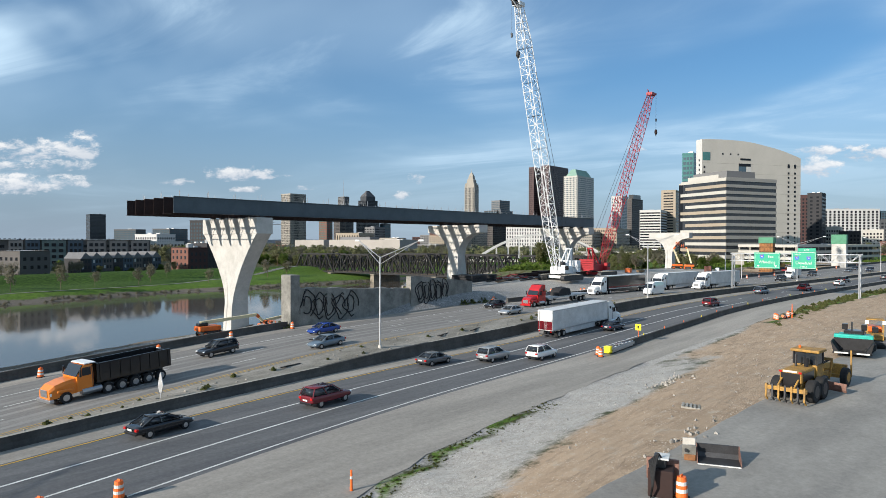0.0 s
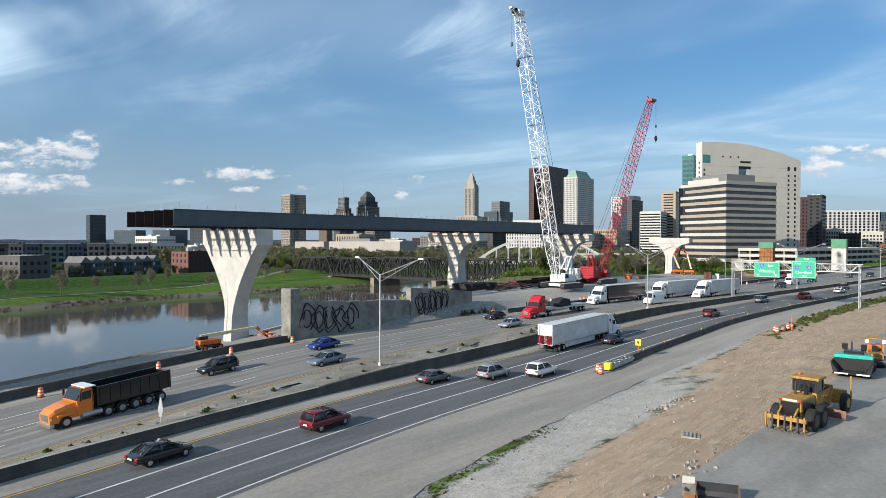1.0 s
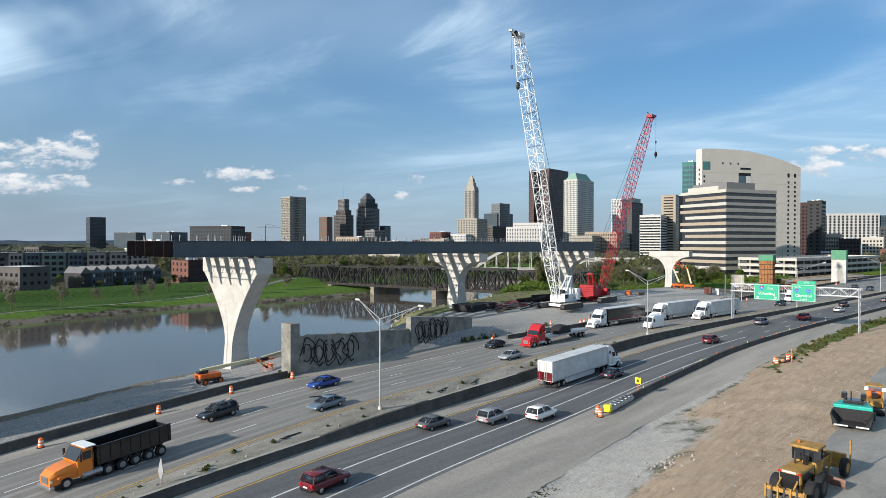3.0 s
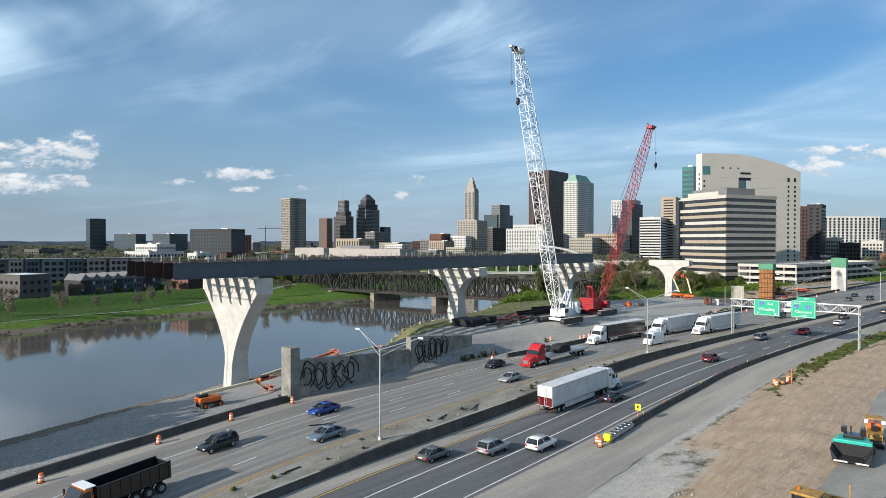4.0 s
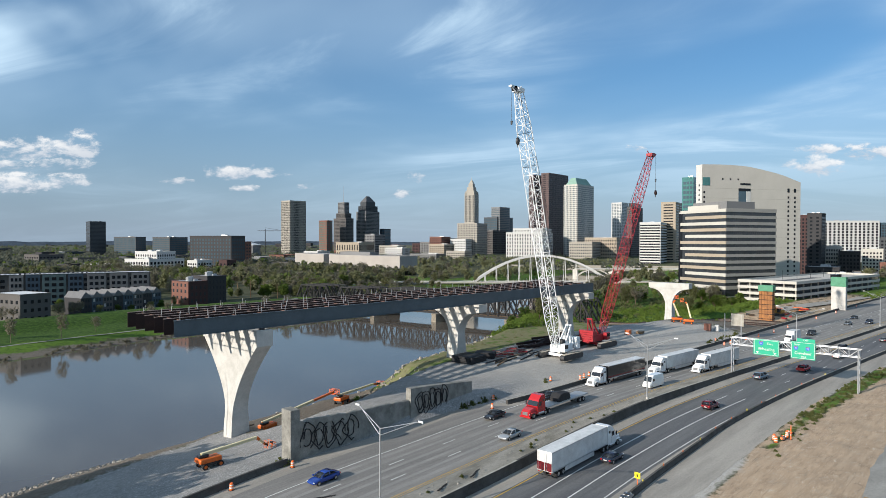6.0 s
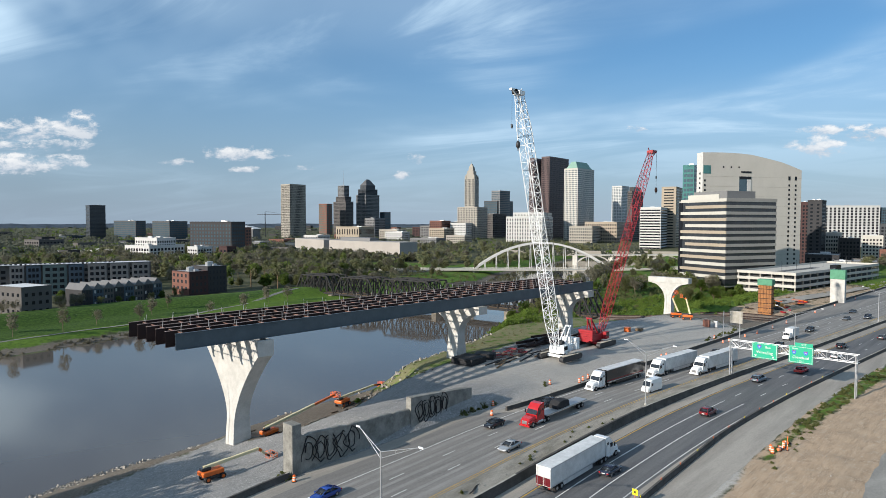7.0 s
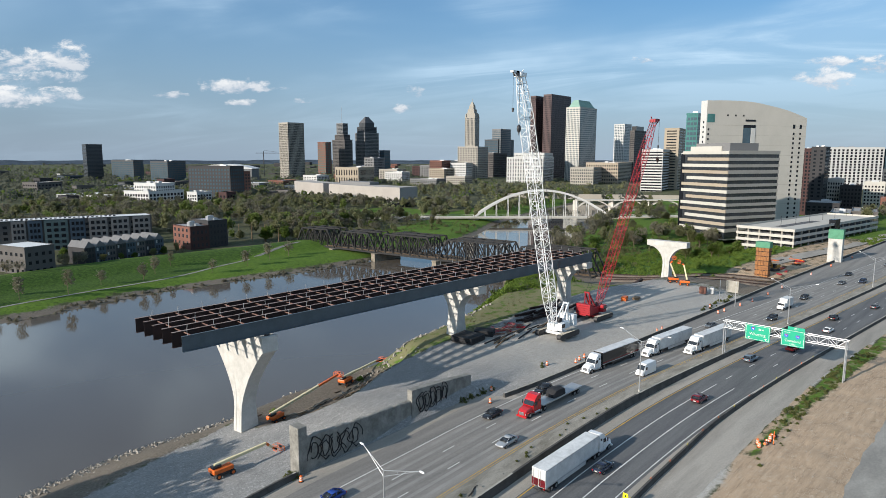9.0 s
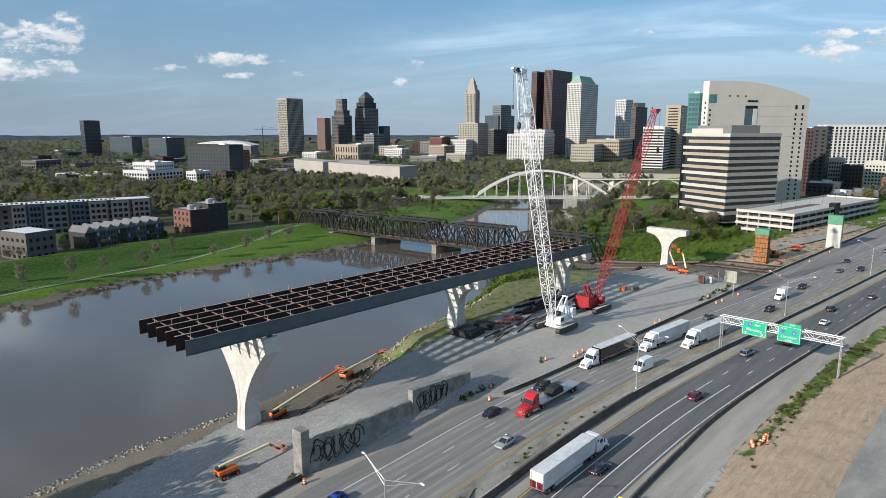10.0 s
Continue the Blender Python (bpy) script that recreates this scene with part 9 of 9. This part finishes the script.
def tractor(t, paint, x0, day=False):
    """A long-nosed sleeper tractor; x0: its rearmost point."""
    p = PAINT[paint]
    part("frame", bbox(x0, x0 + 6.8, -0.45, 0.45, 0.75, 1.05, 0.03), M["steel_dark"], t)
    bm = bmesh.new()
    loft(bm, [[(x, y, z) for y, z in ((-w, a), (-w, b * 0.75 + a * 0.25), (-w * 0.86, b), (w * 0.86, b), (w, b * 0.75 + a * 0.25), (w, a))] for x, w, a, b in ((x0 + 4.6, 1.1, 0.75, 2.0), (x0 + 5.5, 1.05, 0.7, 1.92), (x0 + 6.4, 0.98, 0.6, 1.7), (x0 + 6.85, 0.88, 0.6, 1.35))])
    part("hood", bm, p, t)
    top = 3.0 if day else 3.95
    bm = bmesh.new()
    loft(bm, [[(x, y, z) for y, z in ((-1.2, 0.8), (-1.22, 2.2), (-1.12, h), (1.12, h), (1.22, 2.2), (1.2, 0.8))] for x, h in ((x0 + 2.2 + (1.2 if day else 0), top), (x0 + 3.3, top - 0.05), (x0 + 4.1, min(top, 3.2)), (x0 + 4.7, 2.1))])
    cab = part("cab", bm, p, t)
    bm = bmesh.new()
    loft(bm, [[(x0 + 4.12, -1.08, 3.02), (x0 + 4.12, 1.08, 3.02), (x0 + 4.72, 1.12, 2.12), (x0 + 4.72, -1.12, 2.12)], [(x0 + 4.17, -1.07, 3.04), (x0 + 4.17, 1.07, 3.04), (x0 + 4.78, 1.1, 2.14), (x0 + 4.78, -1.1, 2.14)]])
    part("windscreen", bm, M["glass"], cab)
    for s in (-1, 1):
        part("side_window", box(bmesh.new(), x0 + 3.5, x0 + 4.25, s * 1.2 - 0.03, s * 1.2 + 0.03, 2.1, 2.8), M["glass"], cab)
        if not day:
            part("sleeper_window", box(bmesh.new(), x0 + 2.5, x0 + 2.95, s * 1.195 - 0.03, s * 1.195 + 0.03, 2.7, 3.1), M["glass"], cab)
        part("door_line", box(bmesh.new(), x0 + 3.36, x0 + 3.4, s * 1.21 - 0.02, s * 1.21 + 0.02, 0.9, 2.9), M["steel_dark"], cab)
        part("mirror", bbox(x0 + 4.45, x0 + 4.6, s * 1.45 - 0.1, s * 1.45 + 0.1, 2.1, 2.8, 0.03), M["black"], t)
        part("headlight", bbox(x0 + 6.6, x0 + 6.82, s * 0.78 - 0.14, s * 0.78 + 0.14, 0.85, 1.1, 0.03), M["lamp"], t)
        part("fuel_tank", rod(bmesh.new(), (x0 + 2.6, s * 1.0, 0.72), (x0 + 4.3, s * 1.0, 0.72), 0.32, n=14), M["chrome"], t)
        part("mudguard", bbox(x0 + 4.95, x0 + 6.3, s * 1.0 - 0.2, s * 1.0 + 0.2, 1.02, 1.25, 0.08), p, t)
        wheel(t, x0 + 5.6, s * 0.98, 0.51, 0.51, 0.3)
        for x in (x0 + 0.7, x0 + 2.0):
            wheel(t, x, s * 0.9, 0.51, 0.51, 0.55)
    part("grille", bbox(x0 + 6.84, x0 + 6.92, -0.55, 0.55, 0.75, 1.35, 0.02), M["chrome"], t)
    part("front_bumper", bbox(x0 + 6.6, x0 + 7.0, -1.15, 1.15, 0.3, 0.6, 0.06), M["chrome"] if day else p, t)


def semi(label, m, box_paint, roof_paint, cab_paint, stripe=None, reefer=False):
    """A tractor with a 16 m box trailer."""
    t = thing("semi_truck", label, "truck", m, "semi trucks")
    part("trailer_box", bbox(-16.1, 0, -1.28, 1.28, 1.15, 4.05, 0.03), box_paint, t, "ribbed trailer box")
    part("trailer_roof", box(bmesh.new(), -16.05, -0.05, -1.24, 1.24, 4.05, 4.09), roof_paint, t)
    for s in (-1, 1):
        part("side_rail", box(bmesh.new(), -16.1, 0, s * 1.29 - 0.015, s * 1.29 + 0.015, 1.15, 1.32), M["steel"], t)
        part("top_rail", box(bmesh.new(), -16.1, 0, s * 1.29 - 0.012, s * 1.29 + 0.012, 3.95, 4.06), M["steel"], t)
        part("side_skirt", box(bmesh.new(), -12.6, -4.0, s * 1.2 - 0.02, s * 1.2 + 0.02, 0.45, 1.15), box_paint, t)
        if stripe is not None:
            part("colour_band", box(bmesh.new(), -16.0, -0.1, s * 1.284 - 0.006, s * 1.284 + 0.006, 1.4, 1.75), stripe, t, "dark red band with unreadable lettering")
            for k in range(9):
                part("lettering_bar", box(bmesh.new(), -4.6 - k * 0.95, -4.0 - k * 0.95, s * 1.284 - 0.008, s * 1.284 + 0.008, 2.75, 3.15), M["steel_dark"], t)
        for x in (-14.3, -13.0):
            wheel(t, x, s * 0.95, 0.51, 0.51, 0.55)
        part("landing_leg", bar(bmesh.new(), (-2.9, s * 0.9, 0.35), (-2.9, s * 0.9, 1.15), 0.14), M["steel_dark"], t)
        part("rear_lamp", box(bmesh.new(), -16.16, -16.1, s * 1.0 - 0.12, s * 1.0 + 0.12, 0.95, 1.08), M["tail"], t)
    for y in (-0.64, 0.64):
        d = part("rear_door", bbox(-16.15, -16.1, y - 0.6, y + 0.6, 1.25, 3.95, 0.01), M["trailer"], t, "trailer door with dark red lower part")
        part("door_panel", box(bmesh.new(), -16.17, -16.15, y - 0.58, y + 0.58, 1.26, 2.5), PAINT["maroon"], d)
        part("lock_rod", rod(bmesh.new(), (-16.2, y + 0.3, 1.25), (-16.2, y + 0.3, 3.9), 0.025), M["steel"], d)
    part("under_ride_guard", box(bmesh.new(), -16.1, -15.98, -1.1, 1.1, 0.5, 0.62), M["steel_dark"], t)
    tractor(t, cab_paint, -1.6)
    return t


def dump_truck(label, m):
    t = thing("dump_truck", label, "dump truck", m)
    tractor(t, "amber", -2.4, day=True)
    part("frame", bbox(-6.2, 0.5, -0.45, 0.45, 0.8, 1.1, 0.03), M["steel_dark"], t)
    bm = bmesh.new()
    hull = [((-6.6, 0.4), 2.75), ]
    for x0, x1, y0, y1, z0, z1 in ((-6.6, 0.6, -1.25, 1.25, 1.25, 1.4), (-6.6, 0.6, -1.25, -1.15, 1.4, 2.85), (-6.6, 0.6, 1.15, 1.25, 1.4, 2.85), (0.5, 0.6, -1.15, 1.15, 1.4, 3.0), (-6.6, -6.5, -1.15, 1.15, 1.4, 2.75)):
        box(bm, x0, x1, y0, y1, z0, z1)
    part("dump_body", bm, M["black"], t, "black steel dump body")
    for s in (-1, 1):
        for k in range(8):
            part("side_rib", box(bmesh.new(), -6.4 + k * 0.95, -6.3 + k * 0.95, s * 1.28 - 0.04, s * 1.28 + 0.04, 1.4, 2.8), M["black"], t)
        part("top_rail", box(bmesh.new(), -6.6, 0.6, s * 1.22 - 0.06, s * 1.22 + 0.06, 2.85, 2.95), M["black"], t)
        for x in (-5.6, -4.3, -3.0):
            wheel(t, x, s * 0.92, 0.51, 0.51, 0.5)
    part("cab_shield", bbox(0.6, 1.6, -1.15, 1.15, 3.05, 3.15, 0.03), M["white"], t)
    return t


def flatbed(label, m):
    t = thing("flatbed_truck", label, "truck", m)
    tractor(t, "red", -1.6)
    part("deck", bbox(-14.5, 0, -1.27, 1.27, 1.3, 1.48, 0.03), M["steel"], t)
    for s in (-1, 1):
        part("side_rail", box(bmesh.new(), -14.5, 0, s * 1.29 - 0.02, s * 1.29 + 0.02, 1.2, 1.46), M["steel"], t)
        for x in (-13.0, -11.7):
            wheel(t, x, s * 0.95, 0.51, 0.51, 0.55)
    bm = bmesh.new()
    r = random.Random(1)
    loft(bm, [[(x, -w, 1.48), (x, -w * 0.9, 1.48 + h), (x, 0, 1.48 + h * 1.15), (x, w * 0.9, 1.48 + h), (x, w, 1.48)] for x, w, h in ((-8.5, 1.0, 0.6), (-8.0, 1.15, 1.2), (-6.5, 1.2, 1.45), (-5.0, 1.2, 1.35), (-4.2, 1.0, 0.7))])
    part("tarped_load", bm, M["net"], t, "load under a black tarpaulin")
    return t


def van(label, m):
    t = thing("panel_van", label, "van", m)
    bm = loft(bmesh.new(), [[(x, y, z) for y, z in ((-w, a), (-w, b * 0.7), (-w * 0.84, b), (w * 0.84, b), (w, b * 0.7), (w, a))] for x, w, a, b in ((-3.0, 0.96, 0.35, 2.65), (-2.8, 1.0, 0.3, 2.75), (1.1, 1.0, 0.3, 2.75), (1.7, 0.99, 0.3, 2.5), (2.35, 0.96, 0.3, 1.5), (2.9, 0.86, 0.35, 1.15))])
    part("body", bm, PAINT["white"], t)
    bm = bmesh.new()
    loft(bm, [[(1.74, -0.8, 2.45), (1.74, 0.8, 2.45), (2.36, 0.86, 1.52), (2.36, -0.86, 1.52)], [(1.8, -0.79, 2.45), (1.8, 0.79, 2.45), (2.42, 0.85, 1.52), (2.42, -0.85, 1.52)]])
    part("windscreen", bm, M["glass"], t)
    for s in (-1, 1):
        part("side_window", box(bmesh.new(), 1.0, 1.75, s * 0.99 - 0.02, s * 0.99 + 0.02, 1.5, 2.1), M["glass"], t)
        part("headlight", bbox(2.6, 2.86, s * 0.7 - 0.12, s * 0.7 + 0.12, 0.85, 1.1, 0.03), M["lamp"], t)
        for x in (-1.9, 1.9):
            wheel(t, x, s * 0.86, 0.36, 0.36, 0.25)
    return t


def box_truck(label, m):
    t = thing("box_truck", label, "truck", m)
    part("cargo_box", bbox(-5.2, 0.2, -1.2, 1.2, 1.0, 3.6, 0.04), M["trailer"], t)
    part("cab", bbox(0.4, 2.0, -1.05, 1.05, 0.6, 2.5, 0.2), PAINT["white"], t)
    part("windscreen", box(bmesh.new(), 1.96, 2.02, -0.9, 0.9, 1.6, 2.3), M["glass"], t)
    part("hood", bbox(2.0, 2.9, -0.95, 0.95, 0.5, 1.45, 0.15), PAINT["white"], t)
    for s in (-1, 1):
        for x in (-3.6, 1.9):
            wheel(t, x, s * 0.95, 0.45, 0.45, 0.32)
    return t


def on_road(s, offset, west):
    """The pose of a vehicle in its lane, offset metres from the median."""
    y = median(s) + offset
    yaw = math.degrees(math.atan2(median(s + 1) - median(s - 1), 2))
    z = z_west(s, y) if west else profile_east(s)
    f = profile_west if west else profile_east
    grade = math.degrees(math.atan2(f(s + 2) - f(s - 2), 4))
    return pose(s, y, z + 0.008, (1 if west else 0) * -1.7 * (-1 if west else 1) if False else 0, (grade if west else -grade), yaw + (180 if west else 0))


semi("white semi truck with a long dented white trailer", on_road(93.5, -5.5, False), M["trailer"], M["trailer"], "white")
semi("white semi truck with a black trailer and red stripe", on_road(130.5, 15.6, True), M["black"], M["trailer"], "white", PAINT["maroon"])
semi("white semi truck with a plain white trailer", on_road(151, 12.4, True), M["trailer"], M["trailer"], "white")
semi("white semi truck with a plain white trailer", on_road(160, 6.1, True), M["trailer"], M["trailer"], "white")
dump_truck("orange dump truck with a black dump body", on_road(20.5, 9.4, True))
flatbed("red flatbed truck with a tarped load", on_road(100, 10.4, True))
van("white high-roofed panel van", on_road(134, 5.6, True))
box_truck("white box truck with a short nose", on_road(224, 9.8, True))
CARS = [("sedan", "grey", "grey sedan", 53.0, -5.2, 0), ("suv", "silver", "silver suv with roof rails", 59.5, -9.1, 0), ("suv", "white", "white suv", 64.5, -12.8, 0), ("sedan", "navy", "dark navy sedan", 90.5, -9.4, 0),
        ("suv", "maroon", "dark red suv", 33.5, -9.3, 0), ("suv", "maroon", "dark red suv", 129, -9.2, 0), ("minivan", "steelblue", "blue-grey minivan", 163, -5.6, 0), ("sedan", "black", "black sedan", 20.0, -5.3, 0),
        ("suv", "black", "black suv", 109, 15.4, 1), ("sedan", "blue", "bright blue sedan", 52.5, 15.6, 1), ("sedan", "steelblue", "blue-grey sedan", 45.8, 6.2, 1), ("suv", "black", "black suv", 36, 14.8, 1), ("sedan", "black", "black sedan", 92, 15.4, 1),
        ("sedan", "silver", "silver sedan", 84, 5.9, 1), ("sedan", "grey", "dark grey sedan", 186, 15.2, 1), ("suv", "black", "black suv", 206, 6.2, 1), ("sedan", "white", "white sedan", 205, -9.2, 0), ("suv", "black", "black suv", 222, -5.4, 0),
        ("sedan", "grey", "grey sedan", 248, -9.3, 0), ("suv", "black", "black suv", 245, 10.8, 1), ("sedan", "grey", "grey sedan", 284, 10.9, 1), ("suv", "navy", "dark blue suv", 292, 6.1, 1), ("sedan", "black", "black sedan", 308, 15.4, 1),
        ("suv", "white", "white suv", 300, -5.4, 0), ("sedan", "red", "red sedan", 320, -9.1, 0), ("suv", "grey", "grey suv", 345, 10.6, 1), ("sedan", "silver", "silver sedan", 362, 6.2, 1), ("suv", "black", "black suv", 378, -5.5, 0), ("sedan", "white", "white sedan", 402, 11, 1)]
for form, paint, label, s, o, w in CARS:
    car(form, paint, label + (" heading west on the motorway" if w else " heading east on the motorway"), on_road(s, o, bool(w)))
pickup("red", "dark red pickup truck heading east on the motorway", on_road(180, -9.2, False))
semi("white semi truck far down the motorway", on_road(430, 12.0, True), M["trailer"], M["trailer"], "white")
box_truck("white box truck far down the motorway", on_road(390, -9.0, False))

# tyre scrap and litter on the carriageway
for x, y, a, l in ((49.0, 67.7, -25, 3.4), (37.5, 57.4, 12, 2.6), (62.0, 58.6, 20, 3.0), (69, 58.8, 20, 4.0)):
    bm = bmesh.new()
    r = random.Random(int(x))
    for k in range(5):
        u = -l / 2 + l * k / 5
        bar(bm, (u, r.uniform(-0.12, 0.12), 0.06), (u + l / 4.6, r.uniform(-0.12, 0.12), 0.06), 0.22, 0.08)
    solid("tyre_scrap", bm, M["rubber"], "strip of torn black tyre on the asphalt", "tyre scrap", pose(x, y, (z_west if y > median(x) + 3 else strip_z)(x, y) + 0.02, 0, 0, a), group="tyre scraps")
r = random.Random(61)
litter = thing("median_rubble", "crumbled concrete along the median strip", "rubble", pose(0, 0, 0))
for i in range(150):
    s = r.uniform(-5, 125)
    y = median(s) + r.uniform(0.4, 3.0)
    ob = new("chip", stones[i % 3])
    ob.parent = litter
    sc = r.uniform(0.06, 0.3)
    ob.matrix_basis = pose(s, y, strip_z(s, y) + 0.03, r.uniform(0, 360), r.uniform(0, 360), 0) @ Matrix.Diagonal((sc * 1.6, sc, sc * 0.5, 1))
for s, d in ((23, 1.4), (9, 1.8)):
    t = thing("folded_sign", "folded grey roll-up sign leaning on its stand", "road sign", pose(s, median(s) + d, strip_z(s, median(s) + d), 0, 0, 20))
    bm = bmesh.new()
    loft(bm, [[(-0.03, -0.12, 0.5), (0.03, -0.12, 0.5), (0.03, 0.12, 0.5), (-0.03, 0.12, 0.5)], [(-0.04, -0.3, 1.1), (0.04, -0.3, 1.1), (0.04, 0.3, 1.1), (-0.04, 0.3, 1.1)], [(-0.02, -0.05, 2.2), (0.02, -0.05, 2.2), (0.02, 0.05, 2.2), (-0.02, 0.05, 2.2)]])
    part("sheet", bm, M["steel"], t)
    part("leg", rod(bmesh.new(), (0, 0, 0), (0, 0, 0.55), 0.04), M["steel"], t)
